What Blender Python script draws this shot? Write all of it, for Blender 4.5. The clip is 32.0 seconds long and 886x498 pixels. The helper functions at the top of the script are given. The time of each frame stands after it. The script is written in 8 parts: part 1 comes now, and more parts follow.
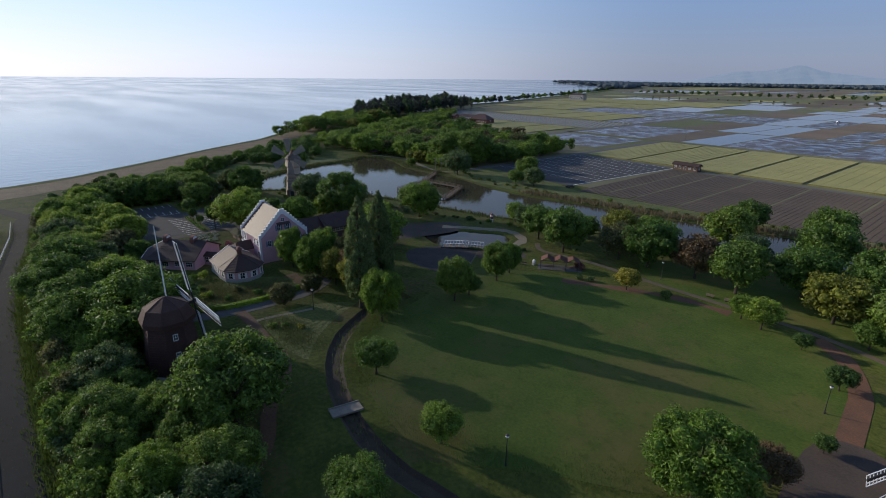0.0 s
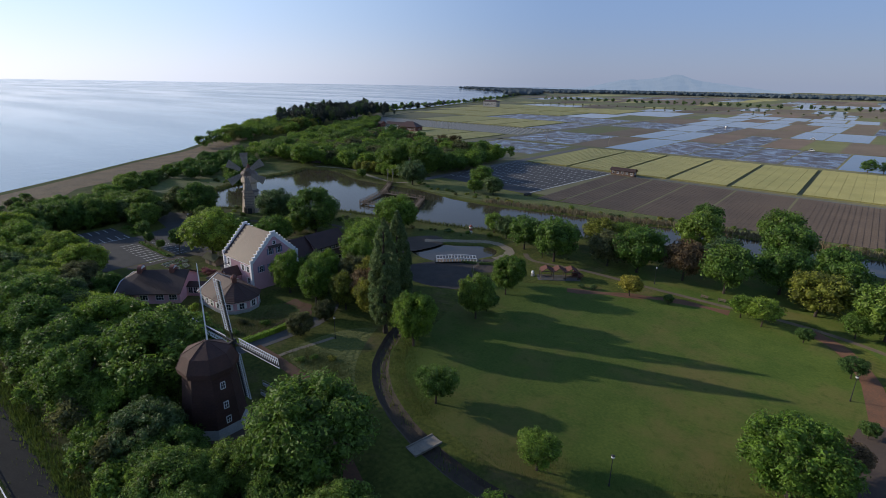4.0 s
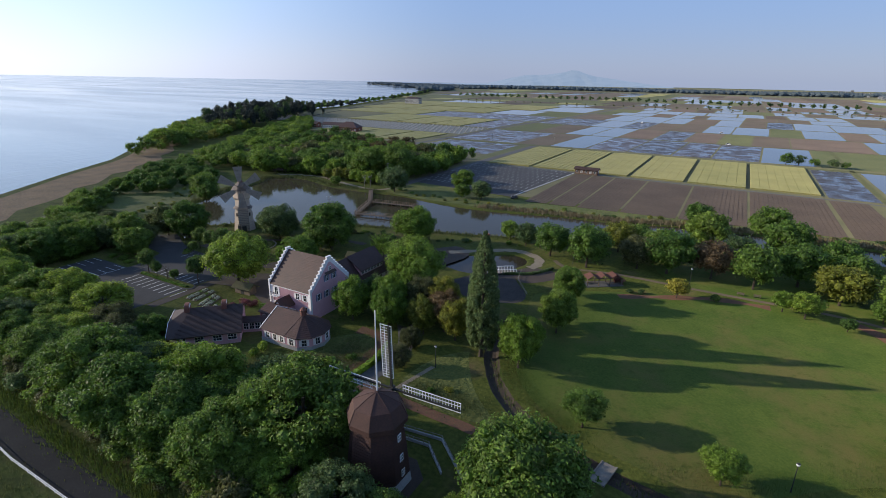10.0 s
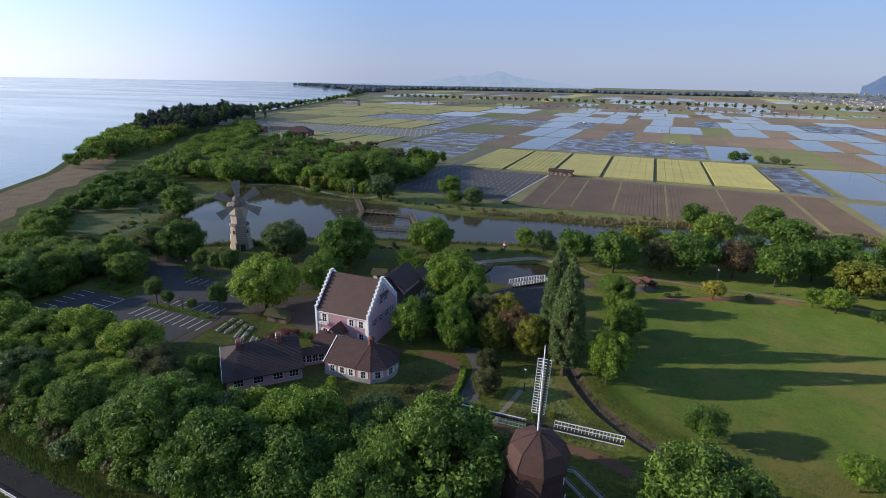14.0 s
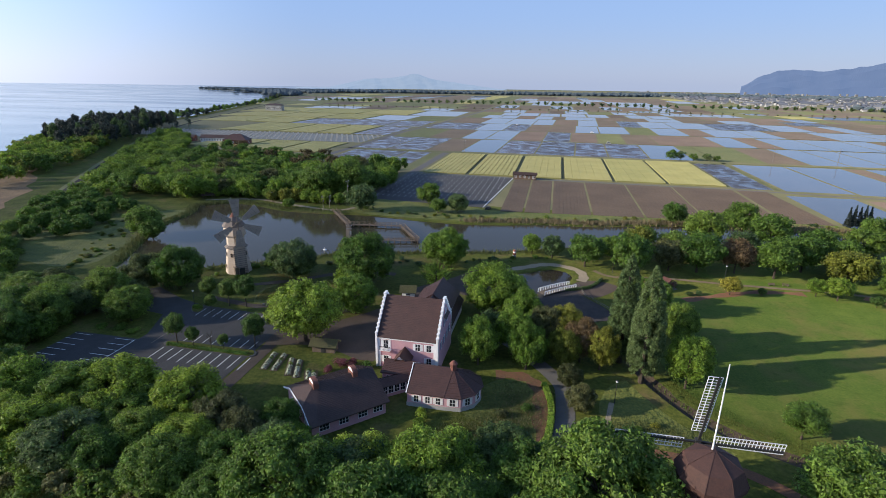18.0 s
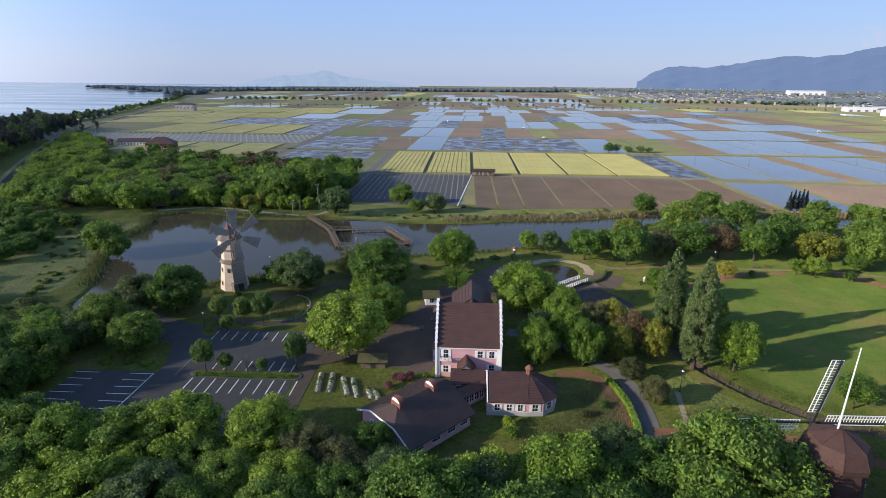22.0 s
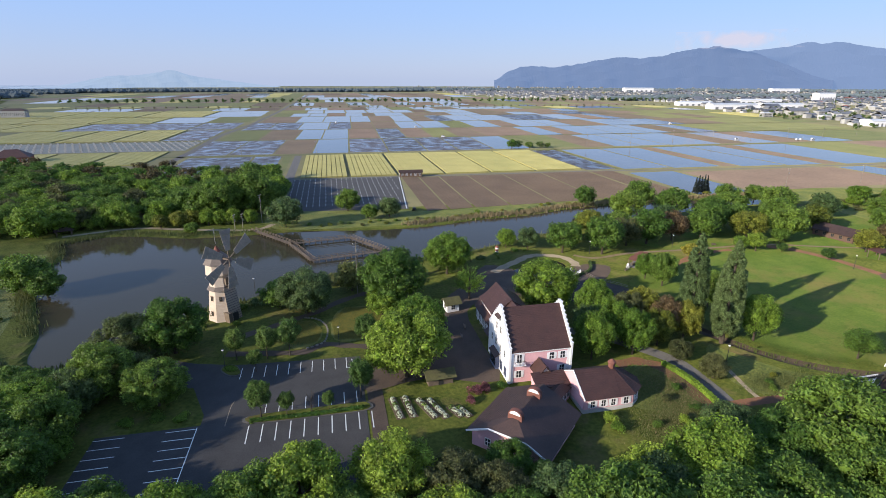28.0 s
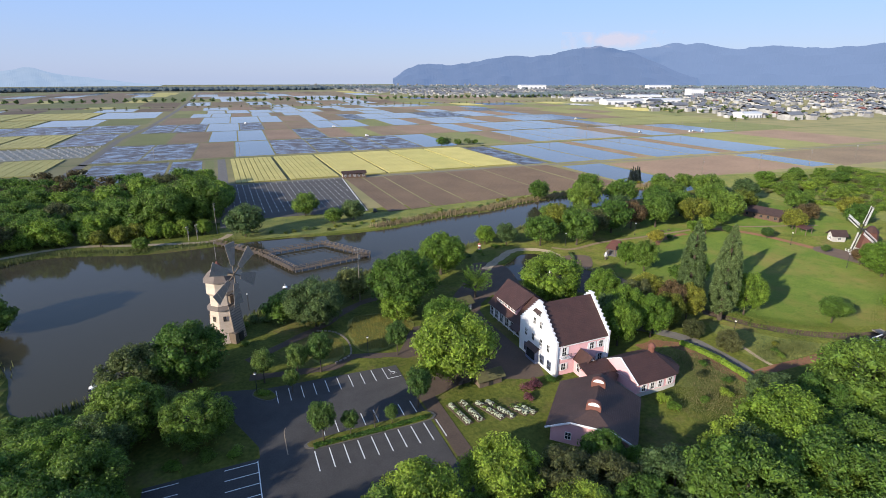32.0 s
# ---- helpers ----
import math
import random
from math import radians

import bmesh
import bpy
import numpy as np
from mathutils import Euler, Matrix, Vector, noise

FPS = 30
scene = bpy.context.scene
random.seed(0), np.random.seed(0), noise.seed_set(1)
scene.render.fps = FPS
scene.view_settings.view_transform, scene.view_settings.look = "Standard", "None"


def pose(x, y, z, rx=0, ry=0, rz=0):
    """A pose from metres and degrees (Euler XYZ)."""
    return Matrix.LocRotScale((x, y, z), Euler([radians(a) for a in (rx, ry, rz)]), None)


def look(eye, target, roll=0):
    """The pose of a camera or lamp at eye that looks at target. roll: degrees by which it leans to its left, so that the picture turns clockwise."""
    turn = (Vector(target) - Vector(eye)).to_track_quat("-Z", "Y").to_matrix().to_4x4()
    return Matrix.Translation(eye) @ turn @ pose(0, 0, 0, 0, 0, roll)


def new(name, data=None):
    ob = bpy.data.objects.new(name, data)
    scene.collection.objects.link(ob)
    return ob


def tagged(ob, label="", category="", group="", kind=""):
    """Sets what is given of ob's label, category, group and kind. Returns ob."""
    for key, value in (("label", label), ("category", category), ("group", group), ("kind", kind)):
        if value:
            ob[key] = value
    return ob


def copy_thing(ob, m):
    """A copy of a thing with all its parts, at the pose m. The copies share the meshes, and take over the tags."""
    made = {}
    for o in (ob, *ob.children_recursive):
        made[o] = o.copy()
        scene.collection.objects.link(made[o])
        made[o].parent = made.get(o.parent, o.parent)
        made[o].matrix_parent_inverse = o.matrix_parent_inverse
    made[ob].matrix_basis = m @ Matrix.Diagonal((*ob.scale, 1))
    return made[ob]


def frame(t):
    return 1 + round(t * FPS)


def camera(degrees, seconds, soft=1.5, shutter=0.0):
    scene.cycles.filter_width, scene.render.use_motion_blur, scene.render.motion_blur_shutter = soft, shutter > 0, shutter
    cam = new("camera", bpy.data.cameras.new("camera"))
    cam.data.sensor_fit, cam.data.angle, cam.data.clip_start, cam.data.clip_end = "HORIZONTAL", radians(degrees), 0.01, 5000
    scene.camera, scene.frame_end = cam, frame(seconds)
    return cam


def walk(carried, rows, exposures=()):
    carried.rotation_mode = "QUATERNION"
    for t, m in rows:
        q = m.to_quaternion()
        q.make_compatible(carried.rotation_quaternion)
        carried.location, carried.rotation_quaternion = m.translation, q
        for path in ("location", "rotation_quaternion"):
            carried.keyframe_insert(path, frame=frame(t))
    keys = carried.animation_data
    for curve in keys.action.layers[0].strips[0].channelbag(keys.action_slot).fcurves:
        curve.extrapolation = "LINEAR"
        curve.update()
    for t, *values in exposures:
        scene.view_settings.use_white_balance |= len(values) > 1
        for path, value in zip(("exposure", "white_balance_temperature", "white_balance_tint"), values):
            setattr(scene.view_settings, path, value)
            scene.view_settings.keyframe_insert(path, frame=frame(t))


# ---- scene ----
cam = camera(81.14, 32.0, soft=0.7)
ROWS = [
    (0.0, 0.00, 0.00, 50.00, 49.76, -18.72, -0.36),
    (0.5, -2.34, -2.04, 50.17, 48.29, -18.60, -0.56),
    (1.0, -4.73, -4.05, 50.36, 47.08, -18.48, -0.73),
    (1.5, -7.16, -6.03, 50.58, 45.93, -18.37, -0.84),
    (2.0, -9.60, -7.97, 50.83, 44.72, -18.26, -0.91),
    (2.5, -12.04, -9.88, 51.11, 43.40, -18.18, -0.94),
    (3.0, -14.49, -11.75, 51.41, 42.09, -18.11, -0.94),
    (3.5, -16.93, -13.58, 51.72, 40.83, -18.06, -0.93),
    (5.5, -26.72, -20.18, 53.18, 36.23, -18.32, -0.67),
    (6.0, -29.31, -21.81, 53.55, 35.13, -18.34, -0.68),
    (6.5, -31.91, -23.46, 53.92, 34.00, -18.33, -0.71),
    (7.0, -34.60, -25.08, 54.28, 33.04, -18.34, -0.75),
    (7.5, -37.41, -26.70, 54.63, 32.48, -18.37, -0.79),
    (8.0, -40.33, -28.26, 54.98, 32.12, -18.42, -0.82),
    (8.5, -43.34, -29.76, 55.30, 31.83, -18.47, -0.83),
    (9.0, -46.43, -31.18, 55.59, 31.22, -18.50, -0.86),
    (9.5, -49.60, -32.56, 55.85, 30.37, -18.49, -0.91),
    (10.0, -52.85, -33.86, 56.07, 29.39, -18.46, -0.97),
    (10.5, -56.18, -35.05, 56.26, 28.41, -18.43, -1.02),
    (11.0, -59.65, -36.16, 56.43, 27.69, -18.41, -1.06),
    (11.5, -63.24, -37.18, 56.58, 26.99, -18.40, -1.06),
    (12.0, -66.93, -38.10, 56.72, 26.13, -18.39, -1.05),
    (12.5, -70.71, -38.90, 56.85, 25.15, -18.38, -1.02),
    (13.0, -74.56, -39.60, 56.97, 24.05, -18.37, -0.98),
    (13.5, -78.45, -40.18, 57.10, 22.77, -18.32, -0.97),
    (14.0, -82.36, -40.69, 57.24, 21.46, -18.26, -0.96),
    (14.5, -86.29, -41.17, 57.40, 20.21, -18.19, -0.95),
    (16.5, -102.04, -43.52, 58.22, 15.48, -17.96, -0.89),
    (17.0, -105.85, -44.05, 58.36, 14.33, -17.93, -0.84),
    (17.5, -109.63, -44.56, 58.49, 13.20, -17.91, -0.78),
    (18.0, -113.39, -45.04, 58.60, 12.19, -17.90, -0.71),
    (18.5, -117.12, -45.45, 58.69, 11.28, -17.91, -0.65),
    (19.0, -120.79, -45.74, 58.77, 10.25, -17.93, -0.62),
    (19.5, -124.46, -45.90, 58.85, 9.26, -17.98, -0.63),
    (20.0, -128.10, -45.94, 58.92, 8.12, -18.04, -0.64),
    (20.5, -131.70, -45.90, 58.97, 6.90, -18.09, -0.63),
    (21.0, -135.22, -45.80, 58.99, 5.51, -18.13, -0.60),
    (21.5, -138.67, -45.67, 58.98, 4.04, -18.15, -0.54),
    (22.0, -142.06, -45.49, 58.96, 2.66, -18.15, -0.46),
    (22.5, -145.39, -45.24, 58.93, 1.38, -18.12, -0.37),
    (23.0, -148.65, -44.92, 58.90, 0.06, -18.09, -0.32),
    (23.5, -151.85, -44.51, 58.88, -1.08, -18.11, -0.33),
    (24.0, -154.99, -44.08, 58.87, -2.14, -18.13, -0.37),
    (24.5, -158.11, -43.62, 58.87, -3.35, -18.15, -0.41),
    (25.0, -161.21, -43.14, 58.88, -4.62, -18.15, -0.43),
    (25.5, -164.31, -42.61, 58.90, -5.96, -18.15, -0.43),
    (27.5, -176.80, -39.53, 59.04, -11.00, -18.10, -0.21),
    (28.0, -180.14, -38.51, 59.09, -12.10, -18.11, -0.22),
    (28.5, -183.48, -37.49, 59.13, -13.45, -18.15, -0.26),
    (29.0, -186.82, -36.38, 59.18, -14.82, -18.17, -0.30),
    (29.5, -190.15, -35.19, 59.22, -16.22, -18.18, -0.33),
    (30.0, -193.44, -33.94, 59.26, -17.50, -18.20, -0.34),
    (30.5, -196.67, -32.65, 59.28, -18.78, -18.22, -0.32),
    (31.0, -199.82, -31.37, 59.29, -20.15, -18.25, -0.27),
    (31.5, -202.89, -30.09, 59.29, -21.57, -18.29, -0.20),
    (32.0, -205.91, -28.80, 59.29, -23.09, -18.31, -0.12),
]
walk(cam, [(t, pose(x, y, z, 90 + pitch, roll, yaw)) for t, x, y, z, yaw, pitch, roll in ROWS],
     exposures=[(0, -0.32), (4, -0.2), (8, 0.0), (12, 0.14), (17, 0.28), (24, 0.43), (32, 0.5)])

# ---- world and sun ----
SUN_AZ, SUN_EL = math.atan2(-0.365, -0.93), radians(18.5)
world = bpy.data.worlds.new("sky")
scene.world = world
world.use_nodes = True
wn = world.node_tree.nodes
wl = world.node_tree.links
sky = wn.new("ShaderNodeTexSky")
sky.sky_type, sky.sun_disc = "NISHITA", False
sky.sun_elevation, sky.sun_rotation = SUN_EL, math.pi / 2 - SUN_AZ
sky.altitude, sky.air_density, sky.dust_density, sky.ozone_density = 200, 1.0, 0.6, 2.0
# low haze over the lake: paler towards the horizon and brighter on the sun's side
co = wn.new("ShaderNodeTexCoord")
xyz = wn.new("ShaderNodeSeparateXYZ")
wl.new(co.outputs["Generated"], xyz.inputs[0])


def haze_ramp(low, mid, high):
    r = wn.new("ShaderNodeValToRGB")
    r.color_ramp.interpolation = "EASE"
    r.color_ramp.elements[0].position, r.color_ramp.elements[0].color = 0.0, (*low, 1)
    r.color_ramp.elements[1].position, r.color_ramp.elements[1].color = 0.8, (*high, 1)
    e = r.color_ramp.elements.new(0.13)
    e.color = (*mid, 1)
    wl.new(xyz.outputs["Z"], r.inputs[0])
    return r


away = haze_ramp((2.1, 2.6, 3.95), (1.75, 2.65, 4.7), (1.0, 1.85, 3.8))
near_sun = haze_ramp((7.3, 8.0, 9.9), (5.7, 7.3, 9.9), (1.7, 2.8, 5.1))
dot = wn.new("ShaderNodeVectorMath")
dot.operation = "DOT_PRODUCT"
dot.inputs[1].default_value = (math.cos(SUN_AZ), math.sin(SUN_AZ), 0.0)
wl.new(co.outputs["Generated"], dot.inputs[0])
side = wn.new("ShaderNodeMapRange")
side.interpolation_type = "SMOOTHSTEP"
side.inputs["From Min"].default_value, side.inputs["From Max"].default_value = 0.05, 1.0
wl.new(dot.outputs["Value"], side.inputs["Value"])
around = wn.new("ShaderNodeMix")
around.data_type = "RGBA"
wl.new(side.outputs[0], around.inputs["Factor"])
wl.new(away.outputs[0], around.inputs["A"])
wl.new(near_sun.outputs[0], around.inputs["B"])
haze = wn.new("ShaderNodeMix")
haze.data_type = "RGBA"
haze.inputs["Factor"].default_value = 0.86
wl.new(sky.outputs[0], haze.inputs["A"])
wl.new(around.outputs["Result"], haze.inputs["B"])
wl.new(haze.outputs["Result"], wn["Background"].inputs[0])
wn["Background"].inputs[1].default_value = 0.15
sun_data = bpy.data.lights.new("sun", "SUN")
sun_data.energy, sun_data.angle, sun_data.color = 5.0, radians(0.6), (1.0, 0.9, 0.74)
sun = new("sun", sun_data)
sun_dir = Vector((math.cos(SUN_AZ) * math.cos(SUN_EL), math.sin(SUN_AZ) * math.cos(SUN_EL), math.sin(SUN_EL)))
sun.matrix_world = look(sun_dir * 400, (0, 0, 0))


# ---- materials ----
def mat(name, a, b=None, scale=1.0, rough=0.85, bump=0.0, bump_scale=None, fine=None, metal=0.0, spec=0.4, rand=0.0, stretch=None, translucent=0.0):
    """Two tones mixed by noise at two scales, a relief, and a spread from object to object."""
    m = bpy.data.materials.new(name)
    m.use_nodes = True
    n, l = m.node_tree.nodes, m.node_tree.links
    p = n["Principled BSDF"]
    p.inputs["Roughness"].default_value = rough
    p.inputs["Metallic"].default_value = metal
    p.inputs["Specular IOR Level"].default_value = spec
    if rough >= 0.9:
        p.inputs["Diffuse Roughness"].default_value = 1.0
    b = b or tuple(c * 0.75 for c in a)
    geo = n.new("ShaderNodeNewGeometry")
    vec = geo.outputs["Position"]
    if stretch:
        mp = n.new("ShaderNodeMapping")
        mp.inputs["Scale"].default_value = stretch
        l.new(vec, mp.inputs[0])
        vec = mp.outputs[0]
    big = n.new("ShaderNodeTexNoise")
    big.inputs["Scale"].default_value, big.inputs["Detail"].default_value = scale, 5
    l.new(vec, big.inputs["Vector"])
    small = n.new("ShaderNodeTexNoise")
    small.inputs["Scale"].default_value, small.inputs["Detail"].default_value = fine or scale * 9, 3
    l.new(vec, small.inputs["Vector"])
    add = n.new("ShaderNodeMath")
    add.operation = "ADD"
    l.new(big.outputs["Fac"], add.inputs[0])
    l.new(small.outputs["Fac"], add.inputs[1])
    ramp = n.new("ShaderNodeMapRange")
    ramp.inputs["From Min"].default_value, ramp.inputs["From Max"].default_value = 0.72, 1.28
    l.new(add.outputs[0], ramp.inputs["Value"])
    mix = n.new("ShaderNodeMix")
    mix.data_type = "RGBA"
    l.new(ramp.outputs[0], mix.inputs["Factor"])
    mix.inputs["A"].default_value, mix.inputs["B"].default_value = (*a, 1), (*b, 1)
    out = mix.outputs["Result"]
    if rand:
        oi = n.new("ShaderNodeObjectInfo")
        hsv = n.new("ShaderNodeHueSaturation")
        mr = n.new("ShaderNodeMapRange")
        mr.inputs["To Min"].default_value, mr.inputs["To Max"].default_value = 1 - rand, 1 + rand
        l.new(oi.outputs["Random"], mr.inputs["Value"])
        l.new(mr.outputs[0], hsv.inputs["Value"])
        mh = n.new("ShaderNodeMapRange")
        mh.inputs["To Min"].default_value, mh.inputs["To Max"].default_value = 0.5 + rand * 0.08, 0.5 - rand * 0.06
        l.new(oi.outputs["Random"], mh.inputs["Value"])
        l.new(mh.outputs[0], hsv.inputs["Hue"])
        l.new(out, hsv.inputs["Color"])
        out = hsv.outputs["Color"]
    l.new(out, p.inputs["Base Color"])
    if bump:
        bt = n.new("ShaderNodeTexNoise")
        bt.inputs["Scale"].default_value, bt.inputs["Detail"].default_value = bump_scale or scale * 6, 4
        l.new(vec, bt.inputs["Vector"])
        bn = n.new("ShaderNodeBump")
        bn.inputs["Strength"].default_value, bn.inputs["Distance"].default_value = 1.0, bump
        l.new(bt.outputs["Fac"], bn.inputs["Height"])
        l.new(bn.outputs[0], p.inputs["Normal"])
    if translucent:
        tr = n.new("ShaderNodeBsdfTranslucent")
        l.new(out, tr.inputs["Color"])
        mx = n.new("ShaderNodeMixShader")
        mx.inputs[0].default_value = translucent
        l.new(p.outputs[0], mx.inputs[1])
        l.new(tr.outputs[0], mx.inputs[2])
        l.new(mx.outputs[0], n["Material Output"].inputs["Surface"])
    return m


def weathered(m, colour, scale, lo, hi, most=0.8):
    """Large worn patches of another colour laid over a material."""
    n, l = m.node_tree.nodes, m.node_tree.links
    p = n["Principled BSDF"]
    src = p.inputs["Base Color"].links[0].from_socket
    geo = n.new("ShaderNodeNewGeometry")
    t = n.new("ShaderNodeTexNoise")
    t.inputs["Scale"].default_value, t.inputs["Detail"].default_value, t.inputs["Roughness"].default_value = scale, 7, 0.65
    l.new(geo.outputs["Position"], t.inputs["Vector"])
    r = n.new("ShaderNodeMapRange")
    r.inputs["From Min"].default_value, r.inputs["From Max"].default_value, r.inputs["To Max"].default_value = lo, hi, most
    l.new(t.outputs["Fac"], r.inputs["Value"])
    x = n.new("ShaderNodeMix")
    x.data_type = "RGBA"
    l.new(r.outputs[0], x.inputs["Factor"])
    l.new(src, x.inputs["A"])
    x.inputs["B"].default_value = (*colour, 1)
    l.new(x.outputs["Result"], p.inputs["Base Color"])
    return m


def water(name, deep, rough, wave, size, stretch=(1, 1, 1), spec=0.5):
    m = bpy.data.materials.new(name)
    m.use_nodes = True
    n, l = m.node_tree.nodes, m.node_tree.links
    p = n["Principled BSDF"]
    p.inputs["Base Color"].default_value = (*deep, 1)
    p.inputs["Roughness"].default_value = rough
    p.inputs["IOR"].default_value = 1.33
    p.inputs["Specular IOR Level"].default_value = spec
    geo = n.new("ShaderNodeNewGeometry")
    mp = n.new("ShaderNodeMapping")
    mp.inputs["Scale"].default_value = stretch
    l.new(geo.outputs["Position"], mp.inputs[0])
    t = n.new("ShaderNodeTexNoise")
    t.inputs["Scale"].default_value, t.inputs["Detail"].default_value = size, 3
    l.new(mp.outputs[0], t.inputs["Vector"])
    b = n.new("ShaderNodeBump")
    b.inputs["Strength"].default_value, b.inputs["Distance"].default_value = 1.0, wave
    l.new(t.outputs["Fac"], b.inputs["Height"])
    l.new(b.outputs[0], p.inputs["Normal"])
    return m


M_GROUND = mat("rough_grass", (0.118, 0.128, 0.026), (0.046, 0.06, 0.012), 0.16, 0.95, 0.12, 1.6, 1.3, spec=0.12)
M_LAWN = mat("mown_lawn", (0.09, 0.12, 0.02), (0.05, 0.086, 0.012), 0.14, 0.95, 0.06, 4.0, 1.9, spec=0.2)
weathered(M_LAWN, (0.13, 0.108, 0.034), 0.045, 0.47, 0.64)
weathered(M_LAWN, (0.042, 0.07, 0.008), 0.42, 0.54, 0.68, 0.6)
weathered(M_GROUND, (0.15, 0.105, 0.055), 0.09, 0.52, 0.68, 0.65)
weathered(M_GROUND, (0.05, 0.075, 0.014), 0.5, 0.54, 0.66, 0.6)
M_MEADOW = mat("meadow", (0.16, 0.16, 0.035), (0.055, 0.08, 0.016), 0.16, 0.95, 0.5, 1.1, 1.9)
M_FARLAND = mat("far_land", (0.17, 0.15, 0.07), (0.1, 0.1, 0.045), 0.006, 0.95, 0, None, 0.04)
M_REED = mat("dry_reed", (0.3, 0.17, 0.075), (0.17, 0.1, 0.048), 0.12, 0.95, 0.5, 0.9, 1.0)
M_SAND = mat("sand", (0.28, 0.225, 0.16), (0.19, 0.155, 0.11), 0.2, 0.95, 0.05, 3)
M_ROAD = mat("brown_grey_asphalt", (0.045, 0.04, 0.037), (0.03, 0.027, 0.026), 0.3, 0.95, 0.01, 10, 4, spec=0.15)
M_ASPHALT = mat("asphalt", (0.06, 0.057, 0.058), (0.038, 0.036, 0.037), 0.25, 0.9, 0.01, 12, 5)
M_GREYPATH = mat("grey_path", (0.12, 0.112, 0.108), (0.08, 0.076, 0.074), 0.4, 0.9, 0.01, 9, 4)
M_REDPATH = mat("red_earth_path", (0.17, 0.078, 0.042), (0.105, 0.057, 0.034), 0.3, 0.95, 0.03, 4, 3)
M_PLAZA = mat("brown_paving", (0.085, 0.06, 0.046), (0.055, 0.04, 0.032), 0.3, 0.9, 0.01, 6, 3)
M_SOIL = mat("ploughed_soil", (0.12, 0.082, 0.054), (0.075, 0.052, 0.036), 0.05, 0.95, 0.12, 1.3, 0.9)
M_SOILRED = mat("dry_soil", (0.165, 0.118, 0.08), (0.11, 0.08, 0.056), 0.03, 0.95, 0.08, 1.0, 0.5, rand=0.18)
M_WHEAT = mat("ripe_wheat", (0.37, 0.32, 0.115), (0.27, 0.245, 0.085), 0.06, 0.9, 0.2, 2.5, 1.2, rand=0.1)
M_GREENFIELD = mat("green_field", (0.15, 0.15, 0.055), (0.1, 0.11, 0.04), 0.04, 0.95, 0.1, 2, 0.6, rand=0.15)
M_NET = mat("grey_film_field", (0.2, 0.2, 0.19), (0.13, 0.135, 0.12), 0.1, 0.7, 0.15, 1.4, 0.9, stretch=(1, 0.2, 1))
M_BUND = mat("grassy_bund", (0.12, 0.12, 0.042), (0.07, 0.075, 0.028), 0.15, 0.95, 0.1, 3)
M_LINE = mat("white_line_paint", (0.72, 0.72, 0.7), (0.55, 0.55, 0.53), 1.5, 0.7)
M_LAKE = water("lake_water", (0.1, 0.13, 0.17), 0.1, 0.1, 0.2, (1.0, 0.35, 1), 0.9)
lk = M_LAKE.node_tree
slick = lk.nodes.new("ShaderNodeTexNoise")
slick.inputs["Scale"].default_value, slick.inputs["Detail"].default_value = 0.006, 5
stretch_slick = lk.nodes.new("ShaderNodeMapping")
stretch_slick.inputs["Scale"].default_value = (0.35, 1.6, 1)
stretch_slick.inputs["Rotation"].default_value = (0, 0, 0.35)
lk.links.new(lk.nodes.new("ShaderNodeNewGeometry").outputs["Position"], stretch_slick.inputs[0])
lk.links.new(stretch_slick.outputs[0], slick.inputs["Vector"])
calm = lk.nodes.new("ShaderNodeMapRange")
calm.inputs["From Min"].default_value, calm.inputs["From Max"].default_value = 0.38, 0.62
calm.inputs["To Min"].default_value, calm.inputs["To Max"].default_value = 0.09, 0.17
lk.links.new(slick.outputs["Fac"], calm.inputs["Value"])
lk.links.new(calm.outputs[0], lk.nodes["Principled BSDF"].inputs["Roughness"])
M_POND = water("pond_water", (0.046, 0.041, 0.027), 0.03, 0.012, 1.4, (1, 1, 1), 0.24)
M_POOL = water("brown_pool_water", (0.035, 0.028, 0.02), 0.03, 0.008, 1.6, (1, 1, 1), 0.3)
M_PADDY = mat("paddy_water", (0.085, 0.08, 0.074), (0.16, 0.135, 0.11), 0.03, 0.07, 0.004, 1.0, 0.25, spec=0.36, rand=0.25)
M_PADDYMUD = mat("paddy_mud", (0.125, 0.1, 0.088), (0.075, 0.064, 0.062), 0.05, 0.35, 0.02, 0.8, 0.4, spec=0.4, rand=0.2)
pm = M_PADDYMUD.node_tree
film = pm.nodes.new("ShaderNodeTexNoise")
film.inputs["Scale"].default_value, film.inputs["Detail"].default_value, film.inputs["Roughness"].default_value = 0.09, 8, 0.7
pm.links.new(pm.nodes.new("ShaderNodeNewGeometry").outputs["Position"], film.inputs["Vector"])
wet = pm.nodes.new("ShaderNodeMapRange")
wet.inputs["From Min"].default_value, wet.inputs["From Max"].default_value = 0.4, 0.62
wet.inputs["To Min"].default_value, wet.inputs["To Max"].default_value = 0.06, 0.75
pm.links.new(film.outputs["Fac"], wet.inputs["Value"])
pm.links.new(wet.outputs[0], pm.nodes["Principled BSDF"].inputs["Roughness"])
M_PINK = mat("pink_render", (0.62, 0.36, 0.38), (0.55, 0.315, 0.335), 0.5, 0.9, 0.01, 8)
M_WHITE = mat("white_paint", (0.78, 0.76, 0.76), (0.68, 0.66, 0.67), 0.7, 0.7)
M_BLUE = mat("blue_paint", (0.17, 0.19, 0.28), (0.12, 0.14, 0.22), 1.0, 0.6)
M_ROOF = mat("brown_roof_tile", (0.074, 0.036, 0.03), (0.05, 0.026, 0.023), 0.5, 0.6, 0.02, 4, 3, spec=0.35)
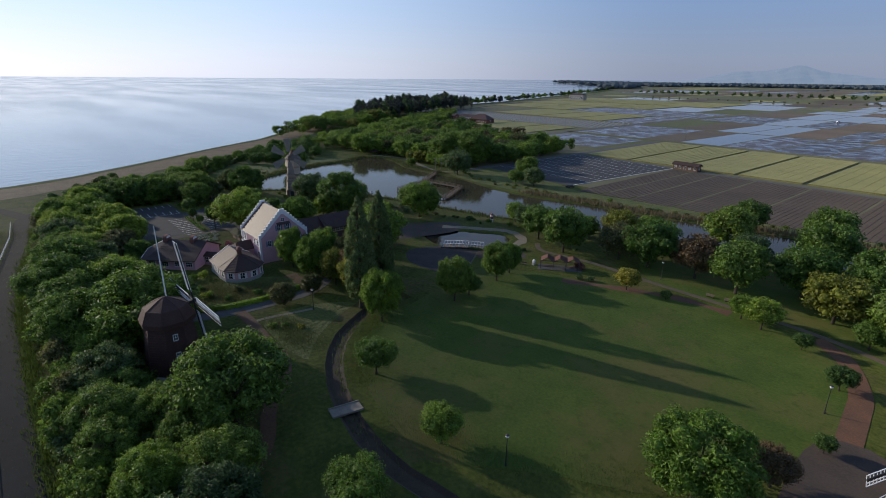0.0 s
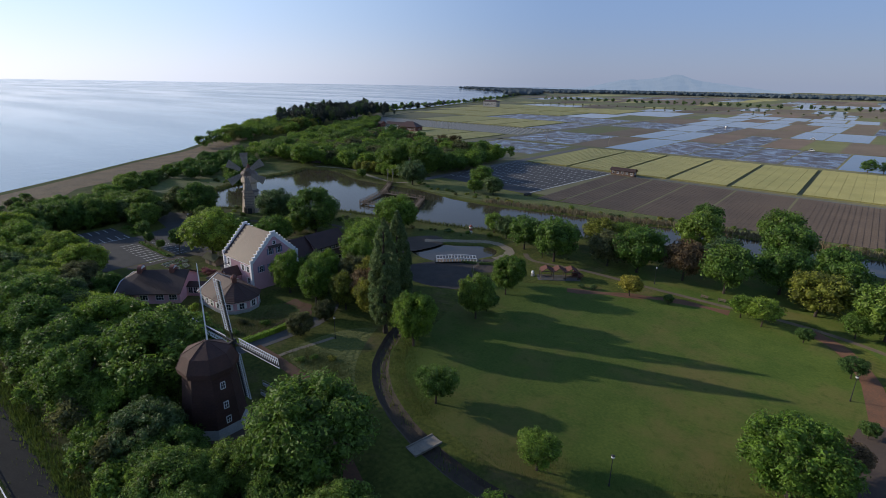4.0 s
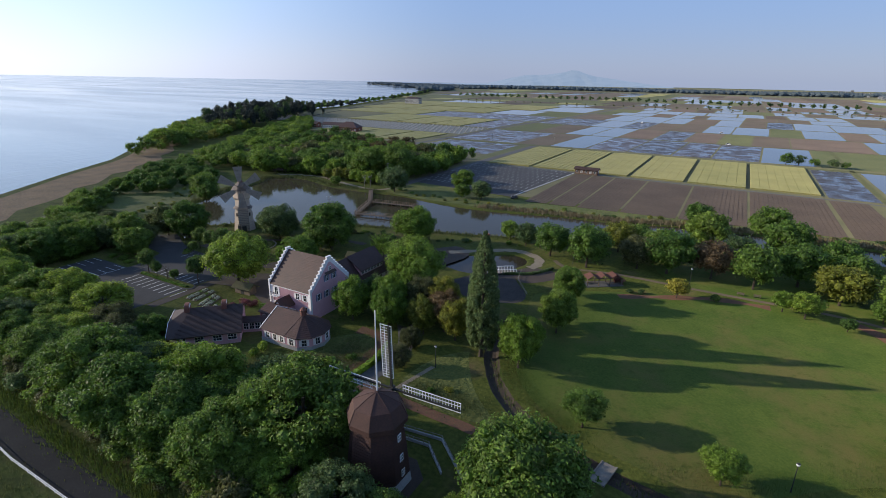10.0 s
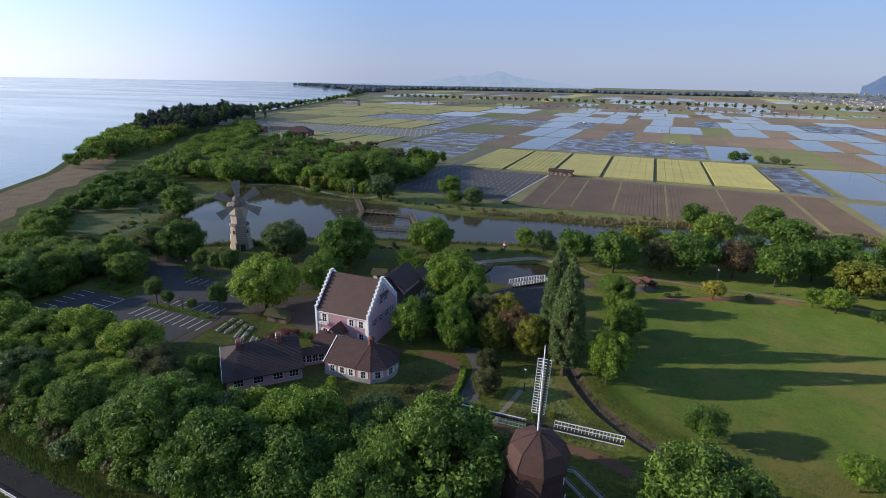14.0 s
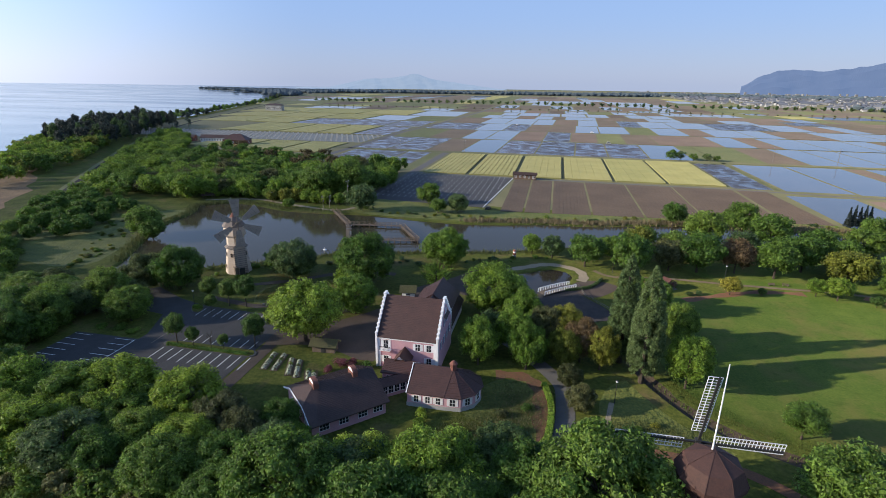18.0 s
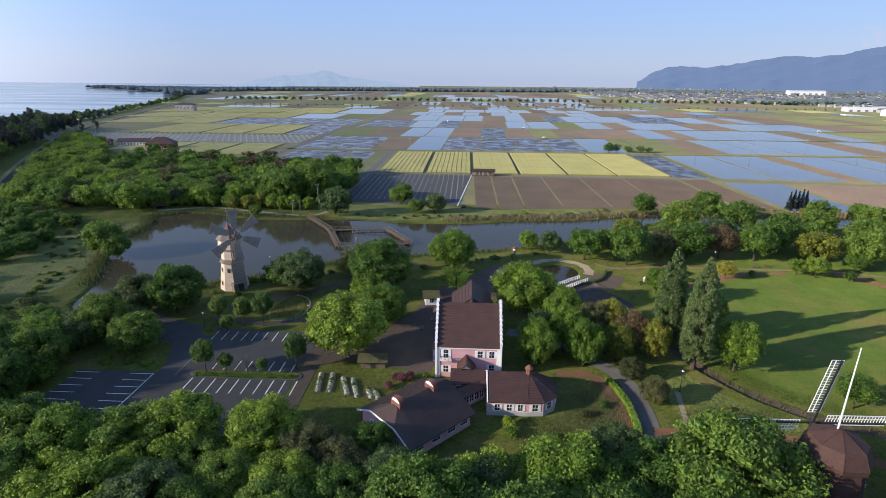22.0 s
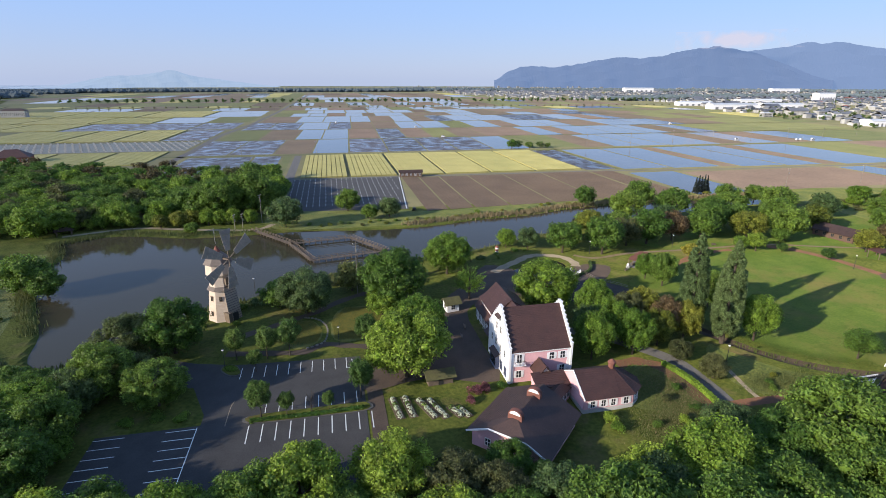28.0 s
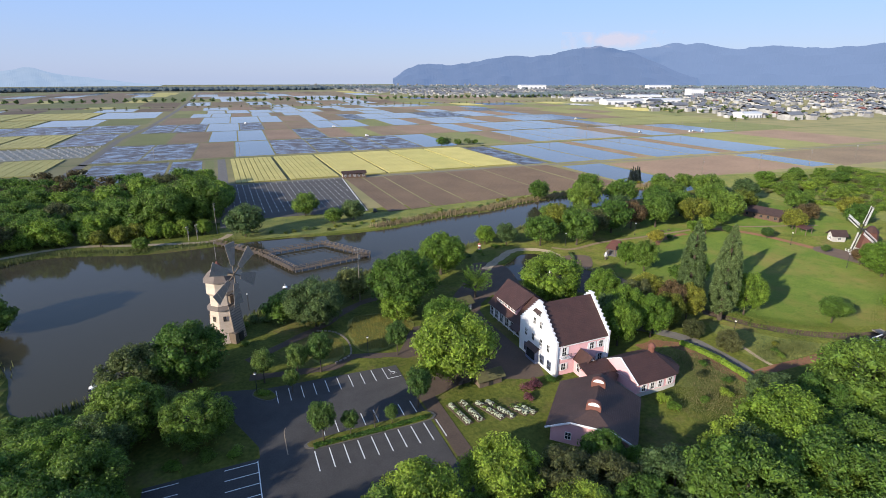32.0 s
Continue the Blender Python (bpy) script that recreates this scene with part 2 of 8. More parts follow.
M_ROOFDARK = mat("dark_roof_tile", (0.07, 0.042, 0.036), (0.046, 0.029, 0.026), 0.5, 0.62, 0.02, 4, 3, spec=0.35)
M_BRICK = mat("red_brown_brick", (0.2, 0.078, 0.056), (0.135, 0.055, 0.042), 1.2, 0.85, 0.02, 9)
M_GLASS = mat("window_glass", (0.02, 0.024, 0.03), (0.03, 0.034, 0.04), 0.5, 0.06, spec=0.6)
M_MILLDARK = mat("dark_brown_shingle", (0.075, 0.034, 0.026), (0.046, 0.023, 0.019), 0.6, 0.8, 0.03, 3, 4)
M_MILLBEIGE = mat("pale_weatherboard", (0.56, 0.46, 0.38), (0.45, 0.36, 0.29), 0.5, 0.85, 0.02, 3, stretch=(0.4, 0.4, 3))
M_MILLROOF = mat("grey_brown_shingle", (0.17, 0.135, 0.115), (0.115, 0.092, 0.08), 0.8, 0.8, 0.02, 4)
M_WETSTONE = mat("wet_dark_paving", (0.062, 0.05, 0.045), (0.03, 0.025, 0.024), 0.35, 0.9, 0.01, 4, 2.5)
M_MILLFRONT = mat("brown_weatherboard", (0.37, 0.29, 0.225), (0.27, 0.21, 0.165), 0.6, 0.85, 0.02, 3)
M_WOOD = mat("weathered_wood", (0.17, 0.125, 0.09), (0.11, 0.083, 0.062), 0.8, 0.85, 0.01, 6, stretch=(1, 1, 0.3))
M_WOODGREY = mat("grey_timber", (0.23, 0.2, 0.165), (0.15, 0.13, 0.11), 0.8, 0.85, 0.01, 6)
M_THATCH = mat("mossy_thatch", (0.12, 0.115, 0.045), (0.075, 0.07, 0.035), 0.8, 0.95, 0.08, 5)
M_CONCRETE = mat("pale_concrete", (0.42, 0.41, 0.39), (0.32, 0.31, 0.3), 0.5, 0.9, 0.01, 6)
M_STEEL = mat("grey_steel", (0.3, 0.3, 0.31), (0.24, 0.24, 0.25), 1.0, 0.5, metal=0.6)
M_DARKMETAL = mat("dark_metal", (0.035, 0.033, 0.032), (0.025, 0.025, 0.025), 1.0, 0.6)
M_BARK = mat("bark", (0.085, 0.064, 0.047), (0.055, 0.042, 0.032), 2.0, 0.95, 0.03, 8)
M_REDTILE = mat("red_roof", (0.3, 0.1, 0.07), (0.22, 0.075, 0.055), 0.5, 0.7)
M_EARTH = mat("dark_bank_earth", (0.08, 0.056, 0.038), (0.046, 0.034, 0.025), 0.5, 0.95, 0.05, 3)


def leaf(name, a, b):
    """Foliage: the tone shifts from tree to tree and from spray to spray."""
    m = mat(name, a, b, 0.35, 0.5, 0.14, 2.6, 2.6, spec=0.3, rand=0.26, translucent=0.4)
    n, l = m.node_tree.nodes, m.node_tree.links
    p = n["Principled BSDF"]
    src = p.inputs["Base Color"].links[0].from_socket
    geo = n.new("ShaderNodeNewGeometry")
    mr = n.new("ShaderNodeMapRange")
    mr.inputs["To Min"].default_value, mr.inputs["To Max"].default_value = 0.5, 1.65
    l.new(geo.outputs["Random Per Island"], mr.inputs["Value"])
    hsv = n.new("ShaderNodeHueSaturation")
    l.new(mr.outputs[0], hsv.inputs["Value"])
    l.new(src, hsv.inputs["Color"])
    for node in n:
        if node.bl_idname in ("ShaderNodeBsdfPrincipled", "ShaderNodeBsdfTranslucent"):
            l.new(hsv.outputs["Color"], node.inputs[0])
    return m


LEAVES = {
    "A": leaf("leaf_green", (0.135, 0.210, 0.034), (0.075, 0.131, 0.020)),
    "L": leaf("leaf_bright", (0.190, 0.272, 0.034), (0.115, 0.183, 0.023)),
    "D": leaf("leaf_dark", (0.107, 0.157, 0.051), (0.062, 0.100, 0.034)),
    "Y": leaf("leaf_yellow", (0.203, 0.211, 0.030), (0.123, 0.142, 0.022)),
    "B": leaf("leaf_olive", (0.128, 0.132, 0.049), (0.075, 0.083, 0.030)),
    "O": leaf("leaf_russet", (0.150, 0.104, 0.046), (0.088, 0.069, 0.032)),
    "S": leaf("leaf_young", (0.107, 0.171, 0.038), (0.064, 0.113, 0.024)),
    "W": leaf("leaf_willow", (0.155, 0.176, 0.054), (0.102, 0.120, 0.036)),
    "C": leaf("leaf_poplar", (0.118, 0.17, 0.06), (0.075, 0.112, 0.04)),
    # dark pine green shifted to blue, the far grove's haze put into its colour
    "P": leaf("needle_dark_hazed", (0.059, 0.078, 0.062), (0.035, 0.049, 0.042)),
    "G": leaf("leaf_gold", (0.310, 0.274, 0.041), (0.193, 0.191, 0.027)),
    "R": leaf("leaf_red", (0.214, 0.073, 0.095), (0.128, 0.059, 0.061)),
}
LEAF_WORDS = {"C": "grey-green", "G": "golden yellow", "A": "leafy green", "L": "bright fresh-green", "D": "dark green", "Y": "yellow-green", "B": "olive-green", "O": "russet-brown", "S": "young slender", "W": "pale weeping", "P": "dark pine", "R": "red-leaved"}


# ---- building helpers ----
def mesh_obj(name, verts, faces, material=None, parent=None, label=""):
    me = bpy.data.meshes.new(name)
    me.from_pydata([tuple(v) for v in verts], [], [tuple(f) for f in faces])
    if material:
        me.materials.append(material)
    ob = new(name, me)
    if parent:
        ob.parent = parent
    if label:
        tagged(ob, label)
    return ob


def part(name, bm, material, parent, label="", bevel=0.0):
    """Links a bmesh as one mesh object under a thing or a part."""
    if bevel:
        bmesh.ops.bevel(bm, geom=bm.edges[:], offset=bevel, segments=1, affect="EDGES", clamp_overlap=True)
    bmesh.ops.recalc_face_normals(bm, faces=bm.faces[:])
    me = bpy.data.meshes.new(name)
    bm.to_mesh(me)
    bm.free()
    me.materials.append(material)
    ob = new(name, me)
    if parent:
        ob.parent = parent
    if label:
        tagged(ob, label)
    return ob


def thing(name, m, label, category, group="", kind=""):
    ob = new(name)
    ob.empty_display_size = 0.3
    ob.matrix_world = m
    return tagged(ob, label, category, group, kind)


def bx(bm, x0, x1, y0, y1, z0, z1, m=None):
    vs = [bm.verts.new(m @ Vector(c) if m else c) for c in
          ((x0, y0, z0), (x1, y0, z0), (x1, y1, z0), (x0, y1, z0), (x0, y0, z1), (x1, y0, z1), (x1, y1, z1), (x0, y1, z1))]
    for f in ((3, 2, 1, 0), (4, 5, 6, 7), (0, 1, 5, 4), (1, 2, 6, 5), (2, 3, 7, 6), (3, 0, 4, 7)):
        bm.faces.new([vs[i] for i in f])
    return bm


def B(*a, m=None):
    return bx(bmesh.new(), *a, m=m)


def beam(bm, p, q, w, h=None, up=(0, 0, 1)):
    """A squared bar from p to q."""
    p, q, h = Vector(p), Vector(q), h or w
    d = (q - p).normalized()
    s = d.cross(Vector(up))
    s = s.normalized() if s.length > 1e-4 else Vector((1, 0, 0))
    u = s.cross(d)
    vs = [bm.verts.new(e + s * a * w / 2 + u * b * h / 2) for e in (p, q) for a, b in ((-1, -1), (1, -1), (1, 1), (-1, 1))]
    for f in ((0, 1, 2, 3), (7, 6, 5, 4), (0, 4, 5, 1), (1, 5, 6, 2), (2, 6, 7, 3), (3, 7, 4, 0)):
        bm.faces.new([vs[i] for i in f])
    return bm


def prism(bm, ring, z0, z1, ring_top=None):
    """A solid between a ring of points at z0 and the same or another ring at z1."""
    lo = [bm.verts.new((x, y, z0)) for x, y in ring]
    hi = [bm.verts.new((x, y, z1)) for x, y in (ring_top or ring)]
    n = len(ring)
    bm.faces.new(lo[::-1])
    bm.faces.new(hi)
    for i in range(n):
        bm.faces.new((lo[i], lo[(i + 1) % n], hi[(i + 1) % n], hi[i]))
    return bm


def ngon(n, r, cx=0.0, cy=0.0, turn=0.0):
    return [(cx + r * math.cos(turn + 2 * math.pi * i / n), cy + r * math.sin(turn + 2 * math.pi * i / n)) for i in range(n)]


def slab(bm, quad, thick):
    """A plate under a quad of points (roof planes)."""
    q = [Vector(p) for p in quad]
    nrm = (q[1] - q[0]).cross(q[2] - q[0]).normalized()
    if nrm.z < 0:
        nrm = -nrm
    top = [bm.verts.new(p) for p in q]
    bot = [bm.verts.new(p - nrm * thick) for p in q]
    k = len(q)
    bm.faces.new(top)
    bm.faces.new(bot[::-1])
    for i in range(k):
        bm.faces.new((top[i], bot[i], bot[(i + 1) % k], top[(i + 1) % k]))
    return bm


def window(parent, m, w, h, bars=1, shutters=None, frame_mat=None):
    """A window lying in the local xz plane, facing -y."""
    fm = frame_mat or M_WHITE
    t = 0.09
    bm = bmesh.new()
    rings = []
    for y in (-0.08, 0.02):
        for e in (t, 0):
            rings.append([bm.verts.new(m @ Vector(c)) for c in ((-w / 2 - e, y, -e), (w / 2 + e, y, -e), (w / 2 + e, y, h + e), (-w / 2 - e, y, h + e))])
    for a, b in ((0, 1), (1, 3), (3, 2), (2, 0)):
        for i in range(4):
            k = (i + 1) % 4
            bm.faces.new((rings[a][i], rings[a][k], rings[b][k], rings[b][i]))
    win = part("window", bm, fm, parent)
    for i in range(bars):
        x = -w / 2 + w * (i + 1) / (bars + 1)
        part("mullion", B(x - 0.03, x + 0.03, -0.05, 0.02, 0, h, m=m), fm, win)
    part("transom", B(-w / 2, w / 2, -0.045, 0.018, h * 0.5 - 0.03, h * 0.5 + 0.03, m=m), fm, win)
    part("pane", B(-w / 2, w / 2, -0.02, 0.02, 0, h, m=m), M_GLASS, win)
    if shutters:
        for s in (-1, 1):
            a, b = sorted((s * (w / 2 + 0.1), s * (w / 2 + 0.1 + w * 0.45)))
            part("shutter", B(a, b, -0.06, 0.02, 0, h, m=m), shutters, win)
    return win


def inside(x, y, poly):
    """Even-odd test, vectorised."""
    x, y = np.asarray(x, float), np.asarray(y, float)
    r = np.zeros(x.shape, bool)
    for (x0, y0), (x1, y1) in zip(poly, poly[1:] + poly[:1]):
        if y0 != y1:
            r ^= ((y0 > y) != (y1 > y)) & (x < (x1 - x0) * (y - y0) / (y1 - y0) + x0)
    return r


def line_dist(x, y, line, closed=False):
    """Distance from points to a polyline."""
    x, y = np.asarray(x, float), np.asarray(y, float)
    best = np.full(x.shape, 1e9)
    for (x0, y0), (x1, y1) in zip(line, line[1:] + (line[:1] if closed else [])):
        dx, dy = x1 - x0, y1 - y0
        t = np.clip(((x - x0) * dx + (y - y0) * dy) / (dx * dx + dy * dy + 1e-9), 0, 1)
        best = np.minimum(best, np.hypot(x - x0 - t * dx, y - y0 - t * dy))
    return best


def smooth(line, k=4, closed=False):
    """Catmull-Rom through a polyline."""
    pts = [Vector(p).to_2d() for p in line]
    n = len(pts)
    out = []
    for i in range(n if closed else n - 1):
        a, b, c, d = (pts[j % n] if closed else pts[min(max(j, 0), n - 1)] for j in (i - 1, i, i + 1, i + 2))
        for s in range(k):
            t = s / k
            out.append(tuple(0.5 * (2 * b + (c - a) * t + (2 * a - 5 * b + 4 * c - d) * t * t + (3 * b - a - 3 * c + d) * t ** 3)))
    if not closed:
        out.append(tuple(pts[-1]))
    return out


def flat(name, poly, z, material, label="", category="", kind="structure", parent=None):
    ob = mesh_obj(name, [(x, y, z) for x, y in poly], [range(len(poly))], material, parent)
    if ob.data.polygons[0].normal.z < 0:
        ob.data.flip_normals()
    return tagged(ob, label, category, "", kind)


def collar(name, poly, width, z, material, label, category):
    """A band of ground round a closed outline."""
    c = Vector((sum(p[0] for p in poly) / len(poly), sum(p[1] for p in poly) / len(poly)))
    n = len(poly)
    outer = []
    for p in poly:
        d = Vector(p) - c
        outer.append(Vector(p) + d.normalized() * width)
    ob = mesh_obj(name, [(x, y, z) for x, y in poly] + [(q.x, q.y, z) for q in outer], [(i, (i + 1) % n, n + (i + 1) % n, n + i) for i in range(n)], material)
    if ob.data.polygons[0].normal.z < 0:
        ob.data.flip_normals()
    return tagged(ob, label, category, "", "structure")


def ribbon(name, line, width, z, material, label="", category="path", kind="structure", wobble=0.0):
    """A strip of ground along a line."""
    L_, R_ = [], []
    pts = [Vector(p) for p in line]
    for i, p in enumerate(pts):
        d = (pts[min(i + 1, len(pts) - 1)] - pts[max(i - 1, 0)]).normalized()
        s = Vector((-d.y, d.x)) * (width / 2 + wobble * math.sin(i * 1.7))
        L_.append(p + s)
        R_.append(p - s)
    n = len(pts)
    ob = mesh_obj(name, [(p.x, p.y, z) for p in R_ + L_], [(i, i + 1, n + i + 1, n + i) for i in range(n - 1)], material)
    return tagged(ob, label, category, "", kind)


# ---- ground, lake and ponds ----
COAST = [(-240, -1500), (-275, -300), (-298, -50), (-305, 0), (-316, 25), (-348, 70), (-382, 114), (-412, 158), (-455, 200), (-530, 270), (-585, 335),
         (-640, 450), (-690, 640), (-705, 730), (-800, 980), (-915, 1300), (-1120, 1790), (-1576, 2400), (-2230, 2830), (-2200, 2960), (-1500, 3600), (-1400, 4900)]
POND = smooth([(-249, 78), (-240, 73), (-232, 79), (-225, 90), (-216, 100), (-205, 104), (-195, 112), (-184, 120), (-170, 124), (-157, 128), (-143, 131), (-130, 135),
               (-108, 145), (-94, 151), (-74, 160), (-50, 166), (-15, 172), (30, 178), (62, 184), (62, 196), (0, 194), (-43, 193), (-70, 189), (-94, 181), (-115, 179),
               (-141, 172), (-166, 171), (-192, 175), (-214, 173), (-236, 173), (-254, 179), (-269, 181), (-286, 172), (-275, 158), (-273, 138), (-262, 110), (-253, 92)], 3, True)
POND_SMALL = smooth([(-130, 106), (-126.5, 111.5), (-120, 115.5), (-113, 120.5), (-107, 119.8), (-104.3, 114.5), (-106, 109), (-106.3, 105), (-111, 100.5), (-115, 97.5), (-121, 97.5), (-128, 100)], 3, True)
DITCH = smooth([(-93.5, 64), (-90.6, 56), (-87.5, 50.3), (-83.8, 45), (-78.3, 40.2), (-72.8, 37), (-65.5, 34.1), (-56, 32), (-47, 31.6), (-39.5, 32.9), (-24, 36), (-12, 42)], 4)
X0, X1, Y0, Y1, STEP = -300.0, 70.0, -12.0, 205.0, 1.25


def land_height(x, y):
    h = np.zeros(x.shape)
    for poly in (POND, POND_SMALL):
        d = line_dist(x, y, poly, True) * np.where(inside(x, y, poly), -1, 1)
        h = np.minimum(h, np.clip(d * 0.55, -2.4, 0))
    return np.minimum(h, np.where(line_dist(x, y, DITCH) < 3.0, -1.4, 0.0))


nx, ny = int((X1 - X0) / STEP) + 1, int((Y1 - Y0) / STEP) + 1
gx, gy = np.meshgrid(np.linspace(X0, X1, nx), np.linspace(Y0, Y1, ny))
gz = land_height(gx, gy)
ii = np.arange(nx * ny).reshape(ny, nx)
verts = np.stack([gx.ravel(), gy.ravel(), gz.ravel()], 1).tolist()
faces = np.stack([ii[:-1, :-1].ravel(), ii[:-1, 1:].ravel(), ii[1:, 1:].ravel(), ii[1:, :-1].ravel()], 1).tolist()
# the sheet goes on to the horizon and ends at the lake's shore
k0 = len(verts)
north = [p for p in COAST if p[1] > Y1]
south = [p for p in COAST if p[1] < Y0]
west = [p for p in COAST if Y0 <= p[1] <= Y1]
cN, cS = (-462, Y1), (-303, Y0)
for ring in ([cN] + north + [(5200, 4900), (5200, Y1), (X1, Y1), (X0, Y1)],
             [cS, (X0, Y0), (X0, Y1), cN] + west[::-1],
             [(X1, Y0), (5200, Y0), (5200, Y1), (X1, Y1)],
             south + [cS, (X0, Y0), (X1, Y0), (5200, Y0), (5200, -1500)]):
    idx = []
    area = sum(a[0] * b[1] - b[0] * a[1] for a, b in zip(ring, ring[1:] + ring[:1]))
    for p in (ring if area > 0 else ring[::-1]):
        idx.append(len(verts))
        verts.append((p[0], p[1], 0.0))
    faces.append(idx)
ground = tagged(mesh_obj("ground", verts, faces, M_GROUND), "rough green grass and earth reaching the horizon", "ground", "", "structure")
lake = flat("lake", [(x + 14, y) for x, y in COAST] + [(-1400, 5200), (-9000, 5200), (-9000, -1500)], -0.9, M_LAKE, "wide hazy blue lake with small ripples", "lake")
flat("pond", POND, -0.5, M_POND, "still brown-green pond and canal reflecting the trees", "pond")
flat("garden_pond", POND_SMALL, -0.35, M_POOL, "small dark ornamental pond", "pond")


def channel(name, line, profile, materials, label, category):
    """A ground form of one cross-section along a line. profile: offset to the side, height, material of the strip that follows."""
    pts = [Vector(p) for p in line]
    k, V, F, S = len(profile), [], [], []
    for i, p in enumerate(pts):
        d = (pts[min(i + 1, len(pts) - 1)] - pts[max(i - 1, 0)]).normalized()
        s = Vector((d.y, -d.x))
        for j, (off, z, m) in enumerate(profile):
            q = p + s * (off + (0.05 * math.sin(i * 1.9 + j) if 0 < j < k - 1 else 0))
            V.append((q.x, q.y, z))
    for i in range(len(pts) - 1):
        for j in range(k - 1):
            F.append((i * k + j, i * k + j + 1, (i + 1) * k + j + 1, (i + 1) * k + j))
            S.append(profile[j][2])
    ob = mesh_obj(name, V, F, materials[0])
    for m in materials[1:]:
        ob.data.materials.append(m)
    ob.data.polygons.foreach_set("material_index", S)
    if ob.data.polygons[0].normal.z < 0:
        ob.data.flip_normals()
    return tagged(ob, label, category, "", "structure")


channel("ditch", DITCH, [(-4.7, 0.036, 0), (-1.6, 0.04, 1), (-1.0, -0.55, 1), (1.0, -0.55, 1), (1.6, 0.04, 0), (4.7, 0.036, 0)], [M_GROUND, M_EARTH], "dark earth ditch with grassy lips", "ditch")
# shore bank, dry reeds and the embankment
shore = smooth(COAST[2:11], 4)
bank_v, bank_f = [], []
for i, p in enumerate(shore):
    a, b = Vector(shore[max(i - 1, 0)]), Vector(shore[min(i + 1, len(shore) - 1)])
    d = (b - a).normalized()
    s = Vector((d.y, -d.x))
    j = 1.5 * math.sin(i * 2.3)
    for off, z in ((-6 + j, -2.2), (-1 + j, -0.85), (3, -0.1), (6, 0.05), (29 + 2 * j, 0.06)):
        q = Vector(p) + s * off
        bank_v.append((q.x, q.y, z))
for i in range(len(shore) - 1):
    for k in range(4):
        bank_f.append((i * 5 + k, i * 5 + k + 1, i * 5 + k + 6, i * 5 + k + 5))
bank = tagged(mesh_obj("reed_beach", bank_v, bank_f, M_REED), "brown dry reed belt along the lake shore", "beach", "", "structure")
if bank.data.polygons[3].normal.z < 0:
    bank.data.flip_normals()
PROM = smooth([(-239, 6), (-262, 32), (-291, 71), (-328, 120), (-369, 180), (-418, 252), (-480, 347), (-555, 478), (-650, 700), (-860, 1300)], 4)
ribbon("embankment_grass", [(x - 5.5, y + 4) for x, y in PROM], 5.0, 0.05, M_GREENFIELD, "grassy embankment strip behind the reeds", "verge")
ribbon("lakeside_road", PROM, 4.2, 0.06, M_ROAD, "narrow grey lakeside road", "road")

# lawns, meadow and earth patches
LAWN = smooth([(-87, 52), (-86, 60), (-90, 75), (-94, 92), (-84, 101), (-70, 108), (-54, 115), (-39, 118), (-25, 115), (-16, 108), (-12, 98), (-10, 84), (-12, 72), (-20, 56),
               (-32, 47), (-46, 36), (-56, 34.5), (-64, 37), (-74, 41.5), (-82, 46)], 3, True)
flat("lawn", LAWN, 0.03, M_LAWN, "wide mown park lawn, olive green and a little worn", "lawn")
flat("meadow", smooth([(-121, 33), (-113, 27), (-110, 36), (-112, 48), (-119, 50), (-124, 46), (-127, 37)], 3, True), 0.02, M_MEADOW, "uncut grass beside the pink house", "meadow")
flat("meadow", smooth([(-101, 36), (-88, 34), (-79, 36), (-86, 43), (-91, 48), (-93, 56), (-100, 50)], 3, True), 0.02, M_MEADOW, "uncut meadow between the path and the ditch", "meadow")
flat("north_meadow", smooth([(-300, 90), (-262, 84), (-266, 110), (-278, 136), (-280, 160), (-300, 150), (-330, 135), (-318, 110)], 3, True), 0.02, M_MEADOW, "pale rough meadow beside the pond", "meadow")
flat("canal_verge", smooth([(-205, 178), (-166, 174), (-141, 176), (-115, 183), (-94, 185), (-70, 194), (-43, 198), (0, 200), (60, 201), (60, 206), (-43, 208), (-95, 201), (-133, 196), (-148, 200), (-205, 210)], 3, True), 0.02, M_MEADOW, "reedy green canal bank", "verge")
flat("park_meadow", smooth([(-60, 120), (-20, 121), (5, 95), (40, 90), (60, 120), (60, 168), (0, 166), (-50, 160), (-72, 150)], 3, True), 0.02, M_LAWN, "shaded park grass among the trees", "lawn")

flat("east_bank", smooth([(60, 88), (62, 204), (120, 200), (210, 192), (215, 110), (120, 84)], 3, True), 0.022, M_MEADOW, "rough reedy meadow on the far canal bank", "verge")

# roads and paths
ribbon("farm_road", smooth([(40, -6), (-60, -6.5), (-100, -7.0), (-140, -7), (-171, -5.0), (-206, -0.8), (-226, 0.2), (-236, 3), (-240, 8)], 4), 4.4, 0.045, M_ROAD, "narrow brown-grey asphalt road past the woods", "road")
ribbon("access_path", smooth([(-112, 22), (-109.5, 28), (-108, 36), (-107.8, 44), (-108.5, 50), (-113, 57), (-121, 66), (-131, 70)], 4), 3.6, 0.05, M_GREYPATH, "curved grey asphalt path past the pink house", "path")
ribbon("red_path", smooth([(-108, 33), (-101, 33), (-92, 32.5), (-83, 32), (-77, 29.5), (-70, 24), (-62, 20), (-54, 12)], 4), 2.3, 0.055, M_REDPATH, "red earth footpath", "path")
ribbon("red_path", smooth([(-110.8, 30), (-112, 36), (-112.3, 43), (-113.5, 49), (-117, 51.5), (-122, 51)], 4), 3.0, 0.04, M_REDPATH, "red-brown bare earth strip along the hedge", "path", wobble=0.4)
ribbon("foot_path", smooth([(-99, 46), (-100, 41), (-101, 36), (-101, 33)], 4), 1.0, 0.05, M_SAND, "trodden sandy footpath", "path")
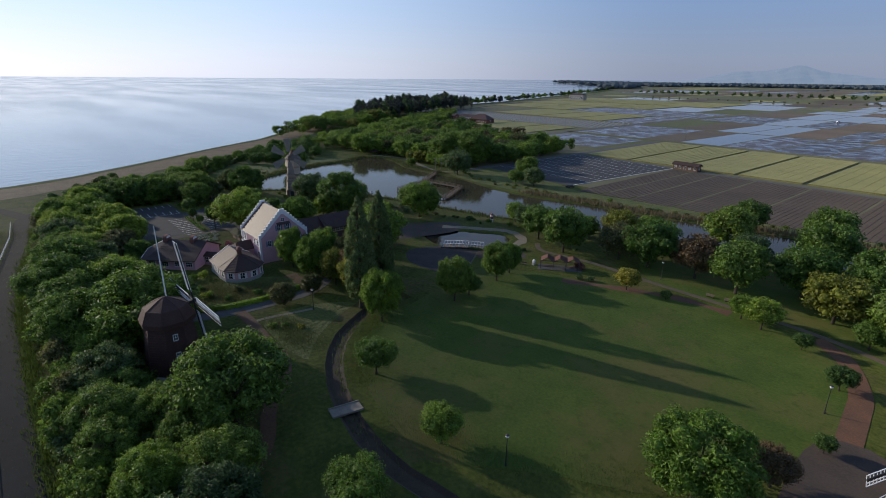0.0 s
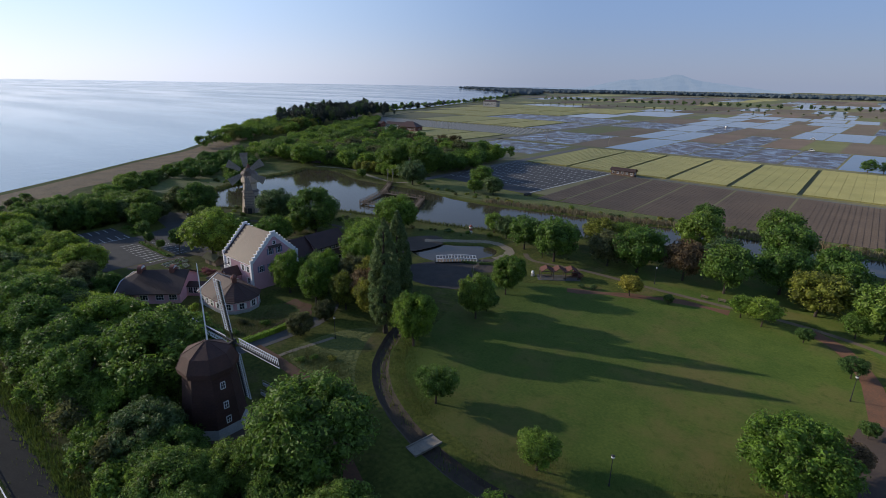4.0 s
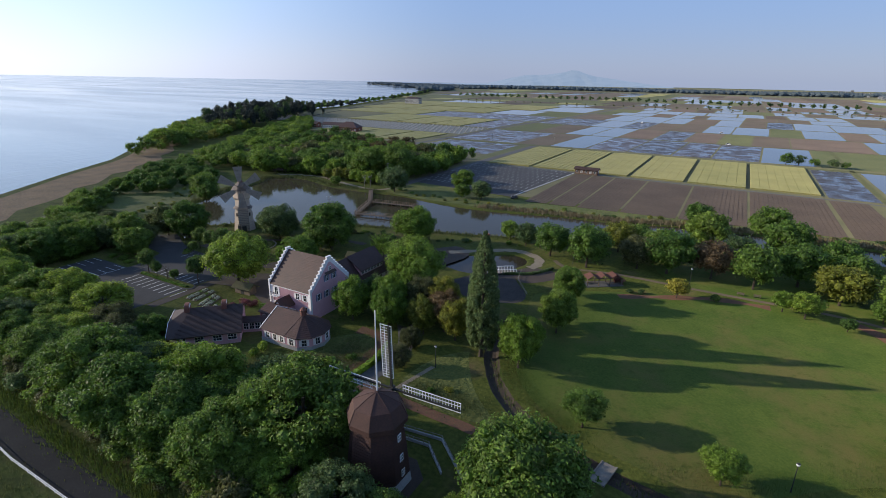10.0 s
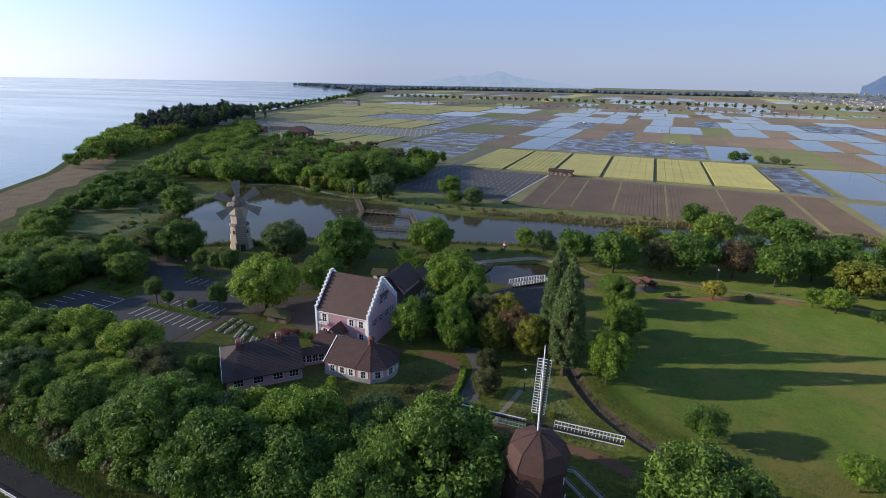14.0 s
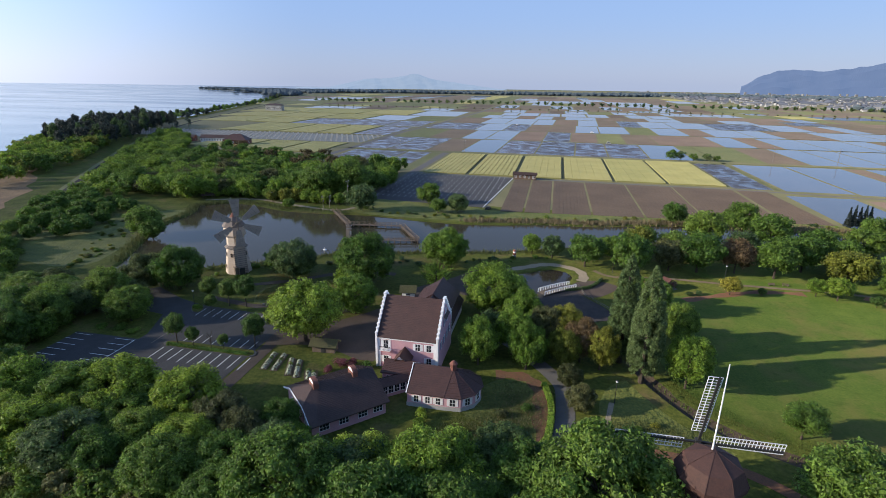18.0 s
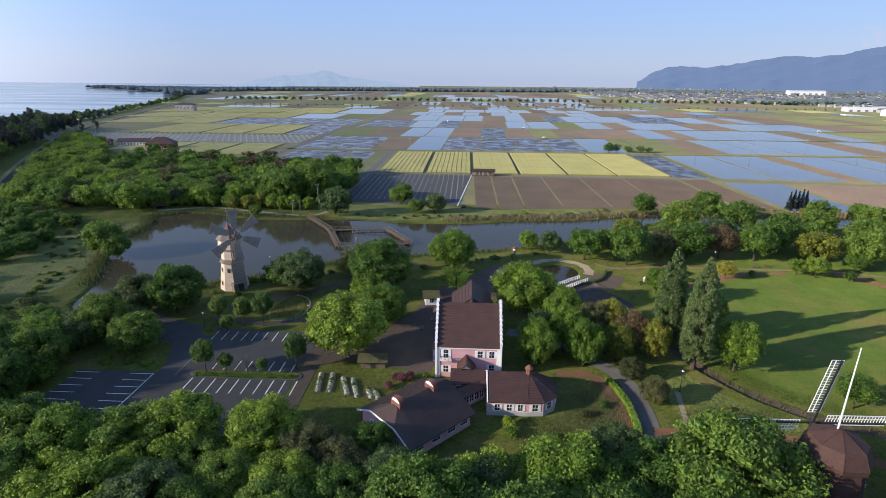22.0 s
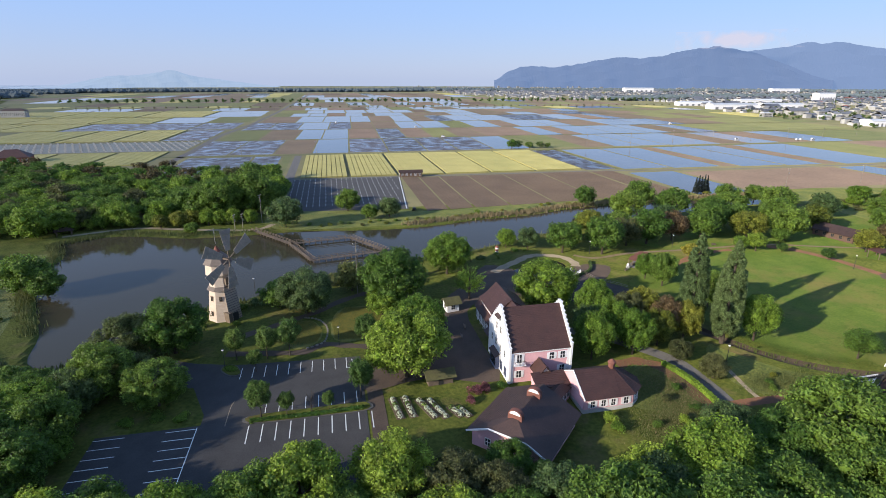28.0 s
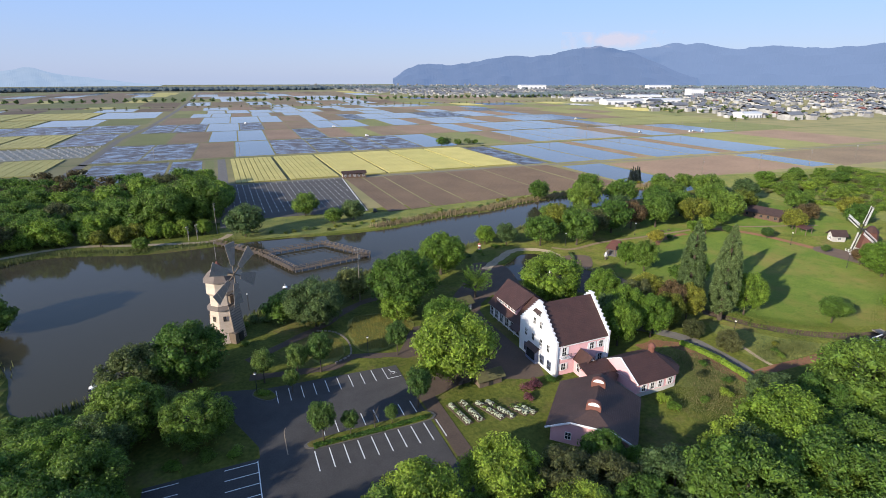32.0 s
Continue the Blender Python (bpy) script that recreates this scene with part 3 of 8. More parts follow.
ribbon("red_path", smooth([(-22, 117), (-17, 113), (-14, 108), (-11, 100), (-10, 93), (-9, 84), (-8, 76), (-5, 62)], 4), 3.4, 0.05, M_REDPATH, "red earth path along the lawn's edge", "path")
ribbon("park_path", smooth([(-98, 122), (-92, 117.5), (-77, 120), (-59, 119.5), (-42, 119.5), (-27, 119.5), (-15, 117.5), (0, 112), (24, 104)], 4), 1.6, 0.05, M_SOILRED, "narrow brown park path", "path")
ribbon("bare_strip", smooth([(-74, 103), (-62, 109.5), (-50, 115), (-38, 116)], 4), 2.6, 0.05, M_REDPATH, "brown bare earth along the lawn", "path", wobble=0.5)
flat("red_court", smooth([(-12, 82), (-4, 84), (0, 70), (2, 55), (-8, 52), (-12, 66)], 3, True), 0.052, M_PLAZA, "red-brown paved court", "path")
ribbon("pond_path", smooth([(-206, 186), (-214, 178), (-240, 184), (-262, 190), (-285, 182)], 4), 2.6, 0.05, M_SAND, "sandy path along the pond's far bank", "path")
flat("plaza", smooth([(-176, 52), (-163, 54), (-149, 50), (-148, 66), (-147, 84), (-138, 92), (-130, 90), (-126, 100), (-124, 112), (-132, 118), (-142, 104), (-152, 92), (-156, 78), (-166, 66), (-176, 60)], 3, True), 0.04, M_PLAZA, "dark brown paved forecourt", "plaza")
ribbon("sand_rim", smooth([(-131, 111), (-126, 115.5), (-120, 119.8), (-115, 123.6), (-109.8, 124.4), (-103.2, 121), (-101.4, 115), (-102.5, 111)], 5), 3.0, 0.05, M_SAND, "pale sandy rim of the ornamental pond", "path", wobble=0.25)
flat("dark_pool", smooth([(-115, 96.5), (-110, 100), (-105, 103.5), (-101.5, 98), (-95.7, 90), (-97, 83.5), (-109, 81), (-118, 87)], 3, True), 0.03, M_WETSTONE, "dark wet paving of a drained pool", "pool")
flat("soil_patch", smooth([(-105.5, 106), (-102, 111.5), (-96, 112), (-91.5, 108.5), (-97, 100), (-101.5, 99)], 3, True), 0.035, M_PLAZA, "bare brown earth beside the pond", "path")
ribbon("garden_walk", smooth([(-174.5, 53), (-174.5, 44), (-174.5, 34)], 4), 3.0, 0.05, M_PLAZA, "brown garden walk", "path")

ribbon("farm_road", smooth([(-232, 2), (-243, -1.5), (-256, -7), (-276, -16)], 4), 4.4, 0.05, M_ROAD, "narrow brown-grey asphalt road towards the shore", "road")

# car parks
LOT = [(-206, 27), (-176.5, 27), (-176.5, 66), (-203, 67.5), (-212, 70), (-224, 76), (-232, 70), (-222, 62), (-210, 60), (-206, 50), (-206, 47), (-223, 47), (-223, 27)]
flat("car_park", LOT, 0.05, M_ASPHALT, "dark asphalt car park with white bays", "car park")


def painted_lines(name, rects, label):
    bm = bmesh.new()
    for a, b, c, d in rects:
        bm.faces.new([bm.verts.new(v) for v in ((a, c, 0.058), (b, c, 0.058), (b, d, 0.058), (a, d, 0.058))])
    return tagged(part(name, bm, M_LINE, None), label, "road marking", "", "structure")


rects = [(-201.6 + 2.43 * i, -201.45 + 2.43 * i, 61.5, 66) for i in range(10)] + [(-195.2 + 2.43 * i, -195.05 + 2.43 * i, 48.6, 52.4) for i in range(8)]
rects += [(-197.6 + 2.43 * i, -197.42 + 2.43 * i, 40.2, 45.2) for i in range(10)]
rects += [(-211.5, -206.5, 31.5 + 2.43 * i, 31.65 + 2.43 * i) for i in range(7)] + [(-223, -218, 31.5 + 2.43 * i, 31.65 + 2.43 * i) for i in range(7)] + [(-206.5, -206.35, 31, 46.5)]
rects += [(-179.6, -176.8, 61.5, 61.65)]
ribbon("drive_line", smooth([(-201.2, 53.5), (-201.6, 52), (-201.7, 48), (-201.7, 46)], 4), 0.16, 0.06, M_SAND, "thin faded yellow line on the drive", "road marking")
painted_lines("bay_lines", rects, "white painted parking bay lines")
ring = [(-178.2 + 0.55 * math.cos(a), 63.4 + 0.55 * math.sin(a)) for a in [radians(200 + 22 * i) for i in range(13)]]
bm = bmesh.new()
for (a, b), (c, d) in zip(ring, ring[1:]):
    beam(bm, (a, b, 0.062), (c, d, 0.062), 0.14, 0.004)
for p, q in (((-178.4, 64.6), (-178.3, 63.6)), ((-178.3, 63.7), (-177.6, 63.6)), ((-177.6, 63.6), (-177.3, 63.0))):
    beam(bm, (*p, 0.062), (*q, 0.062), 0.14, 0.004)
bx(bm, -178.55, -178.3, 64.75, 65.0, 0.06, 0.064)
tagged(part("wheelchair_sign", bm, M_LINE, None), "white painted wheelchair symbol on the asphalt", "road marking")


def island(poly, label):
    t = thing("planted_island", pose(0, 0, 0), label, "planting bed")
    bm = bmesh.new()
    out = smooth(poly, 3, True)
    prism(bm, out, 0.05, 0.2)
    part("kerb", bm, M_GREYPATH, t, "grey concrete kerb")
    c = Vector((sum(p[0] for p in out) / len(out), sum(p[1] for p in out) / len(out)))
    bm = bmesh.new()
    prism(bm, [tuple(c + (Vector(p) - c) * 0.965 + (c - Vector(p)).normalized() * 0.15) for p in out], 0.19, 0.3)
    part("turf", bm, M_GROUND, t)
    return t


island([(-198, 46), (-198.2, 47.8), (-190, 48.2), (-180, 48.2), (-176, 48), (-176, 45.6), (-185, 45.5), (-192, 45.5)], "long kerbed planting island between the parking bays")
island([(-203.5, 63), (-201.5, 63.5), (-202.5, 66.5), (-204.5, 68), (-206, 66)], "small rounded kerbed planting island")
flat("entrance_bed", smooth([(-222, 48), (-209, 47.8), (-207.3, 49), (-208.5, 52), (-214, 55), (-221, 52)], 3, True), 0.09, M_GROUND, "planted bed at the car park's entrance", "planting bed")

# big country car park
flat("country_car_park", [(-209, 208), (-145, 202), (-138, 288), (-209, 290)], 0.035, M_ASPHALT, "large empty grey asphalt car park with white bays", "car park")
rects = []
for row in range(9):
    y = 216 + row * 8.6
    for i in range(21):
        x = -206 + 3.1 * i
        if x < -147 + (row * 0.9):
            rects.append((x, x + 0.22, y, y + 4.4))
bm = bmesh.new()
for a, b, c, d in rects:
    bm.faces.new([bm.verts.new(v) for v in ((a, c, 0.045), (b, c, 0.045), (b, d, 0.045), (a, d, 0.045))])
beam(bm, (-146, 203, 0.045), (-138.6, 288, 0.045), 0.5, 0.004)
tagged(part("bay_lines", bm, M_LINE, None), "white painted parking bay lines", "road marking", "", "structure")
ribbon("field_lane", [(-207, 196), (-206.5, 290), (-206, 400)], 5.5, 0.04, M_GREYPATH, "grey farm lane between the fields", "road")
ribbon("field_road", [(-330, 408), (-206, 403), (-80, 399.5), (27, 401), (173, 402), (400, 412), (900, 430)], 5.0, 0.04, M_BUND, "grassy farm road across the fields", "road")
ribbon("field_road", [(-206, 293.5), (-138, 288.8), (-11, 286.5), (97, 276), (230, 274), (700, 268)], 2.8, 0.045, M_GREYPATH, "grey concrete farm lane", "road")
ribbon("field_road", [(-300, 250), (-296, 436), (-297, 579), (-283, 730), (-271, 1081), (-256, 1901), (-250, 2600)], 6.0, 0.04, M_GREYPATH, "straight grey farm road", "road")
ribbon("field_road", [(17, 290), (17.5, 400), (18, 520)], 3.0, 0.04, M_BUND, "green farm track between paddies", "road")
for y in (520.5, 633.5, 747.5, 875, 961, 1062, 1255):
    ribbon("field_road", [(-295 if y < 700 else -275, y), (1100, y + 10)], 3.0, 0.03, M_BUND, "green farm track between paddies", "road")

flat("plain", [(-298, 206), (-208, 206), (62, 206), (62, 110), (5000, 60), (5000, 4600), (-1350, 4600), (-1480, 3600), (-2150, 2950), (-1560, 2420), (-1100, 1800), (-890, 1310), (-780, 985), (-690, 740), (-640, 560), (-530, 470), (-430, 370), (-300, 330)], 0.012, M_FARLAND, "flat olive farmland plain with bunds and verges", "plain")

# ---- the fields ----
FIELD_WORDS = {"w": ("flooded_paddy", "flooded rice paddy mirroring the sky", M_PADDY), "p": ("puddled_paddy", "half-flooded puddled paddy with patches of mud", M_PADDYMUD),
               "b": ("bare_field", "bare brown ploughed field", M_SOILRED), "s": ("bare_field", "dark brown ploughed field with furrows", M_SOIL),
               "y": ("wheat_field", "ripe yellow wheat field", M_WHEAT), "g": ("green_field", "dull green fallow field", M_GREENFIELD), "n": ("film_field", "grey field of crops under film", M_NET)}


def field(kind, quad, rows=0, along=1, height=0.0, gap=0.35):
    """One field inside its bunds; quad runs anticlockwise from the lower left corner."""
    name, words, material = FIELD_WORDS[kind]
    a, b, c, d = (Vector(p) for p in quad)
    bm = bmesh.new()
    if rows:
        n = rows
        for i in range(n):
            t0, t1 = (i + gap / 2) / n, (i + 1 - gap / 2) / n
            if along:
                q = (a.lerp(b, t0), a.lerp(b, t1), d.lerp(c, t1), d.lerp(c, t0))
            else:
                q = (a.lerp(d, t0), b.lerp(c, t0), b.lerp(c, t1), a.lerp(d, t1))
            prism(bm, [tuple(p) for p in q], 0.0, 0.03 + height)
        if kind == "s":
            prism(bm, [tuple(p) for p in (a, b, c, d)], -0.05, 0.028)
        ob = tagged(part(name, bm, material, None), words, "field")
    else:
        prism(bm, [tuple(p) for p in (a, b, c, d)], -0.05, 0.03 + height)
        ob = tagged(part(name, bm, material, None), words, "field")
    return ob


def rect(x0, x1, y0, y1, g=1.0):
    return [(x0 + g, y0 + g), (x1 - g, y0 + g), (x1 - g, y1 - g), (x0 + g, y1 - g)]


# near fields along the canal
for x0, x1, n in ((-137.5, -126, 6), (-126, -113, 7), (-113, -94, 10), (-94, -70, 13), (-70, -43, 14), (-43, -9, 16)):
    ylo = 199 + (x0 + 131) * 0.085
    field("s", [(x0 + 0.5, ylo - 2), (x1 - 0.5, ylo - 0.5), (x1 - 0.7, 285), (x0 + 0.3, 286)], n, 1, 0.06, 0.18)
for x0, x1, k in ((-201, -169.5, 9), (-169.5, -138, 9), (-138, -107, 6), (-107, -75.5, 6), (-75.5, -43.5, 6), (-43.5, -9, 7)):
    field("y", rect(x0, x1, 293, 397, 1.1), k, 1, 0.75, 0.12 if k == 9 else 0.025)
field("s", [(-7.5, 207), (11, 208.5), (8.5, 284), (-7.8, 284)], 8, 1, 0.06, 0.18)
field("p", rect(-8, 16, 290, 396))
NEAR = [("w", 20, 58, 289, 397), ("w", 58, 98, 287, 398), ("b", 98, 112, 286, 398), ("w", 112, 150, 284, 399), ("w", 150, 182, 282, 400), ("b", 182, 200, 282, 400), ("w", 200, 260, 280, 402), ("g", 260, 330, 282, 404), ("b", 330, 420, 284, 406)]
NEAR += [("w", 14, 50, 196, 276), ("b", 52, 176, 206, 272), ("w", 178, 206, 205, 270), ("b", 208, 330, 200, 268), ("b", 332, 480, 200, 264)]
NEAR += [("p", -290, -240, 300, 400), ("p", -240, -218, 330, 400), ("g", -218, -210, 300, 398)]
for k, x0, x1, y0, y1 in NEAR:
    field(k, rect(x0, x1, y0, y1), 0 if k != "y" else 8, 1, 0.6 if k == "y" else 0.0, 0.05)
# rows of fields between the farm tracks; every row leans a little to the east as it runs north
LEAN = 0.036


def field_row(y0, y1, x, kinds, widths):
    ym = (y0 + y1) / 2
    for k, w in zip(kinds, widths):
        a, b = LEAN * (y0 - ym), LEAN * (y1 - ym)
        g = 0.7
        made = field(k, [(x + a + g, y0), (x + w + a - g, y0), (x + w + b - g, y1), (x + b + g, y1)], 8 if k == "y" else 0, 1, 0.6 if k == "y" else 0.0, 0.05)
        x += w


field_row(412, 518, -297, "ppbwppppwgbwwwbwbwg", (36, 36, 31, 31, 34, 34, 28, 33, 35, 53, 31, 29, 29, 58, 32, 38, 42, 50, 120))
field_row(523, 631, -289, "gbwwbpbgbbwbwwwbwgg", (39, 36, 27, 28, 33, 29, 29, 28, 32, 62, 31, 24, 42, 46, 28, 36, 29, 107, 110))
field_row(636, 745, -283, "ppwpbbwwgwbwwbwwbgg", (30, 36, 37, 29, 29, 33, 30, 37, 32, 37, 28, 45, 33, 54, 55, 64, 73, 103, 60))
field_row(750, 872, -275, "bwwwbwbpwwpwbwbgbgy", (50, 38, 40, 30, 35, 30, 30, 31, 42, 57, 76, 48, 38, 30, 69, 70, 40, 66, 66))
field_row(878, 958, -270, "gwwbwbwbbwbwbpbbggg", (28, 30, 30, 31, 30, 21, 52, 42, 42, 53, 64, 48, 50, 55, 56, 50, 60, 70, 80))
# fields beyond the straight road
for k, x0, x1, y0, y1 in [("y", -395, -352, 372, 442), ("y", -352, -312, 366, 442), ("y", -450, -395, 380, 442), ("n", -640, -302, 448, 520), ("y", -520, -440, 530, 648), ("y", -440, -390, 530, 648), ("y", -390, -345, 530, 648), ("p", -345, -302, 530, 648),
                          ("y", -640, -560, 655, 760), ("y", -560, -490, 655, 760), ("p", -490, -420, 655, 760), ("p", -420, -350, 655, 760), ("p", -350, -296, 655, 760), ("y", -680, -590, 765, 880), ("y", -590, -500, 765, 880), ("y", -500, -420, 765, 880), ("w", -420, -350, 765, 880), ("g", -350, -290, 765, 880),
                          ("y", -720, -600, 890, 1050), ("y", -600, -480, 890, 1050), ("y", -480, -380, 890, 1050), ("w", -380, -290, 890, 1050)]:
    field(k, rect(x0, x1, y0, y1, 1.5), {"y": 6, "n": 16}.get(k, 0), 0 if k == "n" else 1, 0.6 if k == "y" else 0.0, 0.06)
rng = random.Random(5)
for y0, y1 in ((964, 1058), (1065, 1165), (1180, 1252), (1260, 1425), (1455, 1640), (1650, 1850), (1860, 2100), (2110, 2400)):
    x = -268
    edge = 640 if y0 < 1100 else 560 if y0 < 1500 else 380
    while x < edge:
        w = rng.choice((32, 40, 48, 56)) * (1 + (y0 > 1200) * 0.4)
        k = rng.choice("wwbbbgwwbs" if x < 220 else "wbbggygbg")
        field(k if k != "p" else "w", rect(x, x + w, y0, y1, 1.6), 0, 1, 0.4 if k == "y" else 0.0)
        x += w
    x = -276
    lim = -700 if y0 < 1100 else -880 if y0 < 1500 else -1080
    while x > lim and y0 > 1050:
        w = rng.choice((50, 64, 80))
        k = rng.choice("wbgybgs")
        field(k, rect(x - w, x, y0, y1, 1.6), 0, 1, 0.3 if k == "y" else 0.0)
        x -= w

# rows of short white posts in the film field
V, F = [], []
for i in range(56):
    for j in range(10):
        x, y = -636 + i * 6 + (j % 2) * 2.5, 452 + j * 7.2
        k = len(V)
        for z in (0.0, 1.1):
            for px, py in ((-0.7, -0.25), (0.7, -0.25), (0.7, 0.25), (-0.7, 0.25)):
                V.append((x + px, y + py, z))
        F += [(k, k + 1, k + 5, k + 4), (k + 1, k + 2, k + 6, k + 5), (k + 2, k + 3, k + 7, k + 6), (k + 3, k, k + 4, k + 7), (k + 4, k + 5, k + 6, k + 7)]
tagged(mesh_obj("film_hoops", V, F, M_CONCRETE), "rows of pale film ends in the grey field", "film", "", "stuff")

# ---- pink house ----
def roof_ribs(roof, a, b, c, d, n, w=0.07, h=0.05):
    """Raised tile courses on a roof plane, each its own part: a-b the eave, d-c the ridge."""
    a, b, c, d = (Vector(p) for p in (a, b, c, d))
    nrm = (b - a).cross(d - a).normalized()
    nrm = nrm if nrm.z > 0 else -nrm
    for i in range(n):
        t = (i + 0.5) / n
        p, q = a.lerp(d, t) + nrm * h * 0.4, b.lerp(c, t) + nrm * h * 0.4
        part("tile_course", beam(bmesh.new(), p, q, w, h, nrm), roof.data.materials[0], roof)


def stepped_gable(parent, x0, x1, ya, yb, eave, top, steps, panel=0):
    """A parapet gable with crow steps, as one wall."""
    bm = bmesh.new()
    mid, half = (ya + yb) / 2, (yb - ya) / 2 + 0.35
    bx(bm, x0, x1, mid - half, mid + half, 0, eave)
    for i in range(steps):
        w = half * (1 - i / steps)
        z0 = eave + (top - eave) * i / steps
        z1 = eave + (top - eave) * (i + 1) / steps + 0.22
        for s in (-1, 1):
            a, b = sorted((mid + s * w, mid + s * max(0.0, w - half / steps)))
            bx(bm, x0, x1, a, b, z0 if i else eave, z1)
        if i < steps - 1:
            wi = w - half / steps
            bx(bm, x0, x1, mid - wi, mid + wi, z0, z0 + (top - eave) / steps)
    g = part("stepped_gable", bm, M_WHITE, parent, "white crow-stepped gable wall")
    for i in range(steps):
        w = half * (1 - i / steps)
        z1 = eave + (top - eave) * (i + 1) / steps + 0.22
        for s in (-1, 1):
            a, b = sorted((mid + s * (w + 0.06), mid + s * max(0.0, w - half / steps + 0.02)))
            part("coping", B(x0 - 0.07, x1 + 0.07, a, b, z1, z1 + 0.1), M_WHITE, g)
    if panel:
        # the rendered field of the wall inside its white stepped border
        xs = (x1, x1 + 0.03) if panel > 0 else (x0 - 0.03, x0)
        prof = ((mid - half + 0.55, 0), (mid + half - 0.55, 0), (mid + half - 0.55, eave), (mid + 0.3, top - 1.1), (mid - 0.3, top - 1.1), (mid - half + 0.55, eave))
        bm = bmesh.new()
        lo, hi = ([bm.verts.new((x, y, z)) for y, z in prof] for x in xs)
        bm.faces.new(lo)
        bm.faces.new(hi[::-1])
        for i in range(6):
            bm.faces.new((lo[i], lo[(i + 1) % 6], hi[(i + 1) % 6], hi[i]))
        part("gable_field", bm, M_PINK, g, "pink rendered field of the gable")
    return g


def facing(side, x, y, z):
    """Local window frame on a wall that faces a side."""
    return pose(x, y, z, 0, 0, {"s": 0, "e": 90, "n": 180, "w": -90}[side])


house = thing("manor_house", pose(0, 0, 0), "pink house with white stepped gables and brown tiled roof", "house")
HX0, HX1, HY0, HY1, EAVE, RIDGE = -147.2, -134.4, 48.8, 62.2, 7.3, 14.0
part("wall", B(HX0, HX1, HY0, HY1, 0, EAVE), M_PINK, house, "pink rendered wall")
ym = (HY0 + HY1) / 2
for s, ye in ((-1, HY0 - 0.35), (1, HY1 + 0.35)):
    bm = bmesh.new()
    a, b, c, d = (HX0, ye, EAVE - 0.25), (HX1, ye, EAVE - 0.25), (HX1, ym, RIDGE), (HX0, ym, RIDGE)
    slab(bm, (a, b, c, d) if s < 0 else (b, a, d, c), 0.25)
    made = part("roof", bm, M_ROOF, house, "steep brown tiled roof")
    roof_ribs(made, a, b, c, d, 26, 0.1, 0.05)
stepped_gable(house, HX0 - 0.45, HX0, HY0, HY1, EAVE - 0.2, RIDGE + 0.2, 10)
stepped_gable(house, HX1, HX1 + 0.45, HY0, HY1, EAVE - 0.2, RIDGE + 0.2, 10, 1)
for x in (HX0 + 0.28, HX1 - 0.28):
    part("corner_pilaster", B(x - 0.3, x + 0.3, HY0 - 0.14, HY0, 0, EAVE - 0.35), M_WHITE, house, "white corner pilaster")
part("cornice", B(HX0, HX1, HY0 - 0.2, HY0, EAVE - 0.62, EAVE - 0.36), M_WHITE, house, "white cornice under the eaves")
for x, z, w, h in ((-145.4, 4.5, 1.0, 1.9), (-138.4, 4.7, 1.0, 1.5), (-136.0, 4.7, 1.0, 1.5), (-145.4, 1.2, 1.0, 1.5), (-136.0, 1.6, 1.0, 1.5)):
    window(house, facing("s", x, HY0 - 0.02, z), w, h, 1, M_WHITE)
bm = bmesh.new()
bx(bm, -146.6, -144.2, HY0 - 0.95, HY0, 4.2, 4.35)
balc = part("balcony", bm, M_WHITE, house, "small white balcony")
bm = bmesh.new()
for i in range(9):
    x = -146.55 + 0.288 * i
    bx(bm, x - 0.02, x + 0.02, HY0 - 0.93, HY0 - 0.89, 4.35, 5.2)
bx(bm, -146.6, -144.2, HY0 - 0.95, HY0 - 0.87, 5.2, 5.27)
part("railing", bm, M_DARKMETAL, balc)
for y, z in ((51.2, 4.6), (54.0, 4.6), (57.0, 4.6), (59.8, 4.6), (54.2, 8.6), (56.8, 8.6)):
    window(house, facing("w", HX0 - 0.46, y, z), 0.9, 1.6, 1)
    window(house, facing("e", HX1 + 0.49, y, z), 0.9, 1.6, 1, M_BLUE)
window(house, facing("w", HX0 - 0.46, 55.5, 11.1), 1.7, 0.7, 1)
window(house, facing("e", HX1 + 0.49, 55.5, 11.1), 0.8, 0.9, 1)
bm = bmesh.new()
slab(bm, ((HX0 - 1.25, 54.3, 12.0), (HX0 - 1.25, 56.7, 12.0), (HX0 - 0.46, 56.7, 12.45), (HX0 - 0.46, 54.3, 12.45)), 0.1)
part("window_hood", bm, M_ROOFDARK, house, "dark hood over the gable window")
bm = bmesh.new()
slab(bm, ((HX1 + 1.1, 53.6, 10.35), (HX1 + 1.1, 57.4, 10.35), (HX1 + 0.48, 57.4, 10.9), (HX1 + 0.48, 53.6, 10.9)), 0.1)
part("window_hood", bm, M_ROOFDARK, house, "dark hood over the gable windows")
for y in (50.6, 53.2, 59.6):
    window(house, facing("w", HX0 - 0.46, y, 0.8), 1.3, 1.9, 2, None, M_BLUE)
bay = part("bay_window", B(HX0 - 1.3, HX0 - 0.46, 54.6, 58.4, 0, 3.0), M_BLUE, house, "blue framed glazed bay")
part("pane", B(HX0 - 1.33, HX0 - 1.29, 54.9, 58.1, 0.7, 2.7), M_GLASS, bay)
bm = bmesh.new()
slab(bm, ((HX0 - 1.6, 54.3, 3.0), (HX0 - 1.6, 58.7, 3.0), (HX0 - 0.46, 58.7, 3.7), (HX0 - 0.46, 54.3, 3.7)), 0.12)
part("bay_roof", bm, M_ROOFDARK, house)
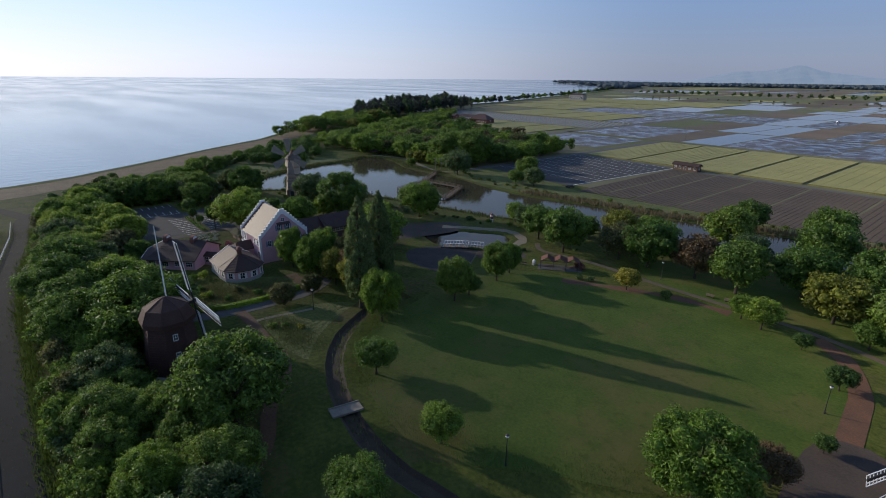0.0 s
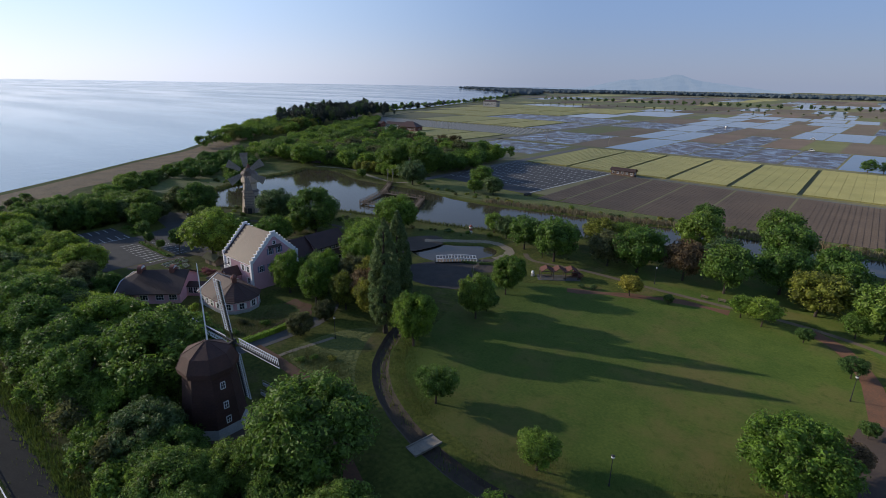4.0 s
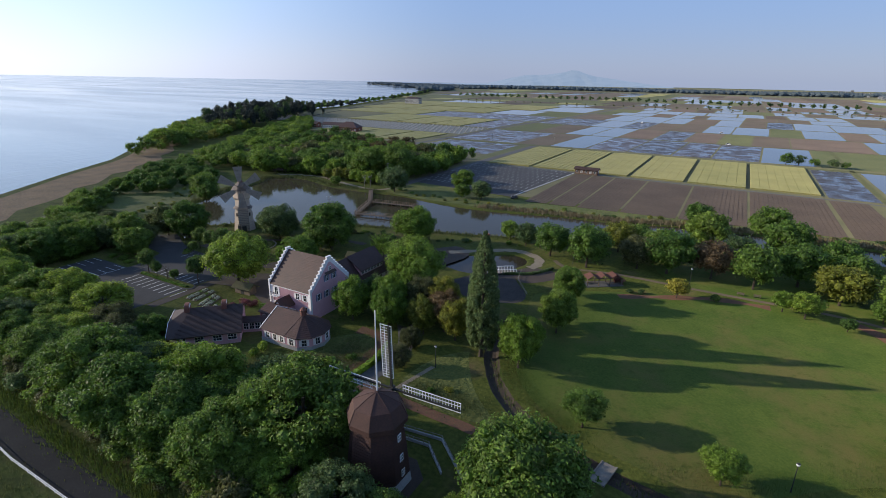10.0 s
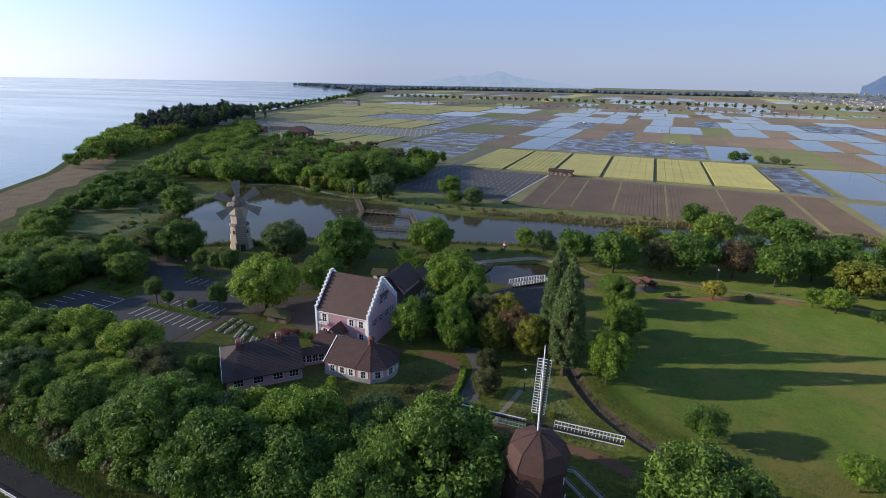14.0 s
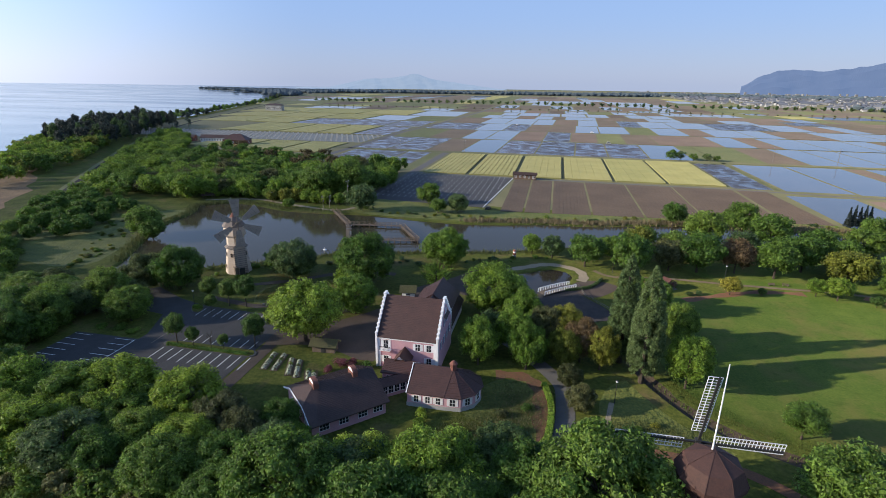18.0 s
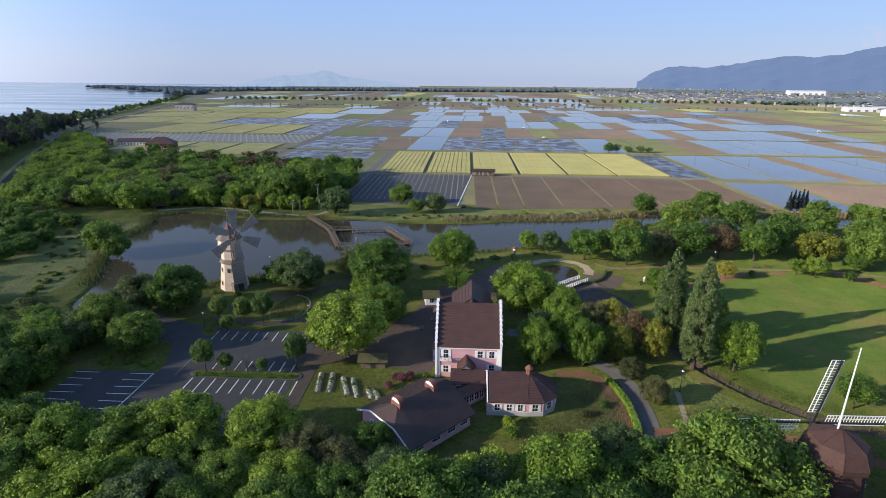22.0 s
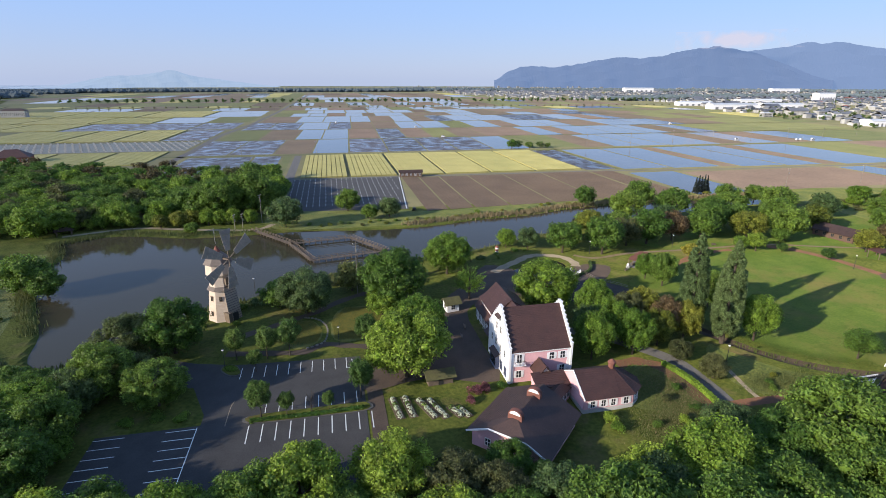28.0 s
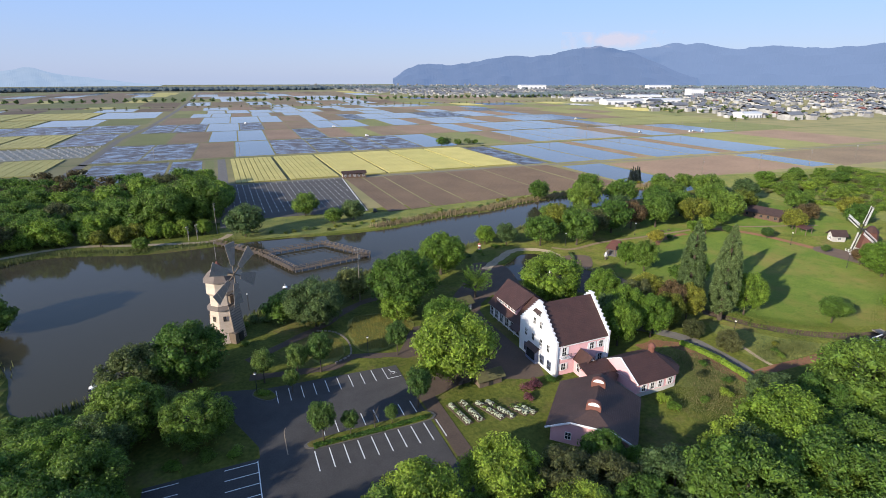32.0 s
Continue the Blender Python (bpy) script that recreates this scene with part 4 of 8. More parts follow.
# entrance porch with its own little gable
part("porch_wall", B(-142.6, -139.8, 45.2, HY0, 0, 3.4), M_PINK, house)
for s in (-1, 1):
    bm = bmesh.new()
    slab(bm, ((-141.2 + s * 1.9, 44.8, 3.2), (-141.2 + s * 1.9, HY0, 3.2), (-141.2, HY0, 5.4), (-141.2, 44.8, 5.4)), 0.14)
    part("porch_roof", bm, M_ROOF, house)
bm = bmesh.new()
vs = [bm.verts.new(p) for p in ((-142.6, 45.2, 3.4), (-139.8, 45.2, 3.4), (-141.2, 45.2, 5.1), (-142.6, 45.4, 3.4), (-139.8, 45.4, 3.4), (-141.2, 45.4, 5.1))]
bm.faces.new(vs[:3])
bm.faces.new(vs[3:][::-1])
for i in range(3):
    bm.faces.new((vs[i], vs[(i + 1) % 3], vs[3 + (i + 1) % 3], vs[3 + i]))
part("porch_gable", bm, M_WHITE, house)
window(house, facing("w", -142.62, 46.8, 0.9), 1.8, 1.8, 3)

link = thing("link_building", pose(0, 0, 0), "low pink link building with brown roof", "house")
part("wall", B(-144.0, -137.4, 42.0, 45.2, 0, 3.0), M_PINK, link, "pink rendered wall")
bm = bmesh.new()
slab(bm, ((-144.3, 41.6, 3.0), (-137.4, 41.6, 3.0), (-137.4, 45.3, 4.2), (-144.3, 45.3, 4.2)), 0.18)
made = part("roof", bm, M_ROOF, link)
roof_ribs(made, (-144.3, 41.6, 3.0), (-137.4, 41.6, 3.0), (-137.4, 45.3, 4.2), (-144.3, 45.3, 4.2), 9)
for x in (-142.6, -141.0, -139.4):
    window(link, facing("s", x, 41.98, 0.9), 0.9, 1.4, 1)

wing = thing("rounded_wing", pose(0, 0, 0), "pink wing with a many-sided end and hipped brown roof", "house")
WC = Vector((-129.0, 41.3))
RING = [(-137.2, WC.y - 5.0), (WC.x - 1.0, WC.y - 5.0)] + [(WC.x + 5.2 * math.cos(radians(a)), WC.y + 5.2 * math.sin(radians(a))) for a in (-67, -34, 0, 34, 67)] + [(WC.x - 1.0, WC.y + 5.0), (-137.2, WC.y + 5.0)]
part("wall", prism(bmesh.new(), RING, 0, 3.1), M_PINK, wing, "pink rendered wall")
part("plinth", prism(bmesh.new(), [(WC.x + (x - WC.x) * 1.015, WC.y + (y - WC.y) * 1.015) for x, y in RING], 0, 0.8), M_CONCRETE, wing, "pale stone plinth")
tip = Vector((WC.x - 0.3, WC.y, 6.2))
EV = [(WC.x + (x - WC.x) * (1.09 if x > -136 else 1), WC.y + (y - WC.y) * 1.09, 3.05) for x, y in RING]
ridge_w = Vector((-137.2, WC.y, 6.2))
made = part("roof", slab(bmesh.new(), (EV[0], EV[1], tip, ridge_w), 0.2), M_ROOF, wing, "brown tiled roof slope")
roof_ribs(made, EV[0], EV[1], tip, ridge_w, 14)
part("roof", slab(bmesh.new(), (EV[-2], EV[-1], ridge_w, tip), 0.2), M_ROOF, wing, "brown tiled roof slope")
for p, q in zip(EV[1:-2], EV[2:-1]):
    facet = part("roof", slab(bmesh.new(), (p, q, tip), 0.2), M_ROOF, wing, "brown tiled roof facet")
    part("hip_tile", beam(bmesh.new(), p, tip, 0.14, 0.1), M_ROOF, facet)
    for i in range(1, 12):
        a, b = Vector(p).lerp(tip, i / 12.5), Vector(q).lerp(tip, i / 12.5)
        part("tile_course", beam(bmesh.new(), a + Vector((0, 0, 0.03)), b + Vector((0, 0, 0.03)), 0.07, 0.05), M_ROOF, facet)
part("eaves_band", prism(bmesh.new(), [(WC.x + (x - WC.x) * (1.03 if x > -136 else 1), WC.y + (y - WC.y) * 1.03) for x, y in RING], 2.72, 2.98), M_WHITE, wing)
bm = bmesh.new()
prism(bm, ngon(8, 0.62, tip.x, tip.y), 5.6, 7.0)
prism(bm, ngon(8, 0.8, tip.x, tip.y), 7.0, 7.2)
prism(bm, ngon(8, 0.8, tip.x, tip.y), 7.2, 7.8, ngon(8, 0.2, tip.x, tip.y))
part("roof_turret", bm, M_BRICK, wing, "red-brown ventilation turret")
bm = bmesh.new()
for s in (-1, 1):
    slab(bm, ((-137.36, WC.y + s * 5.5, 3.12), (-137.18, WC.y + s * 5.5, 3.12), (-137.18, WC.y, 6.36), (-137.36, WC.y, 6.36)), 0.16)
part("parapet", bm, M_WHITE, wing, "white parapet edge of the wing")
bm = bmesh.new()
vs = [bm.verts.new(p) for p in ((-137.25, WC.y - 5, 3.0), (-137.25, WC.y + 5, 3.0), (-137.25, WC.y, 6.2))]
bm.faces.new(vs)
part("gable_wall", bm, M_PINK, wing)
for x in (-135.4, -133.2, -131.2):
    window(wing, facing("s", x, WC.y - 5.02, 1.1), 0.85, 1.35, 1, M_WHITE)
for p, q in zip(RING[1:-2], RING[2:-1]):
    c = (Vector(p) + Vector(q)) / 2
    d = Vector(q) - Vector(p)
    out = Vector((d.y, -d.x)).normalized()
    if d.length > 1.5:
        window(wing, Matrix.Translation((c.x + out.x * 0.02, c.y + out.y * 0.02, 1.05)) @ Matrix.Rotation(math.atan2(d.y, d.x), 4, "Z"), 1.0, 1.4, 1, M_WHITE)

passage = thing("glazed_passage", pose(-141.5, 40.0, 0, 0, 0, 40), "low glazed pink passage with a brown roof between cottage and wing", "house")
part("wall", B(-3.9, 3.9, -1.4, 1.4, 0, 2.6), M_PINK, passage, "pink rendered wall")
for s in (-1, 1):
    a, b, c, d = (-4.0, s * 1.75, 2.5), (4.0, s * 1.75, 2.5), (4.0, 0, 3.3), (-4.0, 0, 3.3)
    roof_ribs(part("roof", slab(bmesh.new(), (a, b, c, d), 0.12), M_ROOFDARK, passage, "brown tiled roof slope"), a, b, c, d, 5)
for i in range(6):
    window(passage, facing("s", -3.1 + 1.24 * i, -1.42, 0.8), 0.95, 1.45, 1)

# half-hipped cottage, turned by an eighth
cottage = thing("cottage", pose(-150.0, 32.8, 0, 0, 0, 45), "low pink cottage with grey-brown ribbed roof", "house")
HL = 7.0
part("wall", B(-HL, HL, -HL + 0.4, HL - 0.4, 0, 3.0), M_PINK, cottage, "pink rendered wall")
top, eave, over = 6.3, 2.8, 7.5
hipx = -4.0
bm = bmesh.new()
hw, hz = 3.4, eave + (top - eave) * (1 - 3.4 / over)
slab(bm, ((-over, -over, eave), (over, -over, eave), (over, 0, top), (hipx, 0, top), (-over, -hw, hz)), 0.2)
made = part("roof", bm, M_ROOFDARK, cottage, "dark ribbed roof slope")
roof_ribs(made, (-over + 1.2, -over, eave), (over, -over, eave), (over, 0, top), (hipx + 0.6, 0, top), 24, 0.07, 0.05)
bm = bmesh.new()
slab(bm, ((over, over, eave), (-over, over, eave), (-over, hw, hz), (hipx, 0, top), (over, 0, top)), 0.2)
made = part("roof", bm, M_ROOFDARK, cottage, "grey-brown ribbed roof slope")
roof_ribs(made, (-over + 1.2, over, eave), (over, over, eave), (over, 0, top), (hipx + 0.6, 0, top), 20, 0.09, 0.04)
bm = bmesh.new()
slab(bm, ((-over, hw, hz), (-over, -hw, hz), (hipx, 0, top)), 0.2)
part("roof_hip", bm, M_ROOFDARK, cottage)
for x in (-HL, HL - 0.2):
    bm = bmesh.new()
    prof = ((-HL + 0.4, 3.0), (HL - 0.4, 3.0), (3.2, hz - 0.2), (-3.2, hz - 0.2)) if x < 0 else ((-HL + 0.4, 3.0), (HL - 0.4, 3.0), (0.1, top - 0.3), (-0.1, top - 0.3))
    lo = [bm.verts.new((x, y, z)) for y, z in prof]
    hi = [bm.verts.new((x + 0.2, y, z)) for y, z in prof]
    bm.faces.new(lo)
    bm.faces.new(hi[::-1])
    for i in range(4):
        bm.faces.new((lo[i], lo[(i + 1) % 4], hi[(i + 1) % 4], hi[i]))
    part("gable_wall", bm, M_PINK, cottage)
bm = bmesh.new()
for s in (-1, 1):
    beam(bm, (-over - 0.05, s * over, eave - 0.1), (-over - 0.05, s * hw, hz - 0.1), 0.1, 0.32)
beam(bm, (-over - 0.05, -hw, hz - 0.1), (-over - 0.05, hw, hz - 0.1), 0.1, 0.32)
part("bargeboard", bm, M_WHITE, cottage, "white bargeboard")
for cx, cy in ((-4.0, 0.1), (3.6, 0.1)):
    ch = part("chimney", B(cx - 0.5, cx + 0.5, cy - 1.25, cy + 1.25, 4.4, 6.75), M_BRICK, cottage, "brick chimney with an arched white head")
    arc = [(cy + 1.2 * math.cos(radians(a)), 6.75 + 0.8 * math.sin(radians(a))) for a in range(0, 181, 20)]
    bm = bmesh.new()
    lo, hi = ([bm.verts.new((x, y, z)) for y, z in arc] for x in (cx - 0.45, cx + 0.45))
    bm.faces.new(lo)
    bm.faces.new(hi[::-1])
    for i in range(len(arc)):
        j = (i + 1) % len(arc)
        bm.faces.new((lo[i], lo[j], hi[j], hi[i]))
    part("chimney_head", bm, M_BRICK, ch)
    bm = bmesh.new()
    for x in (cx - 0.47, cx + 0.47):
        face = [bm.verts.new((x + e, cy + (y - cy) * 0.8, 6.78 + (z - 6.75) * 0.8)) for e in (-0.03, 0.03) for y, z in arc]
        k = len(arc)
        bm.faces.new(face[:k])
        bm.faces.new(face[k:][::-1])
        for i in range(k):
            bm.faces.new((face[i], face[(i + 1) % k], face[k + (i + 1) % k], face[k + i]))
    part("chimney_arch", bm, M_WHITE, ch, "white arched chimney face")
for x in (-4.8, -1.2, 2.4, 5.4):
    window(cottage, facing("s", x, -HL + 0.38, 1.0), 1.7, 1.2, 2, None)
for y in (-3.4, 0.2, 3.6):
    window(cottage, facing("w", -HL - 0.02, y, 1.0), 0.9, 1.3, 1)
window(cottage, facing("n", 0, HL - 0.38, 1.0), 1.6, 1.2, 2)
window(cottage, facing("n", 4, HL - 0.38, 1.0), 1.6, 1.2, 2)

annex = thing("annex", pose(0, 0, 0), "two-storey annex with dark tiled roof behind the manor", "house")
AX0, AX1, AY0, AY1 = -145.3, -134.7, 62.7, 81.2
am, TOP = -140.0, 9.0
part("wall", B(AX0, AX1, AY0, AY1, 0, 3.0), M_WHITE, annex, "white ground floor wall")
for s in (-1, 1):
    xe, xd = am + s * 5.8, am + s * 4.4
    a, b, c, d = (xe, AY0, 2.95), (xe, AY1 + 0.4, 2.95), (am, AY1 + 0.4, TOP), (am, AY0 - 1.7, TOP)
    made = part("roof", slab(bmesh.new(), (a, b, c, d), 0.2), M_ROOF, annex, "dark brown tiled roof slope")
    roof_ribs(made, a, b, c, d, 22, 0.08, 0.04)
    # long shed dormer with a row of windows
    bm = bmesh.new()
    prof = ((xd, 3.9), (xd, 6.1), (am + s * 0.4, 8.6), (am + s * 0.4, 3.9))
    lo, hi = ([bm.verts.new((x, y, z)) for x, z in prof] for y in (69.6, 79.4))
    bm.faces.new(lo)
    bm.faces.new(hi[::-1])
    for i in range(4):
        bm.faces.new((lo[i], lo[(i + 1) % 4], hi[(i + 1) % 4], hi[i]))
    dormer = part("dormer", bm, M_PINK, annex, "pink shed dormer")
    a, b, c, d = (am + s * 5.0, 69.1, 5.9), (am + s * 5.0, 79.9, 5.9), (am, 79.9, TOP + 0.12), (am, 69.1, TOP + 0.12)
    roof_ribs(part("dormer_roof", slab(bmesh.new(), (a, b, c, d), 0.16), M_ROOF, annex, "brown dormer roof"), a, b, c, d, 14, 0.08, 0.04)
    for i in range(7):
        window(dormer, facing("w" if s < 0 else "e", xd + s * 0.02, 70.4 + 1.37 * i, 4.75), 1.0, 1.05, 1)
bm = bmesh.new()
lo, hi = ([bm.verts.new((x, y, z)) for x, z in ((AX0, 3.0), (AX1, 3.0), (am, 8.75))] for y in (AY1 - 0.2, AY1))
bm.faces.new(lo)
bm.faces.new(hi[::-1])
for i in range(3):
    bm.faces.new((lo[i], lo[(i + 1) % 3], hi[(i + 1) % 3], hi[i]))
part("gable", bm, M_PINK, annex, "pink gable")
part("canopy", slab(bmesh.new(), ((AX0 - 2.0, 64.6, 2.7), (AX0 - 2.0, 68.0, 2.7), (AX0 - 0.3, 68.0, 3.4), (AX0 - 0.3, 64.6, 3.4)), 0.12), M_ROOF, annex, "small brown canopy over the door")
for y in (64.4, 67.0, 69.6, 72.2, 74.8, 77.4, 80.0):
    window(annex, facing("w", AX0 - 0.02, y, 0.4), 1.9, 2.1, 2, None, M_WHITE)
    part("veranda_post", B(AX0 - 0.45, AX0 - 0.32, y - 1.37, y - 1.23, 0, 2.85), M_WHITE, annex)
    window(annex, facing("e", AX1 + 0.02, y, 1.0), 1.0, 1.5, 1)
for x in (-143, -140, -137):
    window(annex, facing("n", x, AY1 + 0.02, 0.8), 1.4, 1.6, 1)


# ---- dark windmill ----
def lattice_sail(parent, m, length, w1, w2):
    """One sail: a stock with lattice on both sides, along local z."""
    bm = bmesh.new()
    bx(bm, -0.15, 0.15, -0.13, 0.13, 0, length, m)
    sail = part("sail", bm, M_DARKMETAL, parent, "dark sail stock")
    for s, w in ((-1, w1), (1, w2)):
        bm = bmesh.new()
        z0 = 1.9
        for x in ((w,) if w < 0.9 else (w * 0.52, w)):
            bx(bm, min(s * x, s * (x + 0.07)), max(s * x, s * (x + 0.07)), -0.05, 0.05, z0, length, m)
        n = int((length - z0) / 0.44)
        for i in range(n + 1):
            z = z0 + (length - z0 - 0.06) * i / n
            a, b = sorted((s * 0.1, s * (w + 0.07)))
            bx(bm, a, b, -0.035, 0.035, z, z + 0.065, m)
        part("lattice", bm, M_WHITE, sail, "white lattice of the sail")
    return sail


mill = thing("dark_windmill", pose(-90.6, 15.8, 0), "dark brown eight-sided windmill with white lattice sails", "windmill")
T8 = math.pi / 8
part("base", prism(bmesh.new(), ngon(8, 4.9, turn=T8), 0, 1.6, ngon(8, 4.7, turn=T8)), M_CONCRETE, mill, "pale stone base")
bm = prism(bmesh.new(), ngon(8, 4.7, turn=T8), 1.6, 10.4, ngon(8, 3.7, turn=T8))
for i in range(1, 20):
    z = 1.6 + 8.8 * i / 20
    r = 4.7 - i / 20 + 0.03
    ring_ = [Vector((x, y, z)) for x, y in ngon(8, r, turn=T8)]
    for a, b in zip(ring_, ring_[1:] + ring_[:1]):
        beam(bm, a, b, 0.05, 0.04)
part("body", bm, M_MILLDARK, mill, "tapered shingled body")
CAP = [(4.35, 10.1), (4.45, 10.9), (3.5, 12.9), (1.3, 14.0), (0.25, 14.4)]
for i, ((r0, z0), (r1, z1)) in enumerate(zip(CAP, CAP[1:])):
    bm = prism(bmesh.new(), ngon(8, r0, turn=T8), z0, z1, ngon(8, r1, turn=T8))
    part("cap", bm, M_MILLDARK, mill, "brown shingled cap tier")
bm = bmesh.new()
for a in range(8):
    c, s = math.cos(T8 + a * math.pi / 4), math.sin(T8 + a * math.pi / 4)
    for (r0, z0), (r1, z1) in zip(CAP[1:], CAP[2:]):
        beam(bm, (c * r0, s * r0, z0), (c * r1, s * r1, z1), 0.1, 0.08)
part("cap_ribs", bm, M_MILLDARK, mill)
part("windshaft", beam(bmesh.new(), (-0.4, 1.5, 11.8), (-0.65, 4.7, 12.22), 0.5, 0.5), M_DARKMETAL, mill)
hub = Matrix.Translation((-0.64, 4.55, 12.2)) @ Matrix.Rotation(radians(4.6), 4, "Z") @ Matrix.Rotation(radians(7.6), 4, "X") @ Matrix.Rotation(radians(180), 4, "Z")
for k in range(4):
    lattice_sail(mill, hub @ Matrix.Rotation(radians(90 * k - 2.6), 4, "Y"), 11.1, 0.38, 1.3)
part("hub", beam(bmesh.new(), (-0.62, 4.25, 12.16), (-0.66, 4.95, 12.26), 0.8, 0.8), M_DARKMETAL, mill)
bm = prism(bmesh.new(), ngon(8, 0.13, -0.2, 0.4), 13.9, 26.6, ngon(8, 0.07, -0.2, 0.4))
part("flagpole", bm, M_WHITE, mill, "tall white pole on the cap")
for a in (0, 4):
    ang = a * math.pi / 4
    for z, r in ((2.2, 4.32), (4.6, 4.05), (7.8, 3.72)):
        window(mill, Matrix.Translation((math.cos(ang) * r, math.sin(ang) * r, z)) @ Matrix.Rotation(ang + math.pi / 2, 4, "Z"), 0.6, 1.0, 1)
# railed deck round the mill
for line in ([(-94.4, 26.4), (-86.4, 27.3), (-79.8, 21.5)], [(-92.1, 24.6), (-87.5, 25), (-82.8, 20.7)]):
    fence_m = thing("ramp_wall", pose(0, 0, 0), "low pale ramp wall with rail beside the mill", "wall")
    for (a, b), (c, d) in zip(line, line[1:]):
        part("wall", beam(bmesh.new(), (a, b, 0.25), (c, d, 0.25), 0.22, 0.5), M_CONCRETE, fence_m)
        part("rail", beam(bmesh.new(), (a, b, 1.0), (c, d, 1.0), 0.07, 0.07), M_WOODGREY, fence_m)
        for i in range(5):
            x, y = a + (c - a) * i / 5, b + (d - b) * i / 5
            part("post", B(x - 0.05, x + 0.05, y - 0.05, y + 0.05, 0.4, 1.02), M_WOODGREY, fence_m)
flat("mill_terrace", [(x * 0.7 - 89.6, y * 0.7 + 16.4) for x, y in ngon(8, 7.8, turn=T8)], 0.035, M_PLAZA, "paved terrace at the mill's foot", "plaza")

# ---- pale windmill by the pond ----
M_SAILBOARD = mat("grey_sail_board", (0.3, 0.25, 0.21), (0.2, 0.165, 0.14), 0.7, 0.8, 0.01, 4)
pale = thing("pale_windmill", pose(-209.8, 94.0, 0, 0, 0, -42), "pale boarded windmill with six wooden sails by the pond", "windmill")
bm = prism(bmesh.new(), ngon(8, 4.0, turn=T8), 0, 8.4, ngon(8, 2.95, turn=T8))
for i in range(1, 22):
    z = 8.4 * i / 22
    r = 4.0 - 1.05 * i / 22 + 0.02
    rg = [Vector((x, y, z)) for x, y in ngon(8, r, turn=T8)]
    for a, b in zip(rg, rg[1:] + rg[:1]):
        beam(bm, a, b, 0.04, 0.05)
part("body", bm, M_MILLBEIGE, pale, "pale weatherboarded tower")
part("skirt_roof", prism(bmesh.new(), ngon(8, 3.6, turn=T8), 8.3, 9.2, ngon(8, 2.7, turn=T8)), M_MILLROOF, pale, "brown skirt roof")
part("upper_body", prism(bmesh.new(), ngon(8, 2.75, turn=T8), 9.0, 12.0, ngon(8, 2.65, turn=T8)), M_MILLBEIGE, pale)
bm = prism(bmesh.new(), ngon(8, 2.65, turn=T8), 11.6, 12.4, ngon(8, 3.3, turn=T8))
prism(bm, ngon(8, 3.3, turn=T8), 12.4, 15.2, ngon(8, 3.1, turn=T8))
part("cap_body", bm, M_MILLBEIGE, pale, "pale boarded cap")
bm = prism(bmesh.new(), ngon(8, 3.65, turn=T8), 15.1, 16.5, ngon(8, 2.6, turn=T8))
prism(bm, ngon(8, 2.6, turn=T8), 16.5, 17.9, ngon(8, 1.0, turn=T8))
part("cap_roof", bm, M_MILLROOF, pale, "grey-brown shingled cap roof")
part("cap_peak", prism(bmesh.new(), ngon(8, 1.0, turn=T8), 17.85, 19.4, ngon(8, 0.1, turn=T8)), M_BRICK, pale, "dark red roof peak")
part("lightning_rod", prism(bmesh.new(), ngon(6, 0.05), 19.8, 24.0), M_STEEL, pale)
part("windshaft", beam(bmesh.new(), (1.5, 0, 16.3), (4.7, 0, 16.8), 0.45, 0.45), M_WOOD, pale)
for k in range(6):
    m = Matrix.Translation((4.5, 0, 16.75)) @ Matrix.Rotation(radians(60 * k + 2), 4, "X")
    bm = bmesh.new()
    bx(bm, -0.1, 0.1, -0.12, 0.12, 0, 7.2, m)
    sail = part("sail", bm, M_WOOD, pale, "wooden sail arm")
    n = 4
    for i in range(n):
        z0, z1 = 2.2 + 5.4 * i / n, 2.2 + 5.4 * (i + 1) / n - 0.06
        w0, w1 = 0.7 + 0.9 * i / n, 0.7 + 0.9 * (i + 1) / n
        vs = [m @ Vector(p) for p in ((0.12, -w0, z0), (0.12, w0, z0), (0.12, w1, z1), (0.12, -w1, z1))]
        part("sail_board", slab(bmesh.new(), vs, 0.08), M_SAILBOARD, sail)
for a in range(8):
    ang = a * math.pi / 4
    for z, r in ((5.6, 3.1), (1.6, 3.52)):
        if z < 3 and a % 2:
            continue
        window(pale, Matrix.Translation((math.cos(ang) * r, math.sin(ang) * r, z)) @ Matrix.Rotation(ang + math.pi / 2, 4, "Z"), 0.55, 1.1, 1, None, M_WOOD)
bm = bmesh.new()
bx(bm, 2.5, 4.6, -2.2, -1.2, 0.0, 2.6)
part("porch", bm, M_WOOD, pale, "dark wooden porch")
part("cap_window", B(2.3, 3.2, -0.8, 0.8, 9.6, 11.4), M_WOOD, pale, "dark window under the sails")
front = part("front_panel", slab(bmesh.new(), ((3.25, -1.7, 9.0), (3.25, 1.7, 9.0), (4.3, 1.9, 0.2), (4.3, -1.9, 0.2)), 0.1), M_MILLFRONT, pale, "brown boarded front of the tower")
for i in range(13):
    z = 0.5 + 8.2 * i / 13
    x = 4.3 - 1.05 * (z - 0.2) / 8.8
    part("board", beam(bmesh.new(), (x + 0.04, -1.85, z), (x + 0.04, 1.85, z), 0.08, 0.12), M_MILLROOF, front)
part("door", B(4.2, 4.45, -0.75, 0.75, 0, 2.2), M_DARKMETAL, pale, "dark doorway")

# ---- trees ----
SHAPES = {}


